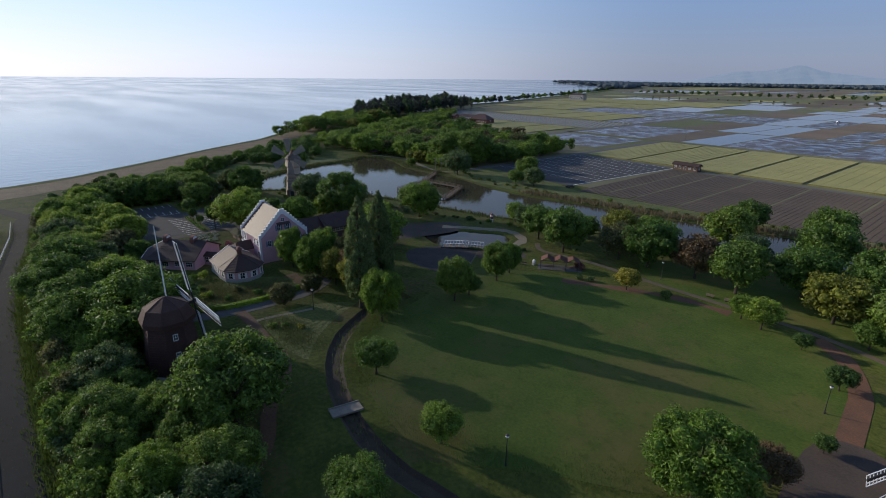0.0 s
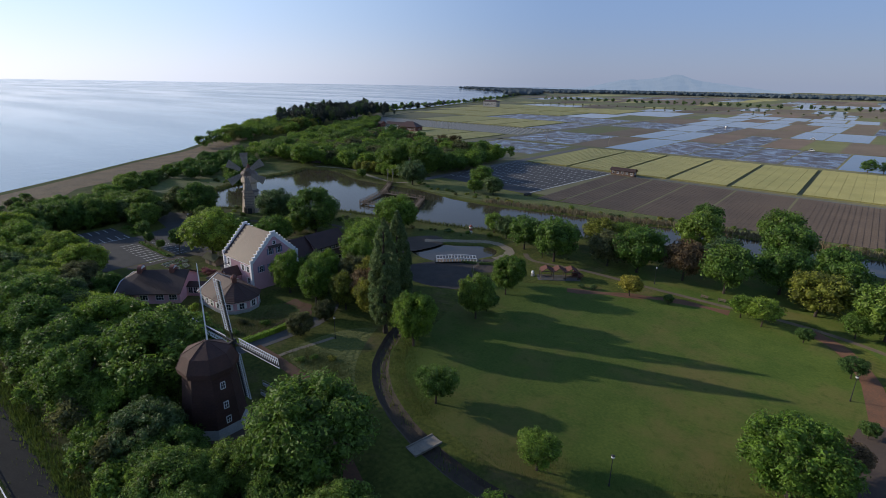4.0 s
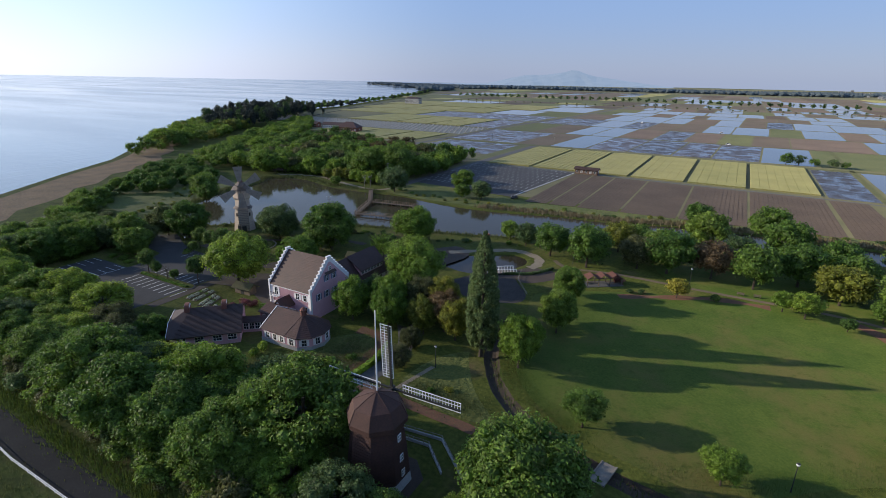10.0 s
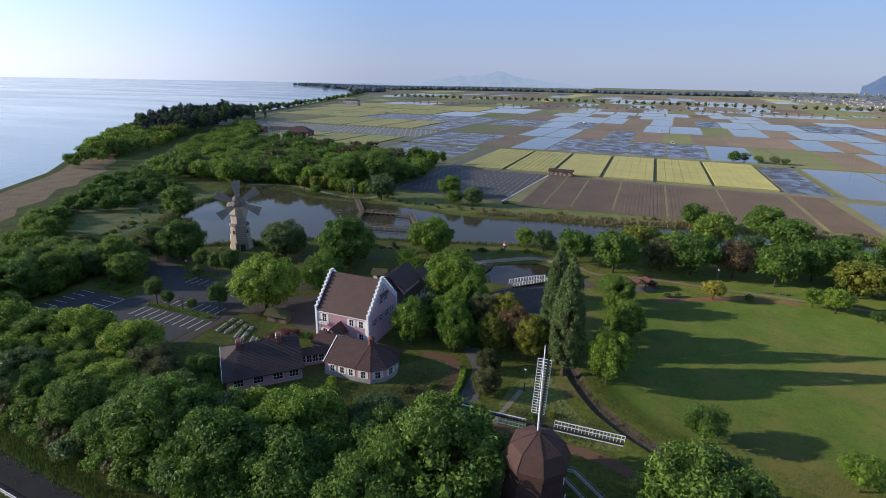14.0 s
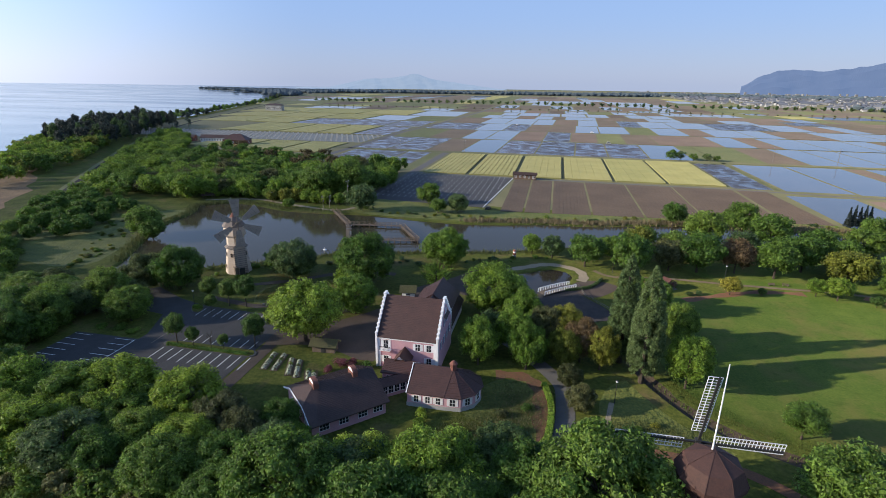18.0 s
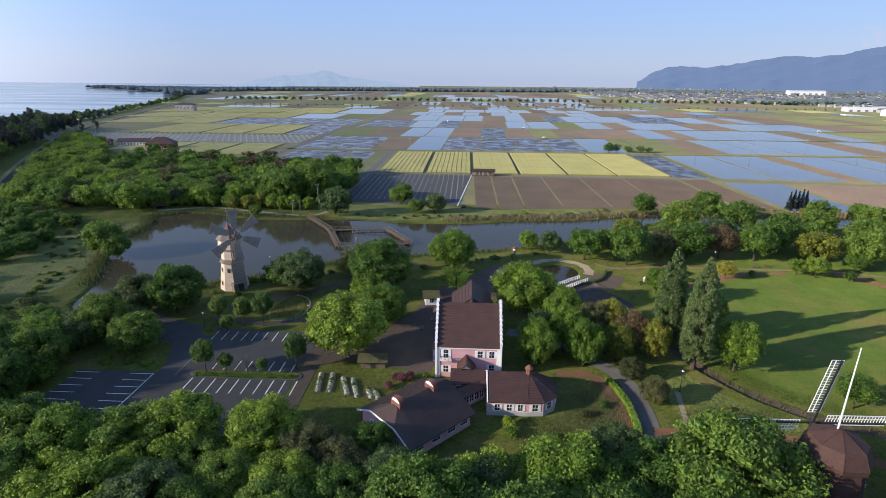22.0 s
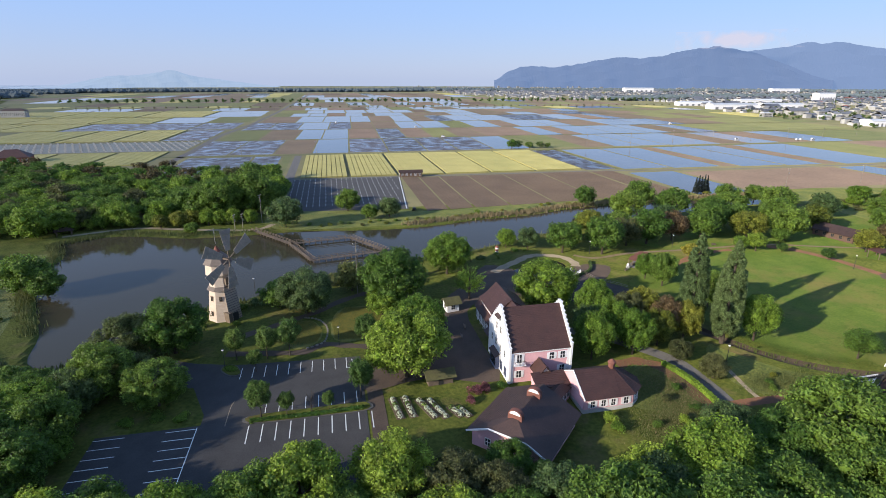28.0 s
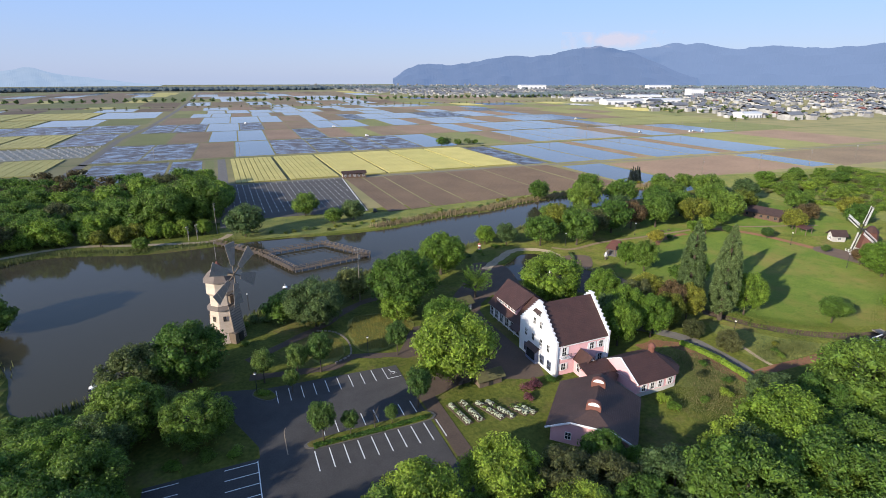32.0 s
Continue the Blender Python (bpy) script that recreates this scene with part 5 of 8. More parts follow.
def crown_mesh(name, seed, lumps, leaves, size, shape="round"):
    """A crown of unit radius: leaf sprays over a cluster of lumps, with a darker lumpy heart. The trunk's foot is the origin."""
    rg = np.random.RandomState(seed)
    cs, rs = [], []
    for i in range(lumps):
        while True:
            p = rg.uniform(-1, 1, 3)
            if np.linalg.norm(p) < 1:
                break
        if shape == "round":
            r = rg.uniform(0.2, 0.37) * (40 / max(lumps, 40)) ** 0.42
            c = p / max(np.linalg.norm(p), 0.3) * (1 - r) * rg.uniform(0.75, 1.08) * np.array([1, 1, 0.85])
            c[2] += 1.0
        elif shape == "column":
            t = (i + rg.uniform(0, 1)) / lumps
            w = float(np.interp(t, [0, 0.12, 0.3, 0.55, 0.8, 1.0], [0.7, 0.95, 1.0, 0.9, 0.6, 0.1]))
            r = rg.uniform(0.15, 0.27) * (w * 0.7 + 0.25)
            a = rg.uniform(0, 6.28)
            c = np.array([math.cos(a) * (w - r), math.sin(a) * (w - r), 0.55 + t * 5.5])
        elif shape == "pine":
            t = (i + 0.5) / lumps
            r = rg.uniform(0.22, 0.4)
            a = rg.uniform(0, 6.28)
            w = (0.75 * (1 - 0.6 * t)) * rg.uniform(0.5, 1)
            c = np.array([math.cos(a) * w, math.sin(a) * w, 1.0 + t * 1.9])
        elif shape == "cone":
            t = rg.uniform(0, 1) ** 1.3
            w = 0.95 * (1 - t) + 0.05
            r = 0.2 * (1 - t) + 0.12
            a = rg.uniform(0, 6.28)
            c = np.array([math.cos(a) * max(w - r, 0), math.sin(a) * max(w - r, 0), 0.4 + t * 4.0])
        else:
            r = rg.uniform(0.3, 0.5)
            a, d = rg.uniform(0, 6.28), rg.uniform(0, 0.65)
            c = np.array([math.cos(a) * d, math.sin(a) * d, 0.3 + rg.uniform(0, 0.35)])
        cs.append(c)
        rs.append(r)
    cs, rs = np.array(cs), np.array(rs)
    if shape == "round":
        k = 1.1 / np.quantile(np.hypot(cs[:, 0], cs[:, 1]) + rs, 0.85)
        cs[:, :2] *= k
        rs *= k
    V, F = [], []
    # heart
    phi = (1 + 5 ** 0.5) / 2
    ico = np.array([(-1, phi, 0), (1, phi, 0), (-1, -phi, 0), (1, -phi, 0), (0, -1, phi), (0, 1, phi), (0, -1, -phi), (0, 1, -phi), (phi, 0, -1), (phi, 0, 1), (-phi, 0, -1), (-phi, 0, 1)]) / math.sqrt(1 + phi * phi)
    icf = [(0, 11, 5), (0, 5, 1), (0, 1, 7), (0, 7, 10), (0, 10, 11), (1, 5, 9), (5, 11, 4), (11, 10, 2), (10, 7, 6), (7, 1, 8), (3, 9, 4), (3, 4, 2), (3, 2, 6), (3, 6, 8), (3, 8, 9), (4, 9, 5), (2, 4, 11), (6, 2, 10), (8, 6, 7), (9, 8, 1)]
    hp, hf = ico, icf
    if leaves > 3000:
        hp, hf, mid = ico.tolist(), [], {}
        for tri in icf:
            m3 = []
            for a, b in zip(tri, tri[1:] + tri[:1]):
                key = (min(a, b), max(a, b))
                if key not in mid:
                    q = ico[a] + ico[b]
                    mid[key] = len(hp)
                    hp.append((q / np.linalg.norm(q)).tolist())
                m3.append(mid[key])
            hf += [(tri[0], m3[0], m3[2]), (tri[1], m3[1], m3[0]), (tri[2], m3[2], m3[1]), tuple(m3)]
        hp = np.array(hp)
    for c, r in zip(cs, rs):
        k = len(V)
        V += (c + hp * r * 0.56 * rg.uniform(0.8, 1.15, (len(hp), 1))).tolist()
        F += [(a + k, b + k, d + k) for a, b, d in hf]
    # sprays of leaves
    w = rs ** 2
    pick = rg.choice(lumps, leaves, p=w / w.sum())
    d = rg.normal(size=(leaves, 3))
    d /= np.linalg.norm(d, axis=1)[:, None]
    d[:, 2] = np.where(rg.uniform(size=leaves) < 0.6, np.abs(d[:, 2]), d[:, 2])
    pos = cs[pick] + d * (rs[pick] * rg.uniform(0.72, 1.22, leaves))[:, None]
    dist = np.linalg.norm(pos[:, None, :] - cs[None], axis=2) / rs[None]
    keep = (dist.min(1) > 0.66)
    pos, d, n = pos[keep], d[keep], int(keep.sum())
    nrm = d * 0.8 + rg.normal(size=(n, 3)) * 0.7 + np.array([0, 0, 0.3])
    nrm /= np.linalg.norm(nrm, axis=1)[:, None]
    u = np.cross(nrm, rg.normal(size=(n, 3)))
    u /= np.linalg.norm(u, axis=1)[:, None]
    v = np.cross(nrm, u)
    s = size * rg.uniform(0.6, 1.35, (n, 1))
    a, b = pos - u * s, pos + u * s
    p, q = pos - v * s * 0.55 + nrm * s * 0.25, pos + v * s * 0.55 + nrm * s * 0.18
    k = len(V)
    V += np.stack([a, p, b, q], 1).reshape(-1, 3).tolist()
    F += [(k + 4 * i, k + 4 * i + 1, k + 4 * i + 2, k + 4 * i + 3) for i in range(n)]
    me = bpy.data.meshes.new(name)
    me.from_pydata(V, [], F)
    me.materials.append(LEAVES["A"])
    SHAPES[me.name] = (np.array(V), F)
    return me


def trunk_mesh(name, seed, h, r, limbs, spread):
    rg = random.Random(seed)
    bm = bmesh.new()
    prism(bm, ngon(7, r * 1.35), -0.05, h * 0.12, ngon(7, r))
    prism(bm, ngon(7, r), h * 0.12, h, ngon(7, r * 0.45, rg.uniform(-0.05, 0.05), 0))
    for i in range(limbs):
        a = i * 6.28 / max(limbs, 1) + rg.uniform(-0.4, 0.4)
        z = h * rg.uniform(0.45, 0.8)
        beam(bm, (0, 0, z), (math.cos(a) * spread, math.sin(a) * spread, z + spread * rg.uniform(0.6, 1.1)), r * 0.6)
    me = bpy.data.meshes.new(name)
    bmesh.ops.recalc_face_normals(bm, faces=bm.faces[:])
    bm.to_mesh(me)
    bm.free()
    me.materials.append(M_BARK)
    return me


NEAR_CROWN = [crown_mesh("crown", 10 + i, 120, 16000, 0.037) for i in range(5)]
MID_CROWN = [crown_mesh("crown", 30 + i, 64, 4600, 0.06) for i in range(4)]
FAR_CROWN = [crown_mesh("crown", 50 + i, 18, 900, 0.1) for i in range(3)]
TINY_CROWN = [crown_mesh("crown", 60 + i, 6, 90, 0.28) for i in range(2)]
OPEN_CROWN = [crown_mesh("crown", 100 + i, 44, 9000, 0.042) for i in range(3)]
POPLAR_CROWN = [crown_mesh("crown", 70 + i, 320, 30000, 0.046, "column") for i in range(2)]
PINE_CROWN = [crown_mesh("crown", 80 + i, 14, 700, 0.11, "pine") for i in range(3)]
CONE_CROWN = [crown_mesh("crown", 85, 90, 5200, 0.075, "cone")]
BUSH_CROWN = [crown_mesh("crown", 90 + i, 9, 1100, 0.085, "bush") for i in range(3)]
TRUNK = trunk_mesh("trunk", 1, 1.15, 0.055, 5, 0.42)
TRUNK_TALL = trunk_mesh("trunk", 2, 2.0, 0.06, 4, 0.3)
TRUNK_POPLAR = trunk_mesh("trunk", 3, 5.5, 0.13, 0, 0)
random.seed(11)


def tree(x, y, r, kind="A", sets=None, squash=1.0, name="tree", trunk=None, words="", group="", z=0.0, cat="tree", lift=0.0):
    """A tree of crown radius r standing at x, y."""
    t = thing(name, pose(x, y, z, 0, 0, random.uniform(0, 360)), words or LEAF_WORDS[kind] + " broad-leaved tree in the park", cat, group)
    t.scale = (r, r, r * squash)
    if trunk is not False:
        new("trunk", trunk or TRUNK).parent = t
    c = new("crown", random.choice(sets or MID_CROWN))
    c.parent = t
    c.location.z = lift
    c.material_slots[0].link = "OBJECT"
    c.material_slots[0].material = LEAVES[kind]
    return t


def bush(x, y, r, kind="A", squash=0.9, words="", z=0.0):
    return tree(x, y, r, kind, BUSH_CROWN, squash, "bush", False, words or LEAF_WORDS[kind] + " rounded shrub in the park", "", z, "shrub")


# single trees of the park round the house and the car park
PARK = [(-167.5, 55.5, 7.9, "L"), (-161.8, 72.4, 5.6, "L"), (-126.1, 81.6, 7.6, "L"), (-165.7, 92, 8.2, "A"), (-169.5, 86, 4.0, "L"), (-146.2, 112.8, 7.0, "L"),
        (-176.5, 104.7, 4.6, "W"), (-189.1, 91.4, 6.6, "D"), (-196.2, 97, 4.6, "A"), (-217.3, 75.9, 6.8, "A"), (-226.3, 73.8, 5.8, "W"), (-215.0, 55, 5.2, "A"), (-226.1, 59.9, 5.9, "A")]
for x, y, r, k in PARK:
    tree(x, y, r, k, NEAR_CROWN if r > 5 else MID_CROWN, random.uniform(0.92, 1.08))
SMALL = [(-196.7, 69.1, 2.7), (-191.9, 69.6, 3.1), (-203.3, 69.9, 2.6), (-195.6, 47.2, 2.7), (-191.0, 46.8, 1.8), (-177.3, 49.9, 2.9), (-183.4, 47, 1.4), (-174.8, 70.0, 2.9), (-198.5, 64, 1.8)]
for x, y, r in SMALL:
    tree(x, y, r * 0.82, "S", MID_CROWN, 1.35, lift=0.75, trunk=TRUNK_TALL, words="young slender tree by the car park")
# a spiky light-green tree by the booth
rgs = np.random.RandomState(77)
spiky = thing("spiky_tree", pose(-144.3, 92.0, 0), "light green tree with spiky upswept branches", "tree")
part("trunk", prism(bmesh.new(), ngon(7, 0.35), -0.05, 6.5, ngon(7, 0.14)), M_BARK, spiky)
V, F = [], []
for i in range(70):
    a, up = rgs.uniform(0, 6.28), rgs.uniform(0.25, 1.1)
    d = np.array((math.cos(a), math.sin(a), up))
    d /= np.linalg.norm(d)
    o = np.array((0, 0, rgs.uniform(2.2, 6.0)))
    n_ = rgs.uniform(3.6, 5.2)
    for j in range(60):
        t_ = rgs.uniform(0.15, 1.0)
        c = o + d * n_ * t_ + rgs.normal(size=3) * 0.12
        u = d * 0.8 + rgs.normal(size=3) * 0.55
        u /= np.linalg.norm(u)
        v = np.cross(u, rgs.normal(size=3))
        v /= np.linalg.norm(v)
        k = len(V)
        l_ = rgs.uniform(0.3, 0.55)
        V += [tuple(c), tuple(c + u * l_ * 0.5 + v * 0.09), tuple(c + u * l_), tuple(c + u * l_ * 0.5 - v * 0.09)]
        F.append((k, k + 1, k + 2, k + 3))
mesh_obj("crown", V, F, LEAVES["L"], spiky)
bare = thing("bare_tree", pose(-186.6, 47.0, 0), "leafless young tree on the parking island", "tree")
bm = prism(bmesh.new(), ngon(6, 0.12), 0, 2.0, ngon(6, 0.08))
for i in range(14):
    a, z = i * 2.4, 1.6 + 0.16 * i
    beam(bm, (0, 0, z - 0.6), (math.cos(a) * 0.8, math.sin(a) * 0.8, z + 0.9), 0.05)
part("branches", bm, M_BARK, bare)
MIDDLE = [(-126.3, 54.2, 4.0, "L"), (-116.0, 54.5, 3.9, "L"), (-117.7, 70.6, 4.3, "L"), (-104.6, 60.4, 3.8, "O"), (-100.5, 58.1, 3.6, "Y"), (-84.0, 54.5, 4.3, "L"), (-108.1, 57.0, 3.4, "Y"), (-107.9, 65.3, 4.0, "Y"),
          (-82.0, 73.3, 3.9, "A"), (-86.2, 96.4, 3.0, "L"), (-84.6, 89.9, 3.7, "A"), (-119.5, 60, 4.2, "L"), (-112.2, 64, 4.0, "B"), (-124, 61, 3.6, "D")]
for x, y, r, k in MIDDLE:
    tree(x, y, r, k, NEAR_CROWN, 1.35, words=LEAF_WORDS[k] + " upright tree beside the pink house", lift=0.18)
for x, y, r, k in [(-105.1, 42.0, 2.6, "B"), (-107.0, 50.0, 2.4, "B"), (-156.2, 23.4, 3.3, "A"), (-151.5, 20.2, 2.3, "L"), (-113.5, 58, 2.6, "D")]:
    tree(x, y, r, k, NEAR_CROWN, 1.1, words=LEAF_WORDS[k] + " small rounded tree near the house")
for x, y, r, s in ((-92.5, 54.8, 3.5, 1.2), (-96.0, 62.3, 3.4, 1.22)):
    tree(x, y, r, "C", POPLAR_CROWN, s, "poplar", TRUNK_POPLAR, "tall columnar poplar beside the lawn", "poplars")
FRONT = [(-187.5, 22.5, 6.2, "L"), (-193.5, 19.5, 5.8, "A"), (-174.3, 23.6, 5.4, "L"), (-165.5, 20.5, 4.4, "B"), (-159.7, 17.4, 4.0, "B"), (-147.4, 13.0, 4.3, "L"), (-138.2, 13.5, 5.2, "L"), (-127.0, 14, 6.6, "L"), (-113.2, 16.2, 5.6, "A"), (-146.6, 6.5, 7.0, "A"), (-133.3, 4, 7.2, "A"),
         (-103.9, 14.5, 8.6, "A"), (-69.5, 18.7, 7.8, "A"), (-118.0, 22.1, 4.6, "D"), (-123, 5, 6.4, "A"), (-110, 4.5, 6.2, "A")]
for x, y, r, k in FRONT:
    tree(x, y, r, k, NEAR_CROWN, random.uniform(0.92, 1.05), words=LEAF_WORDS[k] + " leafy tree in the southern wood")
LAWNSIDE = [(-67.6, 42.3, 3.8, "A"), (-46.6, 39.5, 3.3, "L"), (-18.7, 57.1, 6.2, "L"), (-13.3, 66.5, 3.1, "O"), (-43.4, 24.0, 4.0, "L"), (-60.1, 110.2, 3.0, "G"), (-35.5, 115.1, 2.9, "L"), (-30.8, 113, 3.6, "L"), (-22.0, 127.7, 6.2, "Y"),
            (-22.5, 109.9, 1.9, "S"), (-13.9, 99.2, 2.4, "S"), (-14.1, 119.8, 3.2, "A"), (-10.8, 79.2, 1.6, "S"), (-51, 112, 1.3, "S"), (-82.3, 78.2, 3.0, "A")]
for x, y, r, k in LAWNSIDE:
    tree(x, y, r * (0.92 if r < 5 else 1.0), k, (NEAR_CROWN if r > 5 else OPEN_CROWN) if y < 70 else MID_CROWN, 0.92, words=LEAF_WORDS[k] + " tree at the edge of the lawn", lift=0.34 if r < 5 else 0.1)
CANAL = [(-118.9, 135, 3.4, "L"), (-111.6, 131.7, 3.8, "D"), (-100.7, 125.6, 5.8, "A"), (-87.6, 121.1, 6.4, "A"), (-82.2, 141.9, 5.0, "Y"), (-73.7, 128.5, 5.4, "B"), (-65.0, 128.8, 7.0, "A"), (-53, 130.8, 5.4, "O"), (-42.0, 128.6, 6.0, "A"),
         (-30.8, 137.4, 6.4, "A"), (-9.0, 122.6, 6.6, "A"), (-37.1, 180.0, 6.6, "A"), (-61.2, 187.8, 5.0, "A"), (10.8, 178.6, 5.5, "A"), (18.0, 155.5, 7.0, "A"), (-56.5, 158.2, 6.8, "A"), (-33, 160.3, 7.0, "A"), (-20.5, 151.5, 5.7, "A"), (-17.8, 138.5, 5.3, "A"), (2, 140, 6, "A"), (14, 132, 5.5, "Y")]
for x, y, r, k in CANAL:
    tree(x, y, r, k, MID_CROWN, random.uniform(0.95, 1.1), words=LEAF_WORDS[k] + " tree on the canal side", lift=0.15)
for x, y, r, k in [(-70, 142, 5.4, "A"), (-47, 146, 5.6, "D"), (-78, 152, 4.4, "A"), (-92, 138, 4.2, "A"), (-2, 160, 6, "A"), (28, 166, 6, "A"), (38, 150, 6, "D"), (30, 182, 5, "A"), (44, 128, 5, "A"), (52, 108, 5, "Y"), (40, 98, 5, "A"), (26, 110, 4.4, "O"), (8, 104, 4.6, "Y")]:
    tree(x, y, r, k, MID_CROWN, 1.0, words=LEAF_WORDS[k] + " tree in the far park")
for x, y, r, k in [(-268, 121, 6.4, "A"), (-261, 117, 4.4, "A"), (-200.6, 180, 6.8, "D"), (-229.9, 200, 10, "A"), (-217.1, 206, 11, "A"), (-174.0, 204, 5.6, "A"), (-156.0, 188.6, 4.8, "D"), (-165, 186, 3.8, "A"), (-236.4, 177, 2.6, "A")]:
    tree(x, y, r, k, MID_CROWN if r < 8 else NEAR_CROWN, 1.0, words=LEAF_WORDS[k] + " tree on the pond's bank")
for i in range(13):
    x = -284 + i * 5.6 + random.uniform(-1.2, 1.2)
    tree(x, 189 + random.uniform(-2, 2), random.uniform(2.4, 3.4), random.choice("LLAY"), MID_CROWN, 1.15, words="small fresh-green tree on the pond's far bank")
for i in range(5):
    tree(14 + 2.4 * i, 206 + 0.8 * i, 1.9, "P", CONE_CROWN, 1.1 + 0.1 * (i % 2), "conifer", False, "dark pointed conifer at the field's edge", "row of conifers")


def mass(name, spots, sets, kinds, label, seed, category="woodland"):
    """Many crowns joined into one wood. spots: x, y, radius, height factor, kind."""
    rg = np.random.RandomState(seed)
    V, F, S = [], [], []
    base = 0
    for x, y, r, q, k in spots:
        v, f = SHAPES[sets[rg.randint(len(sets))].name]
        a = rg.uniform(0, 6.28)
        c, s = math.cos(a), math.sin(a)
        V.append(np.stack([x + r * (c * v[:, 0] - s * v[:, 1]), y + r * (s * v[:, 0] + c * v[:, 1]), r * q * v[:, 2]], 1))
        F += [tuple(i + base for i in p) for p in f]
        S += [kinds.index(k)] * len(f)
        base += len(v)
    me = bpy.data.meshes.new(name)
    me.from_pydata(np.concatenate(V).tolist(), [], F)
    for k in kinds:
        me.materials.append(LEAVES[k])
    me.polygons.foreach_set("material_index", S)
    return tagged(new(name, me), label, category, "", "stuff")


def wood(poly, gap, rr, kinds, sets, words, seed, avoid=(), squash=(0.9, 1.1), name="tree", trunk=None, group="", joined=""):
    """Trees scattered over a region, no nearer to each other than gap."""
    rg = random.Random(seed)
    xs, ys = [p[0] for p in poly], [p[1] for p in poly]
    put, spots = [], []
    for _ in range(int((max(xs) - min(xs)) * (max(ys) - min(ys)) / gap ** 2 * 9)):
        x, y = rg.uniform(min(xs), max(xs)), rg.uniform(min(ys), max(ys))
        if not inside(x, y, poly) or any((x - a) ** 2 + (y - b) ** 2 < gap * gap for a, b in put):
            continue
        if any(abs(x - a) < c and abs(y - b) < d for a, b, c, d in avoid):
            continue
        put.append((x, y))
        k = rg.choice(kinds)
        if joined:
            spots.append((x, y, rg.uniform(*rr), rg.uniform(*squash), k))
        else:
            tree(x, y, rg.uniform(*rr), k, sets, rg.uniform(*squash), name, trunk, LEAF_WORDS[k] + words, group)
    if joined:
        mass(name, spots, sets, sorted(set(kinds)), joined, seed)


wood([(-214, 6.5), (-170, 4.5), (-95, 2.5), (-78, 2.5), (-80, 9), (-97, 9), (-118, 17), (-140, 12), (-165, 14), (-185, 18), (-205, 22), (-234, 21), (-230, 10)], 6.2, (4.0, 5.8), "AAADAAL", NEAR_CROWN, " tree of the dense southern wood", 21, squash=(0.85, 1.05))
wood([(-80, 2), (-48, 2), (-50, 12), (-60, 17), (-77, 12)], 5.6, (3.4, 5.2), "DAALA", NEAR_CROWN, " tree of the dense southern wood", 22)
wood([(-215, 5), (-171, 0.5), (-140, -1.2), (-60, -1.2), (-60, 12), (-96, 12), (-120, 20), (-165, 18), (-205, 26), (-236, 22), (-234, 9)], 3.0, (1.6, 2.6), "DAAB", BUSH_CROWN, "", 32, name="undergrowth", squash=(0.8, 1.2), joined="dense green undergrowth below the southern wood")
wood([(-206, 5), (-171, 0.8), (-140, -1), (-60, -1), (-48, 4), (-78, 6.5), (-140, 6.5), (-175, 8), (-208, 11), (-232, 12)], 3.1, (2.0, 3.0), "AADAB", FAR_CROWN, "", 61, name="thicket", squash=(0.8, 1.25), joined="low dense thicket along the farm road")
wood([(-242, 22), (-226, 24), (-227, 52), (-238, 57), (-264, 62), (-297, 92), (-322, 114), (-300, 84), (-262, 44)], 6.6, (2.8, 4.4), "AALLAA", MID_CROWN, " tree behind the lakeside road", 23)
wood([(-242, 22), (-226, 24), (-227, 52), (-238, 58), (-264, 64), (-297, 95), (-326, 118), (-300, 82), (-262, 42)], 4.0, (1.6, 2.6), "DAAB", BUSH_CROWN, "", 33, name="undergrowth", joined="dense undergrowth behind the lakeside road")
wood([(-324, 118), (-300, 100), (-292, 110), (-300, 150), (-330, 165), (-352, 160)], 7.0, (2.8, 4.4), "AAAL", MID_CROWN, "", 24, name="lakeside_wood", joined="green trees behind the lakeside road")
wood([(-296, 178), (-280, 188), (-262, 196), (-236, 194), (-212, 202), (-207, 240), (-216, 290), (-280, 250), (-330, 290), (-360, 250), (-345, 190)], 7.6, (4.6, 6.8), "AALLAB", MID_CROWN, "", 25, name="pond_wood", joined="dense green wood beyond the pond", squash=(0.8, 1.15))
wood([(-222, 292), (-208, 290), (-280, 318), (-345, 335), (-390, 360), (-395, 300), (-340, 295), (-285, 256)], 9.5, (3.6, 5.6), "AAAOL", FAR_CROWN, "", 26, name="pond_wood", joined="looser trees at the far edge of the wood")
wood([(-338, 165), (-326, 172), (-342, 200), (-364, 260), (-394, 300), (-452, 390), (-535, 475), (-522, 434), (-440, 303), (-378, 209), (-343, 158)], 6.5, (3.2, 5.0), "AALLA", FAR_CROWN, "", 27, name="lakeside_wood", joined="dense trees along the lakeside road")
wood([(-412, 172), (-430, 200), (-455, 215), (-520, 280), (-575, 345), (-560, 400), (-500, 345), (-440, 250)], 8.5, (4.6, 7.0), "AALLY", FAR_CROWN, "", 28, name="shore_wood", joined="green trees on the lake shore")
wood([(-500, 300), (-575, 350), (-625, 450), (-660, 560), (-600, 560), (-560, 470), (-505, 380)], 8.0, (4.4, 6.4), "PPPD", PINE_CROWN, "", 29, name="pine_grove", squash=(0.9, 1.25), joined="dark pine grove on the shore")
for x, y, r in ((-552, 500, 3.4), (-545, 512, 3.8), (-590, 540, 4.0)):
    tree(x, y, r, "P", PINE_CROWN, 1.7, "pine", TRUNK_TALL, "tall lone dark pine above the shore grove")
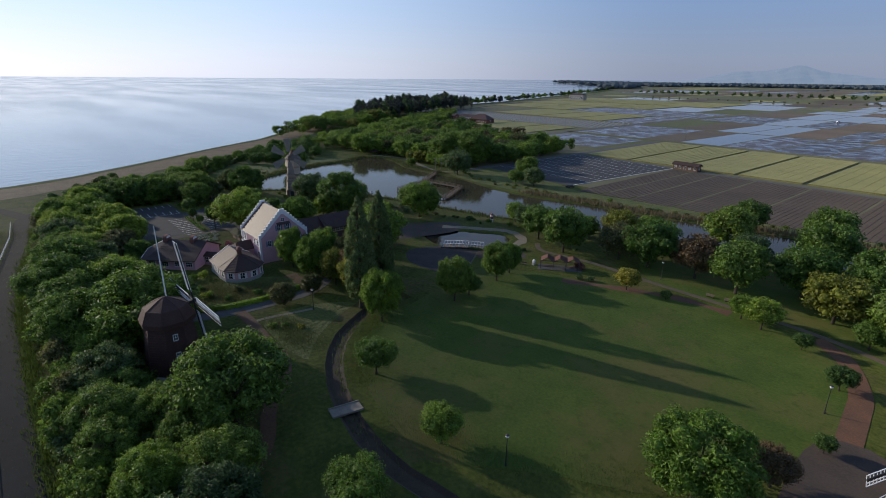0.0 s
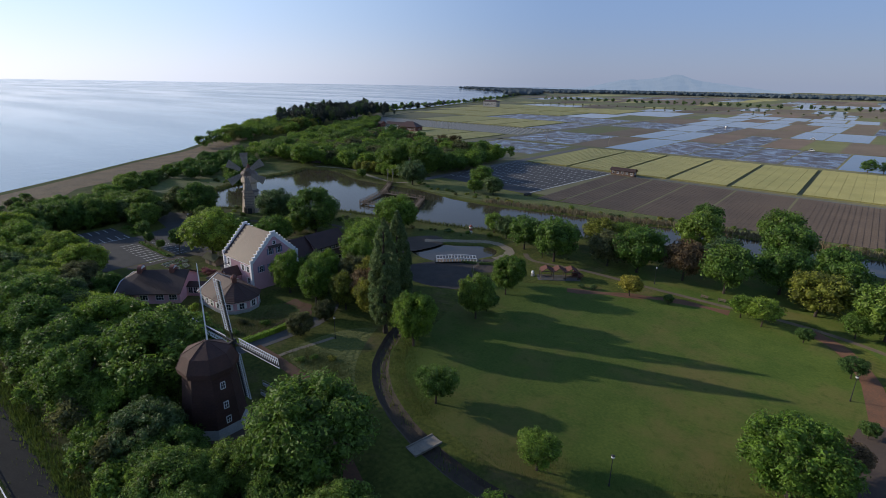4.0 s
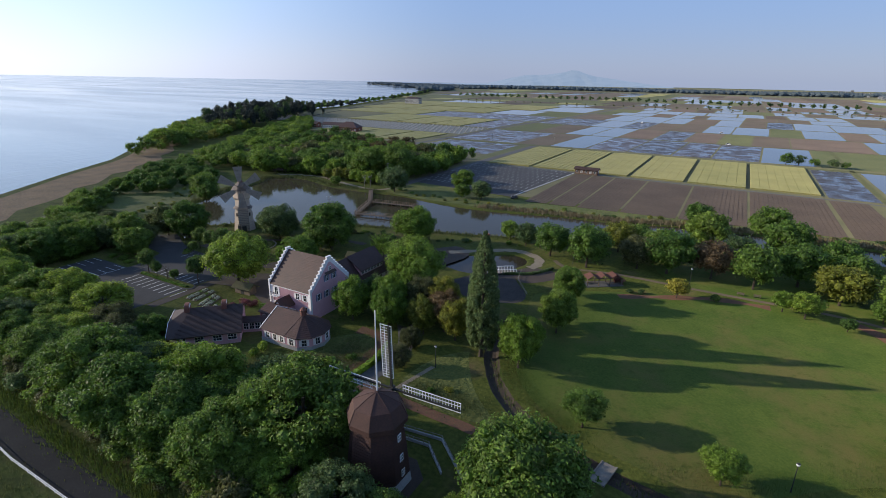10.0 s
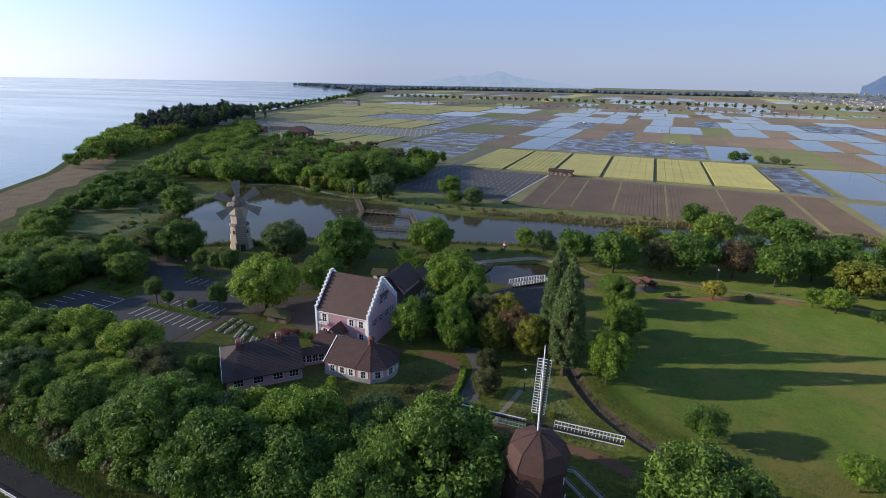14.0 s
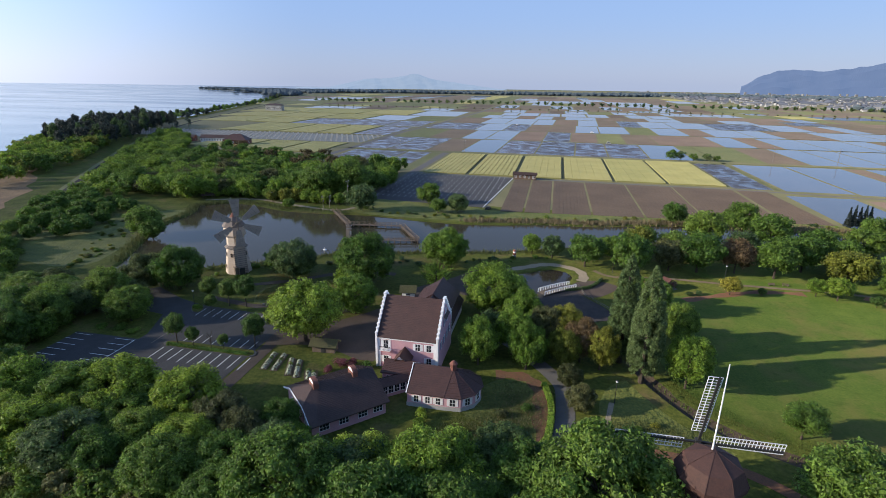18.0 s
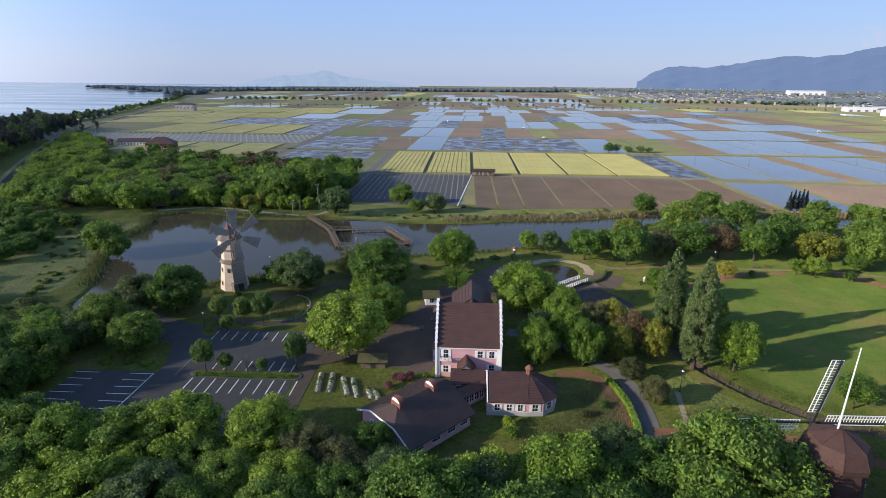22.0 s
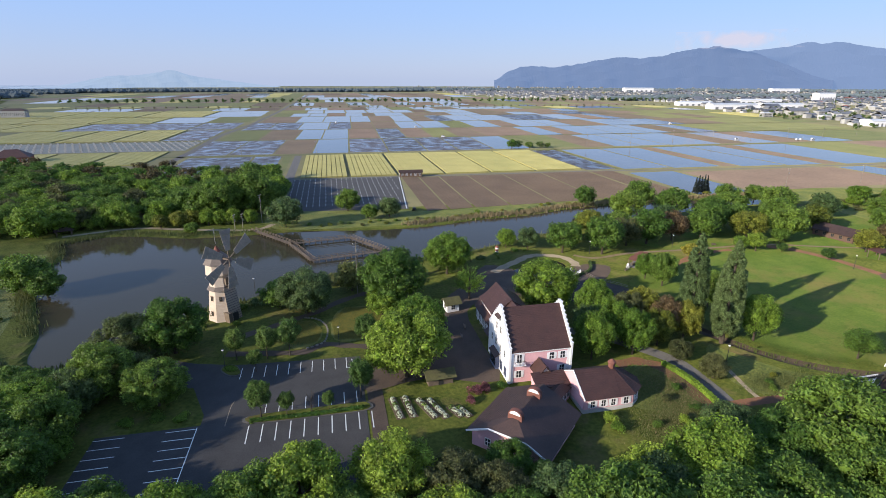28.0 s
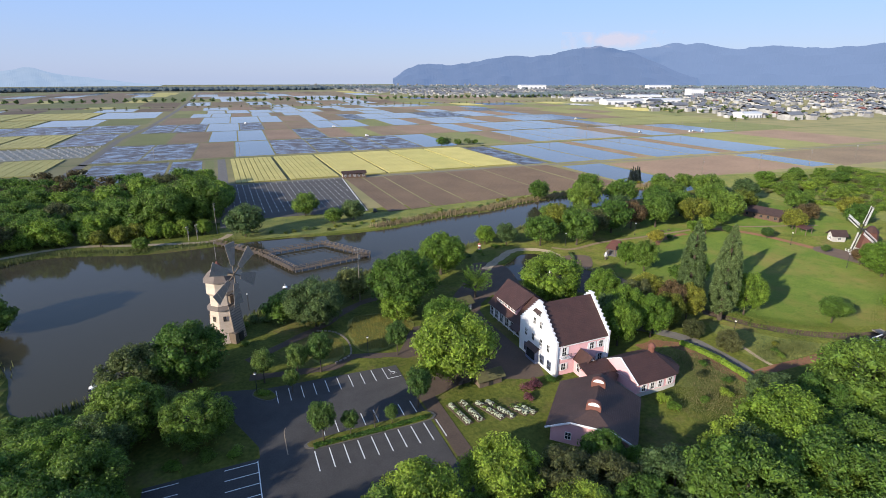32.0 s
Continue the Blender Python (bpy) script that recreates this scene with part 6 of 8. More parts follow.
wood([(-670, 580), (-640, 560), (-700, 760), (-780, 960), (-900, 1300), (-1080, 1700), (-1110, 1760), (-910, 1320), (-800, 1010)], 13, (5, 7.5), "DPA", TINY_CROWN, "", 30, name="far_shore_wood", joined="dark tree belt on the far shore")
wood([(-300, 40), (-262, 12), (-240, 12), (-245, 22), (-270, 48)], 4.2, (1.8, 2.8), "DAAB", BUSH_CROWN, "", 31, name="undergrowth", joined="low scrub near the shore")


for x, y, r in ((-231, 25, 5.4), (-236, 31, 5.0), (-230, 35, 5.6), (-235, 41, 5.2), (-229.5, 45, 5.3), (-234, 51, 5.0), (-239, 36, 5.2), (-229, 55, 4.6), (-240, 47, 5.2), (-226, 20, 5.6), (-219, 19, 5.6), (-211, 18, 5.6), (-203, 17.5, 5.8)):
    tree(x, y, r, random.choice("AADL"), NEAR_CROWN, random.uniform(0.95, 1.1), words="leafy tree shading the car park")

rgc = random.Random(71)
for x, y in ((-250, 66.5), (-243, 61), (-236.5, 58), (-228, 57.5), (-246, 55), (-233, 51.5), (-222.5, 62.5), (-256, 62), (-251, 58)):
    tree(x, y, rgc.uniform(4.2, 5.0), rgc.choice("AAW"), NEAR_CROWN, 0.72, words="spreading cherry tree with a flat green crown", group="cherry grove", lift=0.25)

# avenue rows in the fields, a far tree clump and hedges
rga = random.Random(51)
mass("far_avenue", [(-820 + i * 21 + rga.uniform(-1.5, 1.5), 1442 + rga.uniform(-2, 2), rga.uniform(5.4, 6.4), 1.15, "D") for i in range(80) if i % 19 != 11], TINY_CROWN, "D", "evenly spaced dark trees of a far avenue", 51, "trees")
mass("far_avenue", [(-700 + i * 21 + rga.uniform(-1.5, 1.5), 1172 + rga.uniform(-2, 2), rga.uniform(1.7, 2.3), 1.1, "B") for i in range(70)], TINY_CROWN, "B", "evenly spaced small trees of a far avenue", 52, "trees")
wood([(64, 108), (64, 170), (120, 184), (190, 182), (190, 120), (120, 104)], 3.6, (1.6, 3.0), "AALAB", BUSH_CROWN, "", 53, name="bank_scrub", squash=(0.6, 0.9), joined="green scrub on the far canal bank")
for x, y, r in ((-20, 411, 5.0), (-12, 416, 4.2), (-3, 412, 3.4), (8, 413, 3.6), (15, 413, 2.8)):
    tree(x, y, r, random.choice("ADD"), FAR_CROWN, 0.9, words="dark tree of a clump among the paddies", group="clump in the paddies")
for x, y in ((74, 166), (88, 176), (104, 172), (122, 180), (140, 176), (70, 150), (92, 152), (112, 158), (132, 160), (160, 174), (84, 132), (108, 140), (136, 146)):
    tree(x, y, random.uniform(3.2, 5.2), random.choice("ALA"), MID_CROWN, 0.85, words="dense green tree on the bank", group="bank trees")


def far_wood(name, line, width, height, n, seed, label):
    """A belt of distant woodland as one uneven mass of small crowns."""
    rg = np.random.RandomState(seed)
    V, F = [], []
    seg = np.array([math.hypot(b[0] - a[0], b[1] - a[1]) for a, b in zip(line, line[1:])])
    cum = np.concatenate([[0], np.cumsum(seg)])
    ico = [(0, 0, 1), (0.9, 0, 0.3), (0.28, 0.85, 0.3), (-0.72, 0.53, 0.3), (-0.72, -0.53, 0.3), (0.28, -0.85, 0.3), (0.72, 0.53, -0.45), (-0.28, 0.85, -0.45), (-0.9, 0, -0.45), (-0.28, -0.85, -0.45), (0.72, -0.53, -0.45)]
    icf = [(0, 1, 2), (0, 2, 3), (0, 3, 4), (0, 4, 5), (0, 5, 1), (1, 6, 2), (2, 7, 3), (3, 8, 4), (4, 9, 5), (5, 10, 1), (2, 6, 7), (3, 7, 8), (4, 8, 9), (5, 9, 10), (1, 10, 6)]
    for i in range(n):
        s = rg.uniform(0, cum[-1])
        j = min(int(np.searchsorted(cum, s, side="right")) - 1, len(seg) - 1)
        t = (s - cum[j]) / seg[j]
        x = line[j][0] + (line[j + 1][0] - line[j][0]) * t + rg.normal() * width / 2
        y = line[j][1] + (line[j + 1][1] - line[j][1]) * t + rg.normal() * width / 2
        r = height * rg.uniform(0.45, 0.8)
        k = len(V)
        for a, b, c in ico:
            q = rg.uniform(0.8, 1.2)
            V.append((x + a * r * 1.2 * q, y + b * r * 1.2 * q, r * 0.55 + c * r * q * 0.75))
        F += [(a + k, b + k, c + k) for a, b, c in icf]
    return tagged(mesh_obj(name, V, F, M_HAZEDTREES), label, "woodland", "", "stuff")


# foliage lightened towards blue-grey: distance haze mixed into the base colour
M_HAZEDTREES = mat("hazed_far_foliage", (0.1, 0.125, 0.135), (0.07, 0.092, 0.102), 0.02, 0.95)
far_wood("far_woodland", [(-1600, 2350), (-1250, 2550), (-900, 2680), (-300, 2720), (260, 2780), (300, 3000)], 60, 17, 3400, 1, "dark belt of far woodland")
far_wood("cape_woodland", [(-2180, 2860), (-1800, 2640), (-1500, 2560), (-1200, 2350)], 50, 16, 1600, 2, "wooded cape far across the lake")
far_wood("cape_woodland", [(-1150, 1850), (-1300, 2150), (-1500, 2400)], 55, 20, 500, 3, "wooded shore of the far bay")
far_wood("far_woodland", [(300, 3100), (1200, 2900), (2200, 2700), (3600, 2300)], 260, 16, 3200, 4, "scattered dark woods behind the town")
rgv = random.Random(41)
mass("village_trees", [(float(np.interp(q, [0, 1, 2, 3], [600, 740, 1040, 1900])) + rgv.uniform(-120, 120), float(np.interp(q, [0, 1, 2, 3], [560, 900, 1300, 1000])) + rgv.uniform(-110, 110), rgv.uniform(2.6, 4.6), 1.0, "D") for q in [rgv.uniform(0, 3) for _ in range(260)]], TINY_CROWN, "D", "trees among the town's houses", 5)
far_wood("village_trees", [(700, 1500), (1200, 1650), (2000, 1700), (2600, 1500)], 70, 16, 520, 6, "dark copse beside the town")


# ---- the far town ----
def town_house(w, d, h, roof, flat_roof):
    t = thing("town_house", pose(0, 0, -60), "small far town house", "house", "far town")
    part("wall", B(-w / 2, w / 2, -d / 2, d / 2, 0, h), M_TOWNWALL, t)
    bm = bmesh.new()
    if flat_roof:
        bx(bm, -w / 2 - 0.2, w / 2 + 0.2, -d / 2 - 0.2, d / 2 + 0.2, h, h + 0.6)
    else:
        for s in (-1, 1):
            slab(bm, ((-w / 2 - 0.5, s * (d / 2 + 0.6), h - 0.2), (w / 2 + 0.5, s * (d / 2 + 0.6), h - 0.2), (w / 2 + 0.5, 0, h + d * 0.3), (-w / 2 - 0.5, 0, h + d * 0.3)), 0.3)
    part("roof", bm, roof, t)
    bm = bmesh.new()
    for x in np.arange(-w / 2 + 1.2, w / 2 - 0.8, 2.4):
        for z in np.arange(1.0, h - 1, 2.8):
            bx(bm, x, x + 1.3, -d / 2 - 0.05, -d / 2, z, z + 1.2)
    part("windows", bm, M_GLASS, t)
    return t


M_TOWNWALL = mat("town_wall", (0.4, 0.39, 0.38), (0.2, 0.195, 0.19), 0.03, 0.9, rand=0.35, fine=0.11)
M_TOWNROOF = mat("town_roof", (0.16, 0.16, 0.17), (0.1, 0.1, 0.11), 0.05, 0.6, rand=0.4)
M_TOWNROOF2 = mat("town_roof_pale", (0.6, 0.6, 0.6), (0.5, 0.5, 0.51), 0.05, 0.6, rand=0.2)
KINDS = [town_house(12, 9, 6, M_TOWNROOF, False), town_house(10, 8, 6.5, M_TOWNROOF, False), town_house(14, 10, 5.5, M_TOWNROOF, False), town_house(16, 12, 7, M_TOWNROOF2, True), town_house(11, 9, 6, M_REDTILE, False)]
rg = random.Random(8)
count = 0
while count < 260:
    y = rg.uniform(480, 1500)
    x = rg.uniform(500, 2200)
    if inside(x, y, [(540, 440), (520, 560), (540, 700), (620, 950), (820, 1320), (1100, 1500), (2200, 1500), (2200, 500), (700, 400)]):
        copy_thing(rg.choice(KINDS), pose(x, y, 0, 0, 0, rg.choice((0, 90)) + rg.uniform(-12, 12)))
        count += 1
for k in KINDS:
    for o in list(k.children_recursive) + [k]:
        bpy.data.objects.remove(o)
# joined remainder of the town
V, F = [], []
V2, F2 = [], []
for i in range(5200):
    y = rg.uniform(480, 3000)
    x = rg.uniform(400, 3800)
    if not inside(x, y, [(545, 450), (525, 560), (545, 700), (620, 940), (800, 1300), (430, 1700), (380, 2300), (300, 3000), (3000, 3000), (3800, 1500), (2600, 500), (700, 400)]):
        continue
    w, d, h, a = rg.uniform(7, 14), rg.uniform(6, 10), rg.uniform(4, 7), rg.uniform(-0.2, 0.2)
    if rg.random() < 0.05:
        w, d, h = w * 3, d * 2, h * 1.2
    c, s = math.cos(a), math.sin(a)
    k = len(V)
    for z in (0, h):
        for px, py in ((-w, -d), (w, -d), (w, d), (-w, d)):
            V.append((x + (c * px - s * py) / 2, y + (s * px + c * py) / 2, z))
    F += [(k, k + 1, k + 5, k + 4), (k + 1, k + 2, k + 6, k + 5), (k + 2, k + 3, k + 7, k + 6), (k + 3, k, k + 4, k + 7)]
    k = len(V2)
    for px, py, z in ((-w * 1.1, -d * 1.15, h - 0.2), (w * 1.1, -d * 1.15, h - 0.2), (w * 1.1, 0, h + d * 0.28), (-w * 1.1, 0, h + d * 0.28), (w * 1.1, d * 1.15, h - 0.2), (-w * 1.1, d * 1.15, h - 0.2)):
        V2.append((x + (c * px - s * py) / 2, y + (s * px + c * py) / 2, z))
    F2 += [(k, k + 1, k + 2, k + 3), (k + 3, k + 2, k + 4, k + 5)]
M_ROOFMIX = mat("roof_mix", (0.24, 0.24, 0.25), (0.09, 0.09, 0.1), 0.03, 0.6, fine=0.012)
tagged(mesh_obj("town", V, F, M_TOWNWALL), "pale walls of a far spread-out town", "town", "", "stuff")
tagged(mesh_obj("town_roofs", V2, F2, M_ROOFMIX), "grey roofs of the far town", "town", "", "stuff")


def hall(x, y, w, d, h, words):
    t = thing("factory_hall", pose(x, y, 0, 0, 0, -8), words, "factory")
    part("wall", B(-w / 2, w / 2, -d / 2, d / 2, 0, h), M_WHITE, t)
    bm = bmesh.new()
    prof = [(math.cos(radians(a)) * d / 2 * 1.03, h + math.sin(radians(a)) * d * 0.12) for a in range(0, 181, 20)]
    lo = [bm.verts.new((-w / 2 - 0.4, p, z)) for p, z in prof]
    hi = [bm.verts.new((w / 2 + 0.4, p, z)) for p, z in prof]
    bm.faces.new(lo)
    bm.faces.new(hi[::-1])
    for i in range(len(prof)):
        j = (i + 1) % len(prof)
        bm.faces.new((lo[i], lo[j], hi[j], hi[i]))
    part("roof", bm, M_TOWNROOF2, t, "pale vaulted roof")
    for i in range(6):
        part("door", B(-w / 2 + w * (i + 0.3) / 6, -w / 2 + w * (i + 0.7) / 6, -d / 2 - 0.1, -d / 2, 0, h * 0.6), M_STEEL, t)


hall(690, 985, 100, 32, 9, "long white factory hall with a vaulted roof")
hall(830, 1000, 90, 34, 8, "long white factory hall with a vaulted roof")
hall(980, 1230, 120, 30, 9, "far white factory hall behind houses")
hall(720, 1150, 90, 24, 7, "far white factory hall behind houses")
hall(1250, 1280, 50, 30, 24, "tall pale block in the far town")
hall(570, 560, 36, 22, 7, "white shed at the town's edge")
hall(1400, 2500, 150, 40, 20, "pale factory far behind the town")
hall(2200, 2400, 150, 40, 18, "pale factory far behind the town")

# ---- mountains, with the haze put into their own glow ----
def mountain(name, prof, dist, material, label, rough):
    """A far ridge on an arc round the park. prof: bearing from north in degrees, height in metres."""
    rg = np.random.RandomState(len(prof))
    n = 200
    bs = np.linspace(prof[0][0], prof[-1][0], n)
    hs = np.interp(bs, [p[0] for p in prof], [p[1] for p in prof])
    hs = np.convolve(np.pad(hs, 2, "edge"), np.ones(5) / 5, "valid")
    hs = hs + np.clip(hs / 60, 0, 1) * np.convolve(rg.normal(size=n) * rough, np.ones(5) / 5, "same")
    V, F = [], []
    rows = ((-330, 0), (-250, 0.3), (-170, 0.55), (-90, 0.8), (0, 1.0), (120, 0.4))
    for j, (off, k) in enumerate(rows):
        for i in range(n):
            a = radians(bs[i])
            r = dist + off + (35 * math.sin(i * 0.21 + j * 1.3) + 16 * math.sin(i * 0.47 + j) if 0 < k < 1 else 0)
            V.append((-150 + r * math.sin(a), -40 + r * math.cos(a), hs[i] * k + (rough * math.sin(i * 0.33 + j * 2.1) if 0 < k < 1 else 0) if k else -8))
    for j in range(len(rows) - 1):
        for i in range(n - 1):
            F.append((j * n + i, j * n + i + 1, (j + 1) * n + i + 1, (j + 1) * n + i))
    return tagged(mesh_obj(name, V, F, material), label, "mountain", "", "structure")


# Distance haze imitated by bluish emission over a nearly black body.
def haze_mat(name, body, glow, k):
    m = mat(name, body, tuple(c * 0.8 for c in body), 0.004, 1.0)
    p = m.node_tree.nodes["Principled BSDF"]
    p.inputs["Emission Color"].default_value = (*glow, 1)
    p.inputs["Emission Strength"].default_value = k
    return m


M_MOUNT = haze_mat("mountain_haze_glow", (0.012, 0.014, 0.02), (0.108, 0.168, 0.31), 1.0)
M_MOUNT2 = haze_mat("paler_mountain_haze_glow", (0.012, 0.014, 0.02), (0.14, 0.21, 0.37), 1.0)
M_MOUNTFAR = haze_mat("far_mountain_haze_glow", (0.02, 0.02, 0.02), (0.25, 0.335, 0.475), 1.0)
NEAR_RANGE = [(17.1, 51), (18.6, 131), (20.0, 163), (21.5, 167), (23.5, 156), (24.9, 172), (26.8, 198), (28.6, 224), (30.5, 228), (32.0, 226), (33.6, 238), (34.8, 262), (36.5, 285), (38.3, 296), (39.7, 272), (41.3, 246), (42.9, 196), (44.5, 144), (46.0, 96), (47.5, 66)]
FAR_RANGE = [(39.0, 227), (40.9, 276), (42.4, 290), (43.8, 301), (44.7, 322), (45.4, 326), (46.1, 312), (46.9, 319), (47.6, 322), (48.4, 305), (49.6, 281), (50.5, 275), (53.5, 290), (57.5, 262), (62.5, 300), (68.5, 250), (76.5, 150)]
mountain("backdrop_mountain", NEAR_RANGE, 4450, M_MOUNT, "mountain ridge with blue haze glow behind the plain", 6)
mountain("backdrop_mountain", FAR_RANGE, 4760, M_MOUNT2, "mountain range with paler blue haze glow behind the ridge", 6)
# thin cloud on the ridge, soft at its edges; its daylight is put in as emission
m = bpy.data.materials.new("ridge_cloud_glow")
m.use_nodes = True
n, l = m.node_tree.nodes, m.node_tree.links
n.remove(n["Principled BSDF"])
geo = n.new("ShaderNodeTexCoord")
em, tr, mx = n.new("ShaderNodeEmission"), n.new("ShaderNodeBsdfTransparent"), n.new("ShaderNodeMixShader")
em.inputs["Color"].default_value = (0.52, 0.5, 0.6, 1)
noise = n.new("ShaderNodeTexNoise")
noise.inputs["Scale"].default_value, noise.inputs["Detail"].default_value = 0.012, 5
l.new(geo.outputs["Object"], noise.inputs["Vector"])
ball = n.new("ShaderNodeMapping")
ball.inputs["Location"].default_value, ball.inputs["Scale"].default_value = (-1, -1, -1), (2, 2, 2)
l.new(geo.outputs["Generated"], ball.inputs[0])
fade = n.new("ShaderNodeTexGradient")
fade.gradient_type = "SPHERICAL"
l.new(ball.outputs[0], fade.inputs["Vector"])
soft_edge = n.new("ShaderNodeMath")
soft_edge.operation = "MULTIPLY_ADD"
soft_edge.inputs[1].default_value, soft_edge.inputs[2].default_value = 1.4, -0.62
l.new(noise.outputs["Fac"], soft_edge.inputs[0])
sumup = n.new("ShaderNodeMath")
l.new(soft_edge.outputs[0], sumup.inputs[0])
l.new(fade.outputs["Fac"], sumup.inputs[1])
cover = n.new("ShaderNodeMapRange")
cover.inputs["From Min"].default_value, cover.inputs["From Max"].default_value, cover.inputs["To Max"].default_value = 0.02, 0.62, 0.8
l.new(sumup.outputs[0], cover.inputs["Value"])
l.new(cover.outputs[0], mx.inputs[0])
l.new(tr.outputs[0], mx.inputs[1])
l.new(em.outputs[0], mx.inputs[2])
l.new(mx.outputs[0], n["Material Output"].inputs["Surface"])
b0, b1, z0, z1 = 34.4, 44.9, 292, 363
V, F = [], []
for i in range(25):
    a = radians(b0 + (b1 - b0) * i / 24)
    for z in (z0 - 20, z1 + 25):
        V.append((-150 + 4300 * math.sin(a), -40 + 4300 * math.cos(a), z))
F = [(2 * i, 2 * i + 2, 2 * i + 3, 2 * i + 1) for i in range(24)]
tagged(mesh_obj("backdrop_cloud", V, F, m), "thin pinkish cloud bank on the mountain ridge", "cloud", "", "structure")

# far town at the mountains' foot
rgt = random.Random(19)
V, F = [], []
for i in range(620):
    a, r = radians(rgt.uniform(8, 75)), 2900 + 1200 * rgt.random() ** 0.6
    x, y = -150 + r * math.sin(a), -40 + r * math.cos(a)
    w, d, h = rgt.uniform(6, 20), rgt.uniform(8, 14), rgt.choice((5, 6, 6, 7, 8, 9, 12, 18))
    k = len(V)
    for z in (0, h):
        for px, py in ((-w, -d), (w, -d), (w, d), (-w, d)):
            V.append((x + px / 2, y + py / 2, z))
    F += [(k, k + 1, k + 5, k + 4), (k + 1, k + 2, k + 6, k + 5), (k + 2, k + 3, k + 7, k + 6), (k + 3, k, k + 4, k + 7), (k + 4, k + 5, k + 6, k + 7)]
tagged(mesh_obj("far_town", V, F, M_TOWNWALL), "pale far buildings at the foot of the mountains", "town", "", "stuff")
mountain("backdrop_mountain", [(-27, 0), (-23.5, 10), (-19.8, 76), (-17.7, 82), (-16.2, 97), (-14.6, 124), (-13.3, 88), (-12.4, 72), (-10.6, 57), (-9, 38), (-5, 0)], 4600, M_MOUNTFAR, "faint mountain with pale haze glow across the lake", 3)

# ---- boardwalk in the pond ----
def boardwalk(line, width, label):
    t = thing("boardwalk", pose(0, 0, 0), label, "boardwalk")
    deck, posts = bmesh.new(), []
    for p, q in zip(line, line[1:]):
        p, q = Vector((*p, 0.3)), Vector((*q, 0.3))
        d = (q - p).normalized()
        s = Vector((-d.y, d.x, 0))
        n = int((q - p).length / 0.45)
        for i in range(n):
            a = p + (q - p) * (i + 0.08) / n
            b = p + (q - p) * (i + 0.92) / n
            slab(deck, (a - s * width / 2, b - s * width / 2, b + s * width / 2, a + s * width / 2), 0.08)
        for e in (-1, 1):
            o = s * e * (width / 2 - 0.05)
            for z in (0.5, 1.0):
                part("handrail", beam(bmesh.new(), p + o + Vector((0, 0, z)), q + o + Vector((0, 0, z)), 0.09, 0.1), M_WOOD, t, "brown timber handrail")
            m = max(2, int((q - p).length / 2.2))
            for i in range(m + 1):
                c = p + (q - p) * i / m + o
                posts.append(c)
    part("planks", deck, M_WOOD, t, "weathered brown deck planks")
    me = part("post", B(-0.08, 0.08, -0.08, 0.08, -2.0, 1.4), M_WOOD, t).data
    for k, c in enumerate(posts):
        o = t.children[-1] if not k else new("post", me)
        o.parent = t
        o.location = (c.x, c.y, 0)
    return t


boardwalk([(-213, 177), (-197, 155), (-188.5, 134), (-162.5, 139.5), (-174.5, 158.5), (-197, 155)], 2.0, "timber boardwalk loop with handrails over the pond")


def railing(name, line, h, step, material, label, z=0.0, thick=0.08, category="fence"):
    t = thing(name, pose(0, 0, 0), label, category)
    for p, q in zip(line, line[1:]):
        for k in (0.45, 1.0):
            part("rail", beam(bmesh.new(), (*p, z + h * k), (*q, z + h * k), thick, thick), material, t)
    for p, q in zip(line, line[1:]):
        n = max(1, int(math.hypot(q[0] - p[0], q[1] - p[1]) / step))
        for i in range(n):
            x, y = p[0] + (q[0] - p[0]) * i / n, p[1] + (q[1] - p[1]) * i / n
            part("post", B(x - 0.05, x + 0.05, y - 0.05, y + 0.05, z - 0.02, z + h + 0.06), material, t)
    return t


railing("guard_rail", [(-60, -9.2), (-100, -9.7), (-140, -9.7), (-171, -7.7), (-206, -3.5), (-226, -2.6)], 0.8, 2.5, M_WHITE, "white guard rail along the farm road", category="guard rail")
railing("guard_rail", [(-287, 70), (-325, 121), (-366, 182), (-415, 254), (-477, 349)], 0.8, 4.0, M_CONCRETE, "pale guard rail along the lakeside road", category="guard rail")

# arched white bridge over the garden pond
bridge = thing("white_bridge", pose(-109.6, 101.4, 0, 0, 0, 42), "low footbridge with white balustrades over dark water", "bridge")
arc = [(-6 + 0.92 * i, 0.35 + 0.25 * math.cos(math.pi * (-6 + 0.92 * i) / 14)) for i in range(14)]
for s in (-1.5, 1.5):
    rl = bmesh.new()
    for (xa, za), (xb, zb) in zip(arc, arc[1:]):
        beam(rl, (xa, s, za + 1.0), (xb, s, zb + 1.0), 0.18, 0.16)
    part("railing", rl, M_WHITE, bridge, "white balustrade rail")
    for x, z in arc:
        part("baluster", B(x - 0.12, x + 0.12, s - 0.09, s + 0.09, z - 0.1, z + 0.95), M_WHITE, bridge)
for (xa, za), (xb, zb) in zip(arc, arc[1:]):
    part("deck_plank", slab(bmesh.new(), ((xa, -1.6, za), (xb, -1.6, zb), (xb, 1.6, zb), (xa, 1.6, za)), 0.2), M_WOOD, bridge)
for x in (-6.2, 0, 6.2):
    part("pier", B(x - 0.5, x + 0.5, -1.5, 1.5, -1.2, 0.25), M_DARKMETAL, bridge, "dark stone pier")
railing("pool_fence", [(-103.5, 106.5), (-101.9, 99.5), (-95.7, 90.5)], 0.8, 1.6, M_WOODGREY, "pale thin rail beside the drained pool")
# plank bridge over the ditch
plank = thing("slab_bridge", pose(-62, 33.0, 0, 0, 0, 79), "grey plank bridge over the ditch", "bridge")
part("slab", B(-2.5, 2.5, -1.25, 1.25, -0.02, 0.22), M_WOODGREY, plank, bevel=0.03)
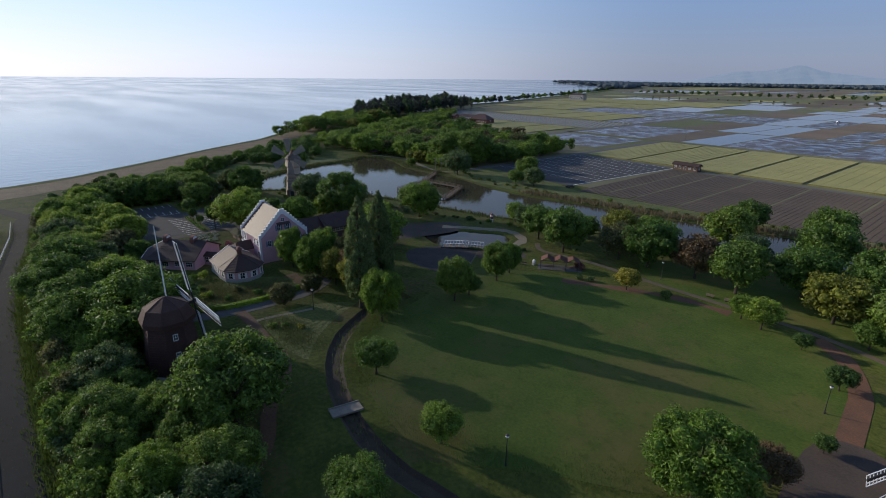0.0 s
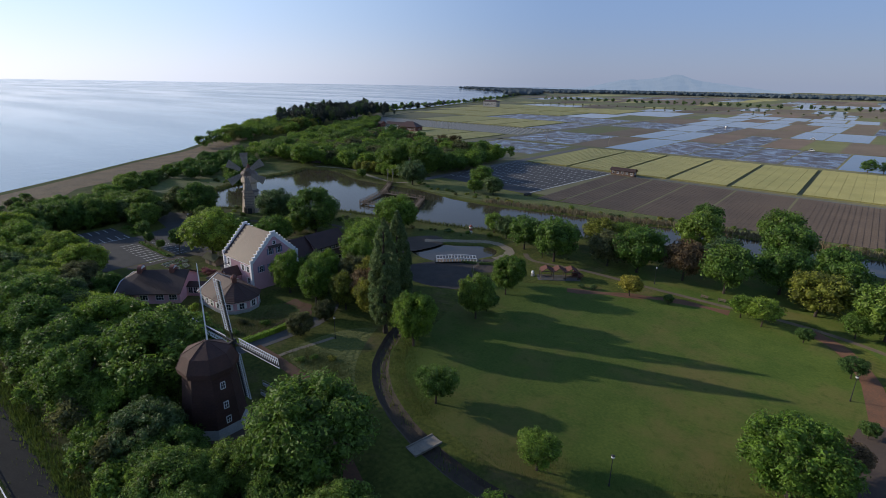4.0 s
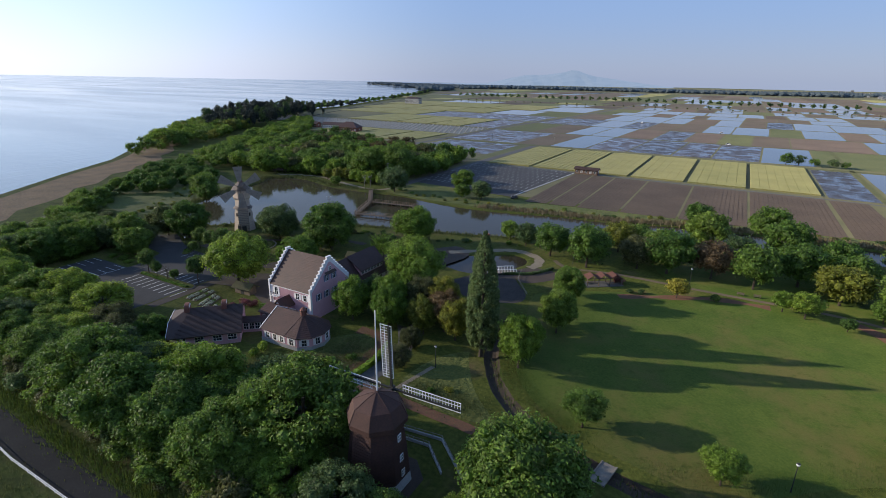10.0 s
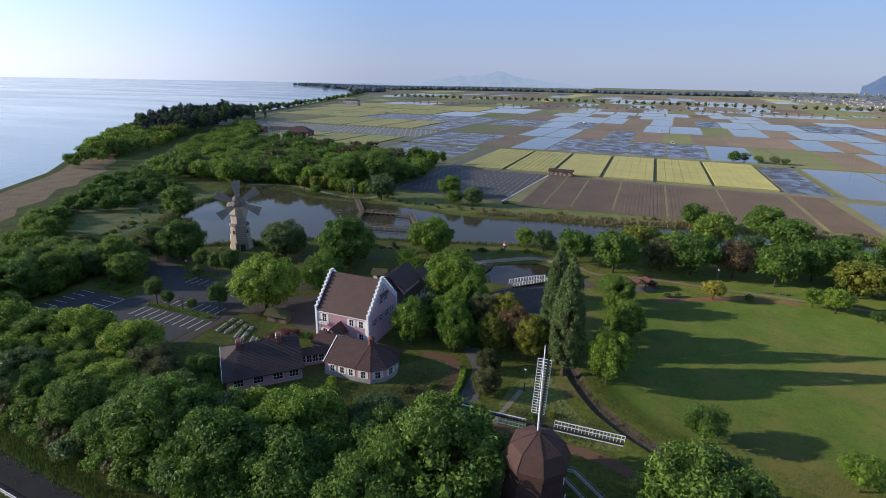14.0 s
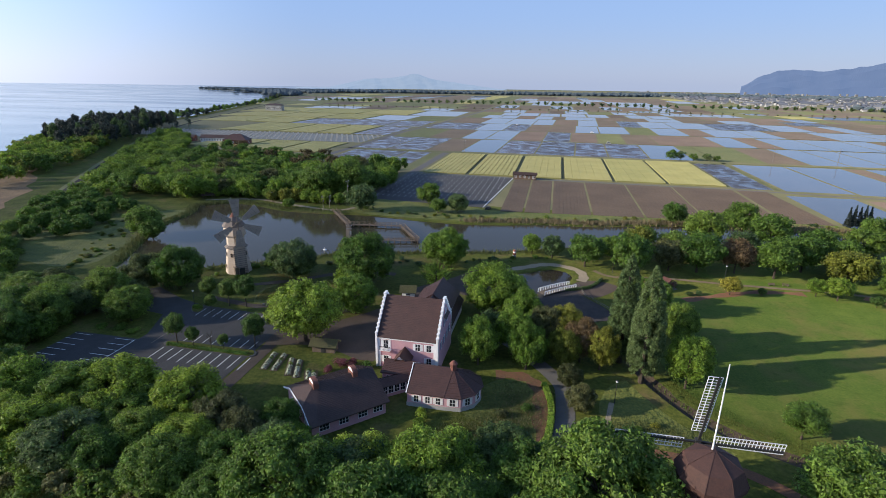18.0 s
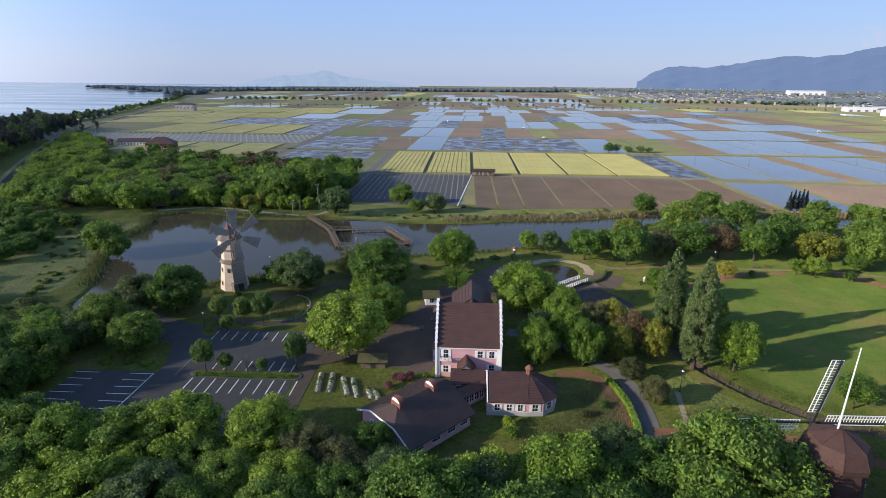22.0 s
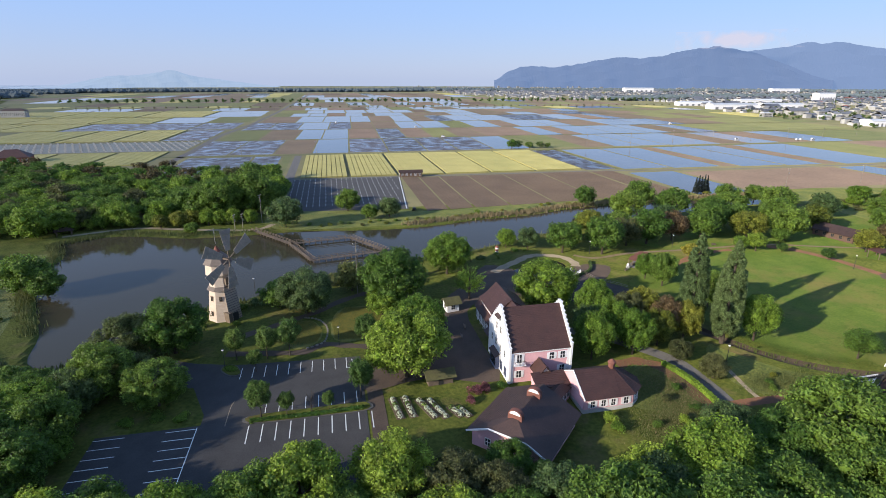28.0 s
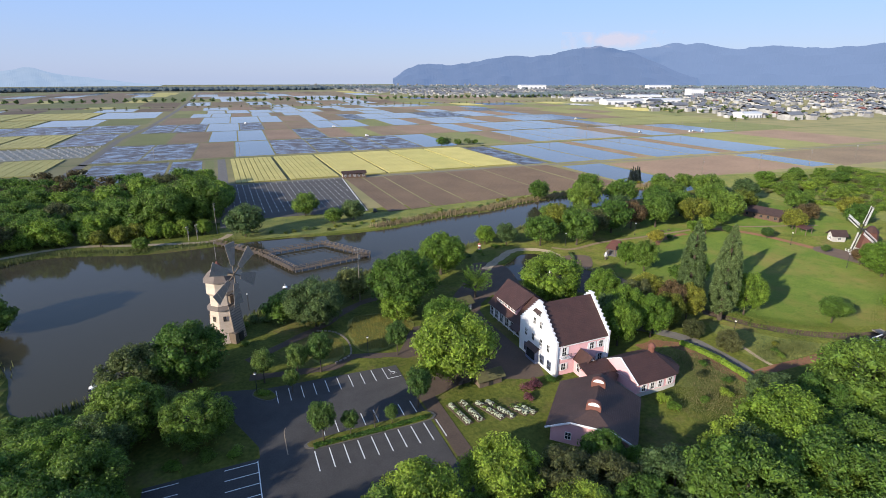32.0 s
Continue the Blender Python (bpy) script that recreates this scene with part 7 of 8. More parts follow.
for s in (-1.15, 1.15):
    part("kerb", B(-2.5, 2.5, s - 0.1, s + 0.1, 0.22, 0.34), M_WOODGREY, plank)

# pergola at the lawn's far edge
pergola = thing("pergola", pose(-80, 109.7, 0, 0, 0, 36.6), "long shelter of three red-brown gabled roofs on posts", "pergola")
M_PERG = mat("red_brown_boards", (0.13, 0.05, 0.035), (0.085, 0.036, 0.028), 0.7, 0.8)
for i in range(3):
    x = -3.4 + 3.4 * i
    for s in (-1, 1):
        part("roof", slab(bmesh.new(), ((x + s * 1.72, -1.9, 2.35), (x + s * 1.72, 1.9, 2.35), (x, 1.5, 3.3), (x, -1.5, 3.3)), 0.12), M_PERG, pergola, "red-brown roof slope")
for i in range(4):
    for s in (-1.5, 1.5):
        x = -5.05 + 3.36 * i
        part("post", B(x - 0.1, x + 0.1, s - 0.1, s + 0.1, 0, 2.4), M_WOOD, pergola)
for s in (-1.5, 1.5):
    part("beam", B(-5.2, 5.2, s - 0.09, s + 0.09, 2.25, 2.42), M_WOOD, pergola)
for s in (-3, 3):
    part("bench", B(s - 1.4, s + 1.4, 0.5, 1.0, 0.35, 0.45), M_WOOD, pergola)
part("floor", B(-5.8, 5.8, -2.2, 2.2, 0, 0.08), M_GREYPATH, pergola, "grey paved floor")
fig = thing("garden_figure", pose(-86.2, 106.3, 0), "small white garden sculpture on a plinth", "sculpture")
part("plinth", B(-0.4, 0.4, -0.4, 0.4, 0, 0.6), M_CONCRETE, fig)
bm = bmesh.new()
bmesh.ops.create_icosphere(bm, subdivisions=2, radius=0.5, matrix=Matrix.Translation((0, 0, 1.05)) @ Matrix.Diagonal((0.9, 0.7, 1.1, 1)))
part("body", bm, M_WHITE, fig)

# hedges
def hedge(line, w, h, label, kind="L"):
    rg = np.random.RandomState(len(line) * 7)
    V, F = [], []
    for p, q in zip(line, line[1:]):
        p, q = Vector(p), Vector(q)
        d = (q - p)
        n = int(d.length * 46)
        s = Vector((-d.y, d.x)).normalized()
        for i in range(n):
            t, e = rg.uniform(), rg.uniform(-1, 1)
            top = rg.uniform() < 0.5
            c = p + d * t + s * (e * w / 2 if top else (1 if e > 0 else -1) * w / 2)
            z = h + rg.normal() * 0.06 if top else rg.uniform(0.05, h)
            a = rg.normal(size=3)
            a /= np.linalg.norm(a)
            b = np.cross(a, rg.normal(size=3))
            b /= np.linalg.norm(b)
            k = len(V)
            r = rg.uniform(0.12, 0.24)
            o = np.array((c.x, c.y, z))
            V += [tuple(o - a * r), tuple(o - b * r * 0.6), tuple(o + a * r), tuple(o + b * r * 0.6)]
            F.append((k, k + 1, k + 2, k + 3))
        k = len(V)
        for e in (p, q):
            for sx, z in ((-0.9, 0), (-0.9, h * 0.95), (0.9, h * 0.95), (0.9, 0)):
                c = e + s * sx * w / 2
                V.append((c.x, c.y, z))
        F += [(k, k + 1, k + 5, k + 4), (k + 1, k + 2, k + 6, k + 5), (k + 2, k + 3, k + 7, k + 6)]
    return tagged(mesh_obj("hedge", V, F, LEAVES[kind]), label, "hedge")


hedge(smooth([(-113.6, 26.5), (-111.2, 31), (-110.4, 37), (-110.6, 43), (-112, 49)], 3), 1.1, 1.0, "clipped bright green hedge along the path")
hedge([(-197.5, 46.2), (-186, 46), (-177, 46.2)], 0.9, 0.6, "low hedge on the parking island", "A")
hedge(smooth([(-108, 101.5), (-100, 106), (-96, 114)], 3), 0.8, 0.7, "low hedge by the garden pond", "D")
bush(-133.3, 33.2, 1.5, "L", 1.2, "bright green clipped shrub beside the wing")
bush(-133.4, 30.6, 1.4, "L", 1.2, "bright green clipped shrub beside the wing")
bush(-126, 30, 1.2, "A")

M_PETAL = mat("white_petal", (0.5, 0.5, 0.42), (0.16, 0.22, 0.1), 3.0, 0.8)
# flower beds, shed and the little paddy garden
for cx, cy, n, turn in ((-171, 45, 7, 8), (-168.6, 45, 7, 8), (-165.4, 43.8, 7, 20), (-163.4, 43.4, 7, 20), (-160.2, 41.8, 4, 25), (-158.8, 41.4, 4, 25)):
    bed = thing("flower_bed", pose(cx, cy, 0, 0, 0, turn), "row of white flowering clumps in a bed", "flower bed", "flower rows")
    rg2 = np.random.RandomState(int(cx * -10))
    part("soil", B(-0.8, 0.8, -n * 0.5, n * 0.5, 0, 0.12), M_SOIL, bed)
    for i in range(n):
        V, F = [], []
        for j in range(46):
            d = rg2.normal(size=3)
            d /= np.linalg.norm(d)
            d[2] = abs(d[2])
            o = np.array((0, (i - n / 2 + 0.5) * 0.98, 0.12)) + d * 0.55
            u = np.cross(d, rg2.normal(size=3))
            u /= np.linalg.norm(u)
            v = np.cross(d, u)
            k = len(V)
            V += [tuple(o - u * 0.13), tuple(o - v * 0.13), tuple(o + u * 0.13), tuple(o + v * 0.13)]
            F.append((k, k + 1, k + 2, k + 3))
        mesh_obj("flower_clump", V, F, M_PETAL if (i * 7 + n) % 5 else LEAVES["A"], bed)

shed = thing("garden_shed", pose(-161.2, 52.4, 0, 0, 0, 4), "low wooden shed with a mossy thatched roof", "shed")
part("wall", B(-2.6, 2.6, -1.2, 1.2, 0, 2.0), M_WOOD, shed)
for s in (-1, 1):
    part("roof", slab(bmesh.new(), ((-3.2, s * 1.9, 1.7), (3.2, s * 1.9, 1.7), (3.2, 0, 3.0), (-3.2, 0, 3.0)), 0.28), M_THATCH, shed, "mossy thatch slope")
part("door", B(-0.5, 0.5, -1.26, -1.2, 0, 1.8), M_DARKMETAL, shed)

M_GARDEN = mat("garden_crop", (0.2, 0.17, 0.035), (0.09, 0.11, 0.025), 0.4, 0.9, 0.15, 3, 2.2)
PLOTS = [[(-194, 80), (-191, 86.5), (-187, 86), (-184.9, 80), (-186, 74.5), (-191, 72)], [(-182.6, 85), (-179, 93), (-167, 90.6), (-167, 80), (-175.8, 73.8), (-182, 75)]]
for poly in PLOTS:
    flat("crop_garden", smooth(poly, 3, True), 0.06, M_GARDEN, "yellow-green crop plot with planted rows", "garden")
bm = bmesh.new()
rg3 = random.Random(4)
for i in range(34):
    for j in range(70):
        x, y = -193 + j * 0.4 + (i % 2) * 0.2, 74.2 + i * 0.6
        if any(inside(x, y, poly) for poly in PLOTS):
            h_ = rg3.uniform(0.35, 0.75)
            for a in (0.0, 2.1, 4.2):
                p_ = [bm.verts.new(v) for v in ((x - 0.09, y, 0.05), (x + 0.09, y, 0.05), (x + 0.22 * math.cos(a + i), y + 0.22 * math.sin(a + i), h_))]
                bm.faces.new(p_)
me = bpy.data.meshes.new("crop_rows")
bm.to_mesh(me)
bm.free()
me.materials.append(M_GARDEN)
tagged(new("crop_rows", me), "rows of yellow-green crop plants", "crop", "", "stuff")
flat("garden_court", smooth([(-166.8, 81.5), (-161, 79), (-160.5, 75.5), (-171, 68.2), (-174.8, 69.3), (-172, 74)], 3, True), 0.062, M_PLAZA, "bare brown court beside the crop plots", "path")
ribbon("garden_path", smooth([(-173, 69.6), (-179, 71.5), (-184.6, 73.2), (-189, 70.5), (-197, 71.5), (-206, 73)], 4), 2.2, 0.058, M_PLAZA, "brown earth path along the crop plots", "path", wobble=0.2)
ribbon("garden_path", smooth([(-206, 80), (-195, 86.5), (-186.6, 91.8), (-179.4, 98.2), (-172, 102), (-160, 103)], 4), 2.4, 0.05, M_PLAZA, "brown earth path between the plots and the pond", "path", wobble=0.2)
edging = thing("stone_edging", pose(0, 0, 0), "low curved pale stone edging round the crop plot", "edging")
line = smooth([(-189.5, 88.6), (-186.2, 87), (-184.2, 83.5), (-183.6, 79), (-184.6, 74), (-188.5, 71.8)], 4)
me = part("stone", B(-0.33, 0.33, -0.2, 0.2, 0.02, 0.34), M_WOODGREY, edging, bevel=0.04).data
for k, (p, q) in enumerate(zip(line, line[1:])):
    d = Vector(q) - Vector(p)
    for m in range(max(1, int(d.length / 0.7))):
        o = edging.children[0] if not k and not m else new("stone", me)
        o.parent = edging
        c = Vector(p) + d * (m + 0.5) / max(1, int(d.length / 0.7))
        o.location, o.rotation_euler = (c.x, c.y, rg3.uniform(-0.05, 0.03)), (0, 0, math.atan2(d.y, d.x))


def lamp_post(x, y, h=4.6, arm=0.0):
    t = thing("park_lamp", pose(x, y, 0), "dark park lamp post with a white globe", "street lamp", "park lamps")
    part("pole", prism(bmesh.new(), ngon(8, 0.08), 0, h, ngon(8, 0.05)), M_DARKMETAL, t)
    part("base", prism(bmesh.new(), ngon(8, 0.16), 0, 0.4, ngon(8, 0.12)), M_DARKMETAL, t)
    bm = bmesh.new()
    bmesh.ops.create_uvsphere(bm, u_segments=12, v_segments=8, radius=0.26, matrix=Matrix.Translation((0, 0, h + 0.2)))
    part("globe", bm, M_WHITE, t, "white glass globe")
    part("cap", prism(bmesh.new(), ngon(8, 0.3), h + 0.36, h + 0.5, ngon(8, 0.08)), M_DARKMETAL, t)


for x, y in ((-37.6, 43.3), (-20, 66.5), (-205, 66), (-181, 72), (-98.5, 46), (-204, 108), (-168, 90), (-13.5, 90), (-250, 186), (-276, 122), (-58, 123), (-92, 122)):
    lamp_post(x, y)


def utility_pole(x, y, h, turn):
    t = thing("utility_pole", pose(x, y, 0, 0, 0, turn), "tall grey concrete utility pole with crossarms", "utility pole", "utility poles")
    part("pole", prism(bmesh.new(), ngon(8, 0.16), 0, h, ngon(8, 0.09)), M_WOODGREY, t)
    for z in (h - 0.5, h - 1.3):
        part("crossarm", B(-0.9, 0.9, -0.06, 0.06, z, z + 0.12), M_STEEL, t)
    for px in (-0.8, 0, 0.8):
        part("insulator", prism(bmesh.new(), ngon(6, 0.07, px, 0), h - 0.38, h - 0.15), M_WHITE, t)
    part("transformer", prism(bmesh.new(), ngon(8, 0.28, 0.4, 0.1), h - 3.2, h - 2.3), M_STEEL, t)


utility_pole(-175, 102.5, 15.5, 20)
utility_pole(-211, 189, 12.5, 60)
utility_pole(-221, 182, 6, 60)
utility_pole(-218, 183, 6, 60)
for i in range(10):
    utility_pole(60 + i * 48, 424 + i * 2.5, 12, 0)
for i in range(7):
    utility_pole(80 + i * 55, 213 + i * 1.0, 11, 0)
for i in range(5):
    utility_pole(-192 - i * 60, 412 + i * 3, 10, 0)

# small gate house, field shed and other buildings
def simple_house(name, m, w, d, h, rise, wall, roof, label, hip=False, trim=None):
    t = thing(name, m, label, "house")
    part("wall", B(-w / 2, w / 2, -d / 2, d / 2, 0, h), wall, t)
    o = 0.7
    if hip:
        r = max(0.2, w / 2 - d / 2)
        for q in (((-w / 2 - o, -d / 2 - o, h - 0.1), (w / 2 + o, -d / 2 - o, h - 0.1), (r, 0, h + rise), (-r, 0, h + rise)), ((w / 2 + o, d / 2 + o, h - 0.1), (-w / 2 - o, d / 2 + o, h - 0.1), (-r, 0, h + rise), (r, 0, h + rise)),
                  ((w / 2 + o, -d / 2 - o, h - 0.1), (w / 2 + o, d / 2 + o, h - 0.1), (r, 0, h + rise)), ((-w / 2 - o, d / 2 + o, h - 0.1), (-w / 2 - o, -d / 2 - o, h - 0.1), (-r, 0, h + rise))):
            part("roof", slab(bmesh.new(), q, 0.18), roof, t)
    else:
        for s in (-1, 1):
            a, b, c, e = (-w / 2 - o, s * (d / 2 + o), h - 0.3), (w / 2 + o, s * (d / 2 + o), h - 0.3), (w / 2 + o, 0, h + rise), (-w / 2 - o, 0, h + rise)
            roof_ribs(part("roof", slab(bmesh.new(), (a, b, c, e), 0.18), roof, t), a, b, c, e, 8)
        for x in (-w / 2, w / 2 - 0.15):
            bm = bmesh.new()
            lo = [bm.verts.new((x, y, z)) for y, z in ((-d / 2, h - 0.05), (d / 2, h - 0.05), (0, h + rise - 0.25))]
            hi = [bm.verts.new((x + 0.15, y, z)) for y, z in ((-d / 2, h - 0.05), (d / 2, h - 0.05), (0, h + rise - 0.25))]
            bm.faces.new(lo)
            bm.faces.new(hi[::-1])
            for i in range(3):
                bm.faces.new((lo[i], lo[(i + 1) % 3], hi[(i + 1) % 3], hi[i]))
            part("gable", bm, wall, t)
    n = max(1, int(w / 2.6))
    for i in range(n):
        window(t, facing("s", -w / 2 + w * (i + 0.5) / n, -d / 2 - 0.02, h * 0.3), 1.1, h * 0.42, 1, None, trim)
    window(t, facing("w", -w / 2 - 0.02, 0, h * 0.3), 1.0, h * 0.42, 1, None, trim)
    window(t, facing("e", w / 2 + 0.02, 0, h * 0.3), 1.0, h * 0.42, 1, None, trim)
    return t


M_TIMBER = mat("brown_timber_wall", (0.14, 0.085, 0.06), (0.095, 0.06, 0.043), 0.8, 0.85, stretch=(3, 3, 0.4))
simple_house("field_shed", pose(-131, 288.5, 0.02, 0, 0, -3), 14, 4, 3.2, 1.2, M_TIMBER, M_ROOFDARK, "low brown timber shed beside the car park")
simple_house("brick_hall", pose(-408, 400, 0, 0, 0, 12), 22, 14, 4.5, 5.2, M_BRICK, M_ROOF, "red-brown hall with a big dark hipped roof", True)
simple_house("rest_house", pose(-442, 416, 0, 0, 0, 12), 26, 10, 4.0, 2.4, M_WHITE, M_ROOFDARK, "low white and brown rest house")
simple_house("rest_house", pose(-470, 412, 0, 0, 0, 12), 14, 10, 4.0, 2.0, M_BRICK, M_ROOFDARK, "low red brick outbuilding by the hall")
simple_house("pump_house", pose(-661, 920, 0), 34, 12, 11, 3.0, M_CONCRETE, M_ROOFDARK, "grey concrete pump house by the fields", True)
simple_house("timber_lodge", pose(14.4, 121.2, 0, 0, 0, -78), 15, 6.5, 2.8, 2.2, M_TIMBER, M_ROOFDARK, "long brown timber lodge among the trees", False, M_WOOD)
simple_house("mill_cottage", pose(8.3, 87.0, 0, 0, 0, -30), 4.4, 3.8, 2.5, 1.8, M_CONCRETE, M_ROOFDARK, "small white cottage beside the red windmill")
simple_house("ticket_booth", pose(-151, 86, 0, 0, 0, 10), 3.4, 3.0, 2.6, 1.2, M_WHITE, M_THATCH, "small white booth with a thatched roof")
arbor = thing("pond_arbour", pose(-285, 184.5, 0, 0, 0, 20), "open timber arbour with a shingled roof by the pond", "arbour")
for x in (-2.4, 2.4):
    for y in (-1.8, 1.8):
        part("post", B(x - 0.12, x + 0.12, y - 0.12, y + 0.12, -0.6, 2.4), M_WOOD, arbor)
for q in (((-3.4, -2.6, 2.3), (3.4, -2.6, 2.3), (0.8, 0, 4.0), (-0.8, 0, 4.0)), ((3.4, 2.6, 2.3), (-3.4, 2.6, 2.3), (-0.8, 0, 4.0), (0.8, 0, 4.0)), ((3.4, -2.6, 2.3), (3.4, 2.6, 2.3), (0.8, 0, 4.0)), ((-3.4, 2.6, 2.3), (-3.4, -2.6, 2.3), (-0.8, 0, 4.0))):
    part("roof", slab(bmesh.new(), q, 0.14), M_ROOFDARK, arbor)
red_roof = thing("red_arbour", pose(6, 98, 0, 0, 0, 10), "open arbour with a flat red-brown roof", "arbour")
part("roof", slab(bmesh.new(), ((-3, -2.2, 2.6), (3, -2.2, 2.6), (3, 2.2, 3.0), (-3, 2.2, 3.0)), 0.15), M_PERG, red_roof)
for x in (-2.6, 2.6):
    for y in (-1.8, 1.8):
        part("post", B(x - 0.1, x + 0.1, y - 0.1, y + 0.1, 0, 2.7), M_WOOD, red_roof)

# small red windmill beyond the lawn
red = thing("red_windmill", pose(2.2, 73.3, 0, 0, 0, 60), "small red-brown windmill with white sails and pale base", "windmill")
part("base", prism(bmesh.new(), ngon(8, 3.4, turn=T8), 0, 1.8, ngon(8, 3.2, turn=T8)), M_CONCRETE, red)
part("body", prism(bmesh.new(), ngon(8, 3.2, turn=T8), 1.8, 8.0, ngon(8, 2.2, turn=T8)), M_PERG, red, "red-brown tapered body")
part("cap", prism(bmesh.new(), ngon(8, 2.5, turn=T8), 8.0, 10.0, ngon(8, 0.8, turn=T8)), M_MILLDARK, red)
hub2 = Matrix.Translation((0, 3.2, 8.8)) @ Matrix.Rotation(radians(180), 4, "Z")
part("windshaft", beam(bmesh.new(), (0, 1.5, 8.8), (0, 3.5, 8.8), 0.4, 0.4), M_DARKMETAL, red)
for k in range(4):
    lattice_sail(red, hub2 @ Matrix.Rotation(radians(90 * k + 15), 4, "Y"), 8.8, 0.6, 1.0)
railing("white_fence", [(x + 0.7, y + 1.8) for x, y in ((-3.2, 75.5), (-4.5, 71), (-2.5, 66.8), (2, 66), (5.5, 68))], 1.1, 1.0, M_WHITE, "white railing round the red windmill")

# letter box, sculptures, benches, sheds and vehicles
post = thing("red_post", pose(-124.5, 128.5, 0), "small red and white pillar by the water", "pillar")
part("pillar", prism(bmesh.new(), ngon(10, 0.55), 0, 2.6), M_WHITE, post)
part("band", prism(bmesh.new(), ngon(10, 0.6), 1.2, 2.0), M_REDTILE, post)
part("cap", prism(bmesh.new(), ngon(10, 0.75), 2.6, 3.2, ngon(10, 0.2)), M_REDTILE, post)


def bench(x, y, turn):
    t = thing("park_bench", pose(x, y, 0, 0, 0, turn), "plain timber park bench", "bench", "park benches")
    part("seat", B(-0.9, 0.9, -0.22, 0.22, 0.4, 0.46), M_WOOD, t)
    part("backrest", B(-0.9, 0.9, 0.2, 0.26, 0.55, 0.85), M_WOOD, t)
    for px in (-0.7, 0.7):
        part("leg", B(px - 0.05, px + 0.05, -0.2, 0.24, 0, 0.4), M_WOOD, t)


for x, y, a in ((-45, 121.5, 0), (-41, 122, 0), (-30, 122.5, 10), (-150, 75, 80), (-152, 70, 80), (-88, 104, 30)):
    bench(x, y, a)


def vehicle(x, y, turn, paint, words, kind):
    """A small farm van or car."""
    t = thing(kind, pose(x, y, 0.04, 0, 0, turn), words, "vehicle")
    hgt = 1.9 if kind == "van" else 1.45
    body = bmesh.new()
    bx(body, -2.1, 2.1, -0.85, 0.85, 0.35, 0.95)
    part("body", body, paint, t, bevel=0.08)
    cab = prism(bmesh.new(), [(-1.5, -0.8), (1.3, -0.8), (1.3, 0.8), (-1.5, 0.8)], 0.95, hgt, [(-1.3, -0.68), (0.7, -0.68), (0.7, 0.68), (-1.3, 0.68)])
    part("cabin", cab, paint, t)
    part("side_windows", prism(bmesh.new(), [(-1.35, -0.79), (1.0, -0.79), (1.0, 0.79), (-1.35, 0.79)], 1.05, hgt - 0.15, [(-1.22, -0.73), (0.75, -0.73), (0.75, 0.73), (-1.22, 0.73)]), M_GLASS, t)
    for px in (-1.3, 1.3):
        for py in (-0.8, 0.8):
            bm = bmesh.new()
            bmesh.ops.create_cone(bm, cap_ends=True, segments=12, radius1=0.32, radius2=0.32, depth=0.22, matrix=Matrix.Translation((px, py, 0.3)) @ Matrix.Rotation(math.pi / 2, 4, "X"))
            part("wheel", bm, M_DARKMETAL, t)


vehicle(-143, 199, 80, M_DARKMETAL, "dark parked car beside the canal bank", "car")
for x, y, a in ((240, 440, 0), (300, 424, 10), (306, 425, 10), (322, 426, 0), (-170, 732, 60), (-70, 640, 0), (300, 640, 0), (-60, 520, 0)):
    vehicle(x, y, a, M_WHITE, "white farm van on a field track", "van")

# floating fountain heads and swan boats on the pond
for x, y in ((-235.5, 82.5), (-193, 122), (-176, 117)):
    t = thing("pond_float", pose(x, y, -0.5), "small white float on the pond", "float")
    bm = bmesh.new()
    bmesh.ops.create_icosphere(bm, subdivisions=2, radius=0.75, matrix=Matrix.Diagonal((1, 1, 0.7, 1)))
    part("hull", bm, M_WHITE, t)
    part("nozzle", prism(bmesh.new(), ngon(8, 0.18), 0.3, 1.1), M_STEEL, t)
    for i in range(3):
        a = i * 2.1
        part("outrigger", beam(bmesh.new(), (0, 0, 0.1), (math.cos(a) * 1.5, math.sin(a) * 1.5, 0.1), 0.14), M_DARKMETAL, t)

# shrubs
random.seed(3)
for x, y, r, k in [(-222, 83, 1.6, "D"), (-219, 92, 1.4, "D"), (-203, 100, 2.0, "D"), (-206, 88, 1.3, "A"), (-200, 104, 1.6, "L"), (-214, 88.5, 1.2, "A"), (-155, 46.5, 1.8, "R"), (-152.5, 47.5, 1.5, "R"), (-156.5, 44, 1.3, "R"), (-149, 47.5, 1.4, "A"),
                   (-76, 113.5, 2.0, "R"), (-72, 107, 1.3, "D"), (-69, 108, 1.3, "D"), (-116, 33, 1.2, "A"), (-119, 37, 1.4, "B"), (-115, 40, 1.3, "A"), (-120, 30, 1.5, "L"), (-95, 38, 1.0, "A"), (-92, 40, 1.0, "Y"), (-96, 35.5, 1.1, "A")]:
    bush(x, y, r, k)
for i in range(60):
    x = -200 + i * 4.3 + random.uniform(-1.5, 1.5)
    y = float(np.interp(x, [-200, -166, -141, -115, -94, -70, -43, 0, 60], [179, 175.5, 176.5, 183.5, 186, 194, 198, 200, 201])) + random.uniform(0, 6)
    bush(x, y, random.uniform(0.8, 2.0), random.choice("AADBY"), 0.8, "wild shrub on the canal bank")
for i in range(40):
    t_ = random.random()
    x, y = -215 + 100 * t_ + random.uniform(-2, 2), 104 + 32 * t_ - 4 - random.uniform(0, 6)
    bush(x, y, random.uniform(0.7, 1.8), random.choice("AADB"), 0.8, "wild shrub on the pond's edge")
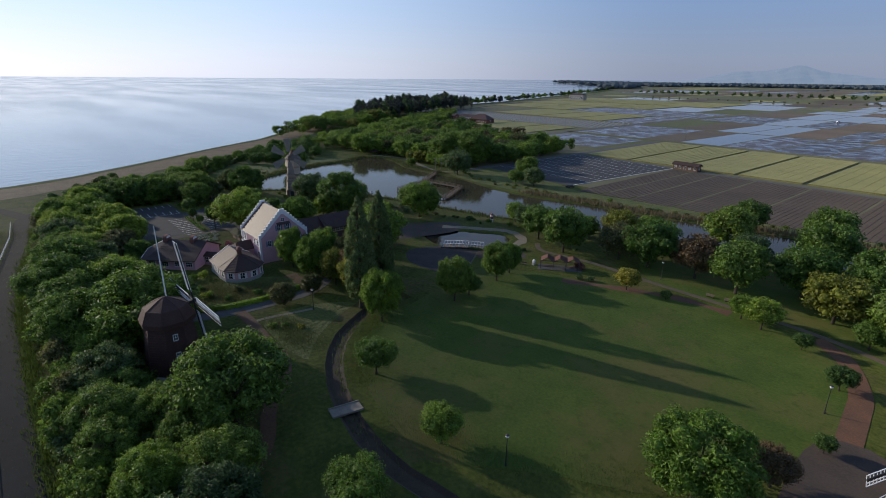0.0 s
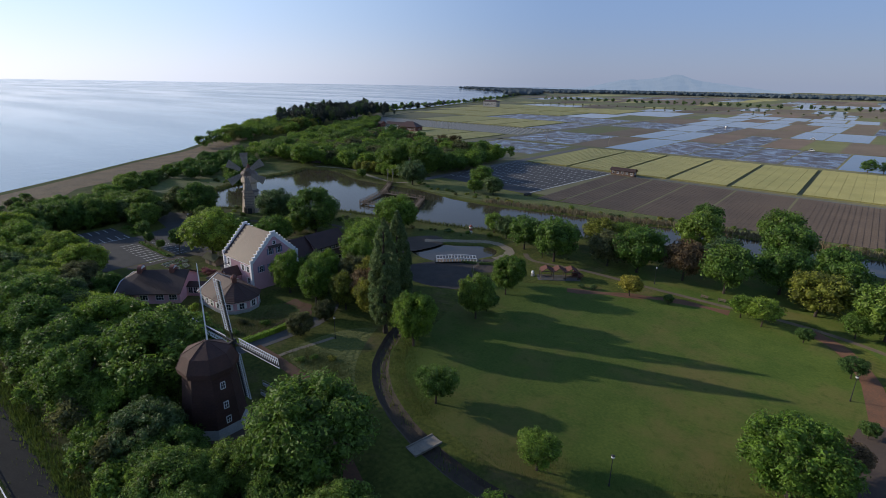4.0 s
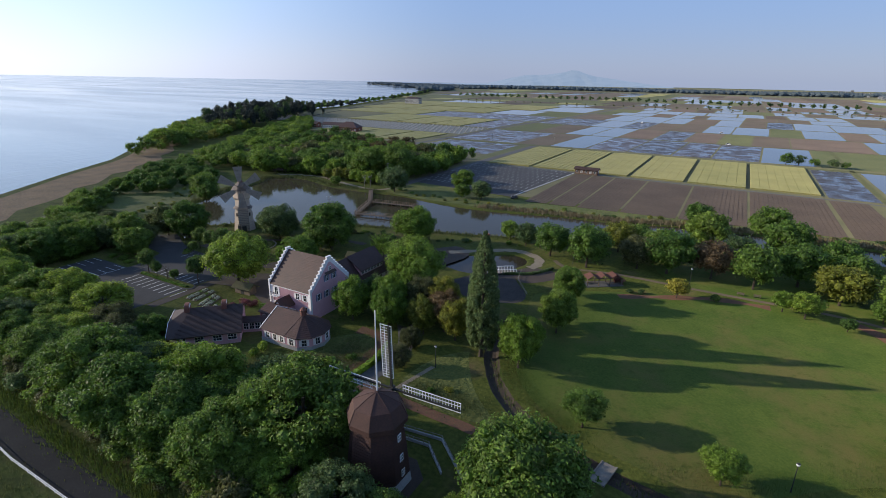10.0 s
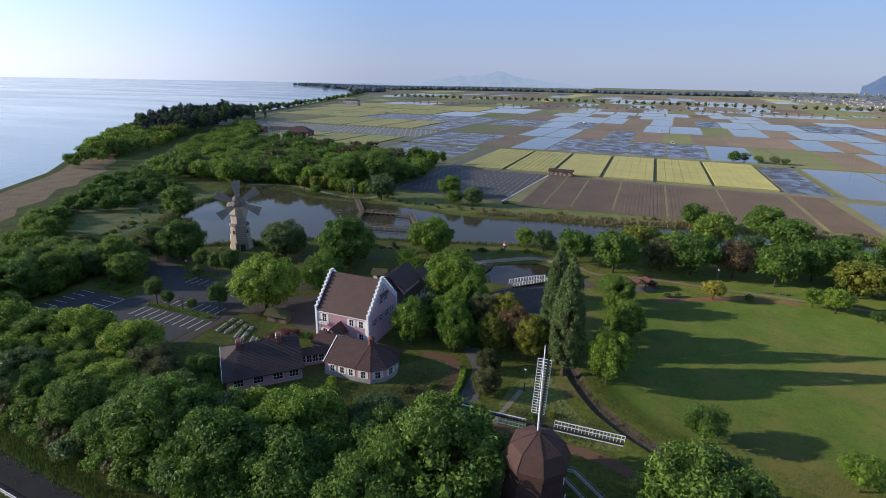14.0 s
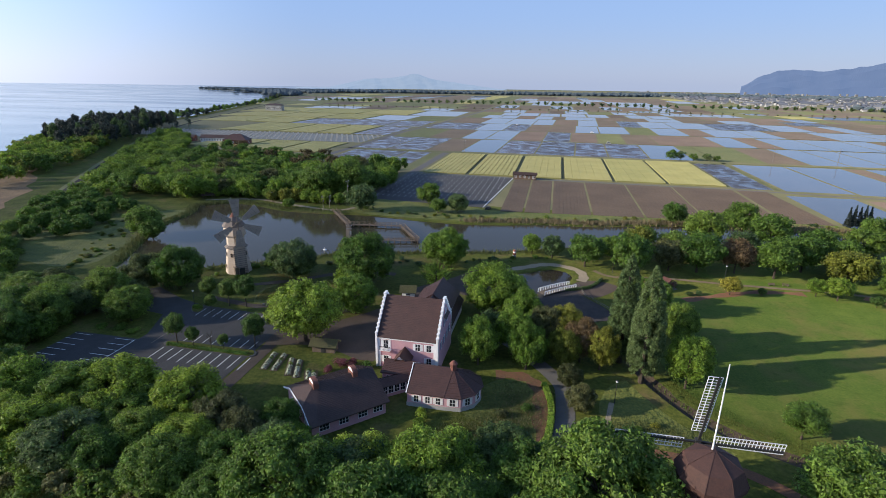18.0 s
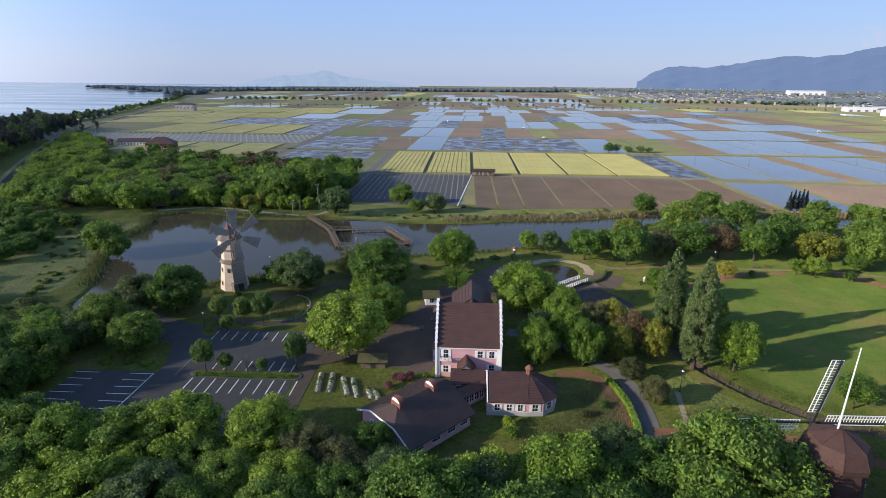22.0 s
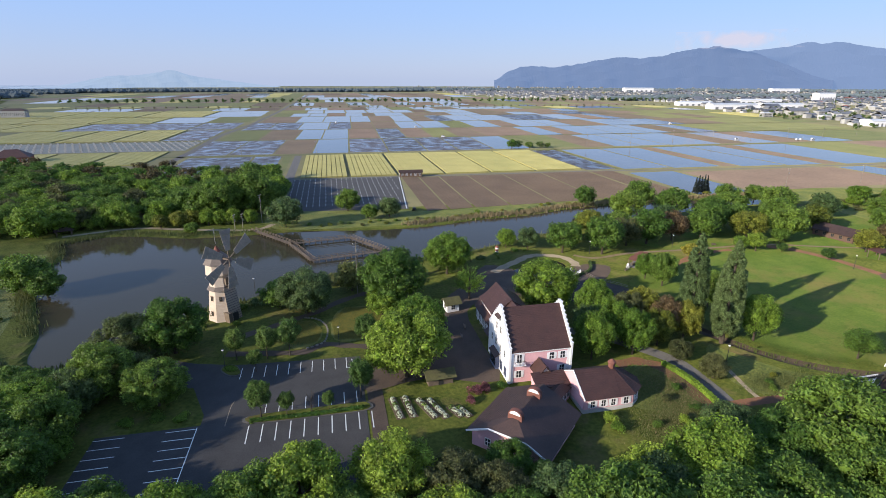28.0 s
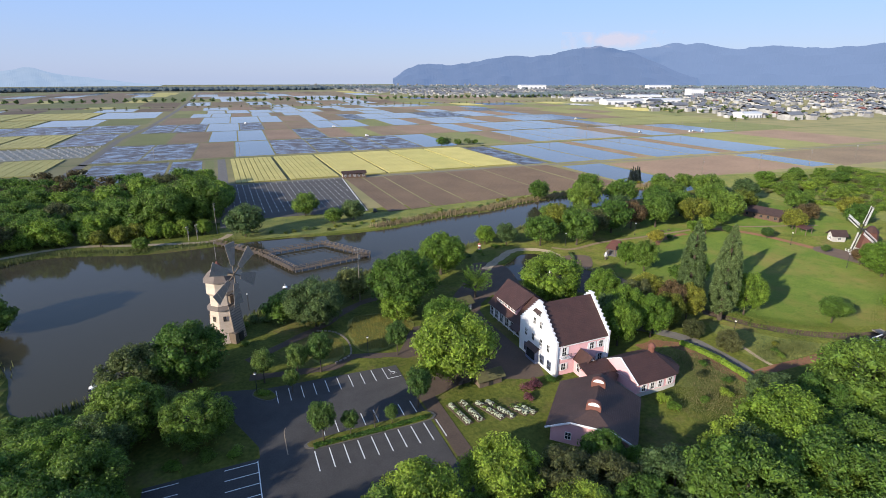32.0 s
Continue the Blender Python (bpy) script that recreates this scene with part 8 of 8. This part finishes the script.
for i in range(50):
    x = random.uniform(-300, -262)
    y = float(np.interp(x, [-300, -262], [150, 90])) + random.uniform(-12, 8)
    bush(x, y, random.uniform(0.6, 1.6), random.choice("AABY"), 0.7, "low shrub in the rough meadow")


# reeds at the water's edge
def reeds(name, line, width, n, h, material, seed, label):
    rg = np.random.RandomState(seed)
    pts = np.array(line)
    seg = np.hypot(*np.diff(pts, axis=0).T)
    cum = np.concatenate([[0], np.cumsum(seg)])
    s = rg.uniform(0, cum[-1], n)
    x = np.interp(s, cum, pts[:, 0]) + rg.normal(size=n) * width / 2
    y = np.interp(s, cum, pts[:, 1]) + rg.normal(size=n) * width / 2
    a = rg.uniform(0, 6.28, n)
    hh = h * rg.uniform(0.5, 1.2, n)
    w = hh * rg.uniform(0.12, 0.25, n)
    V = np.stack([np.stack([x - np.cos(a) * w, y - np.sin(a) * w, np.full(n, -0.6)], 1), np.stack([x + np.cos(a) * w, y + np.sin(a) * w, np.full(n, -0.6)], 1), np.stack([x + rg.normal(size=n) * 0.25 * h, y + rg.normal(size=n) * 0.25 * h, hh], 1)], 1).reshape(-1, 3)
    return tagged(mesh_obj(name, V.tolist(), np.arange(3 * n).reshape(n, 3).tolist(), material), label, "reeds", "", "stuff")


M_REEDGREEN = mat("green_reed", (0.15, 0.16, 0.05), (0.09, 0.11, 0.035), 0.4, 0.9, translucent=0.2)
M_LAWNTALL = mat("long_grass", (0.13, 0.165, 0.03), (0.06, 0.1, 0.016), 0.3, 0.9, translucent=0.25)
M_REEDDRY = mat("pale_reed", (0.3, 0.24, 0.13), (0.2, 0.15, 0.08), 0.3, 0.9, translucent=0.2)
reeds("bank_reeds", [(-150, 174), (-115, 181.5), (-94, 183.5), (-70, 191.5), (-43, 195.5), (0, 197), (60, 199)], 3.0, 5000, 1.7, M_REEDDRY, 1, "dry pale reeds on the canal bank")
reeds("bank_reeds", [(-245, 72), (-232, 77), (-216, 98), (-205, 102.5), (-184, 118), (-157, 126), (-130, 133), (-108, 143), (-74, 158)], 2.2, 3500, 1.1, M_REEDGREEN, 2, "green reeds on the pond's edge")
reeds("bank_reeds", [(-206, 176), (-236, 175), (-254, 181), (-269, 183), (-284, 172), (-276, 158), (-275, 138), (-264, 110), (-254, 92)], 2.5, 3000, 1.2, M_REEDGREEN, 3, "green reeds on the pond's far edge")
reeds("meadow_grass", [(-127, 29), (-119, 32), (-115.5, 38), (-117, 46)], 5.0, 5000, 0.4, M_REEDDRY, 14, "dry seeding grass beside the house")
reeds("meadow_grass", [(-127, 29), (-120, 31), (-116, 38), (-118, 46)], 7.0, 24000, 0.4, M_REEDGREEN, 4, "tall uncut grass beside the house")
reeds("meadow_grass", [(-99, 38), (-91, 37.5), (-85, 37)], 4.0, 4500, 0.5, M_REEDGREEN, 5, "tall uncut meadow grass")
reeds("lawn_edge_grass", [(-58, 36), (-48, 39), (-38, 44), (-28, 51), (-20, 58)], 5.0, 9000, 0.35, M_LAWNTALL, 6, "longer green grass on the lawn's lower bank")
reeds("road_verge", [(-215, 3.5), (-190, 2), (-171, -1.6), (-140, -3.6), (-100, -3.6), (-60, -3.2)], 2.0, 12000, 0.75, M_LAWNTALL, 8, "tall verge grass beside the farm road")
reeds("ditch_grass", [(-86, 57), (-83.5, 51), (-79, 46), (-73, 42), (-66, 39)], 3.5, 6000, 0.4, M_LAWNTALL, 12, "longer bright grass beside the ditch")
reeds("road_verge", [(-215, -4), (-171, -10.5), (-140, -13), (-100, -13), (-60, -12.5)], 4.5, 9000, 0.5, M_REEDGREEN, 9, "rough dry grass outside the guard rail")
bush(-219, 50, 1.8, "L", 0.6, "low clipped hedge shrub on the island")
bush(-210, 49.6, 1.7, "L", 0.6, "low clipped hedge shrub on the island")
bush(-214, 50.5, 1.9, "A", 0.7, "low clipped hedge shrub on the island")
bush(-203.6, 65.4, 1.5, "L", 0.7, "low shrub on the rounded island")
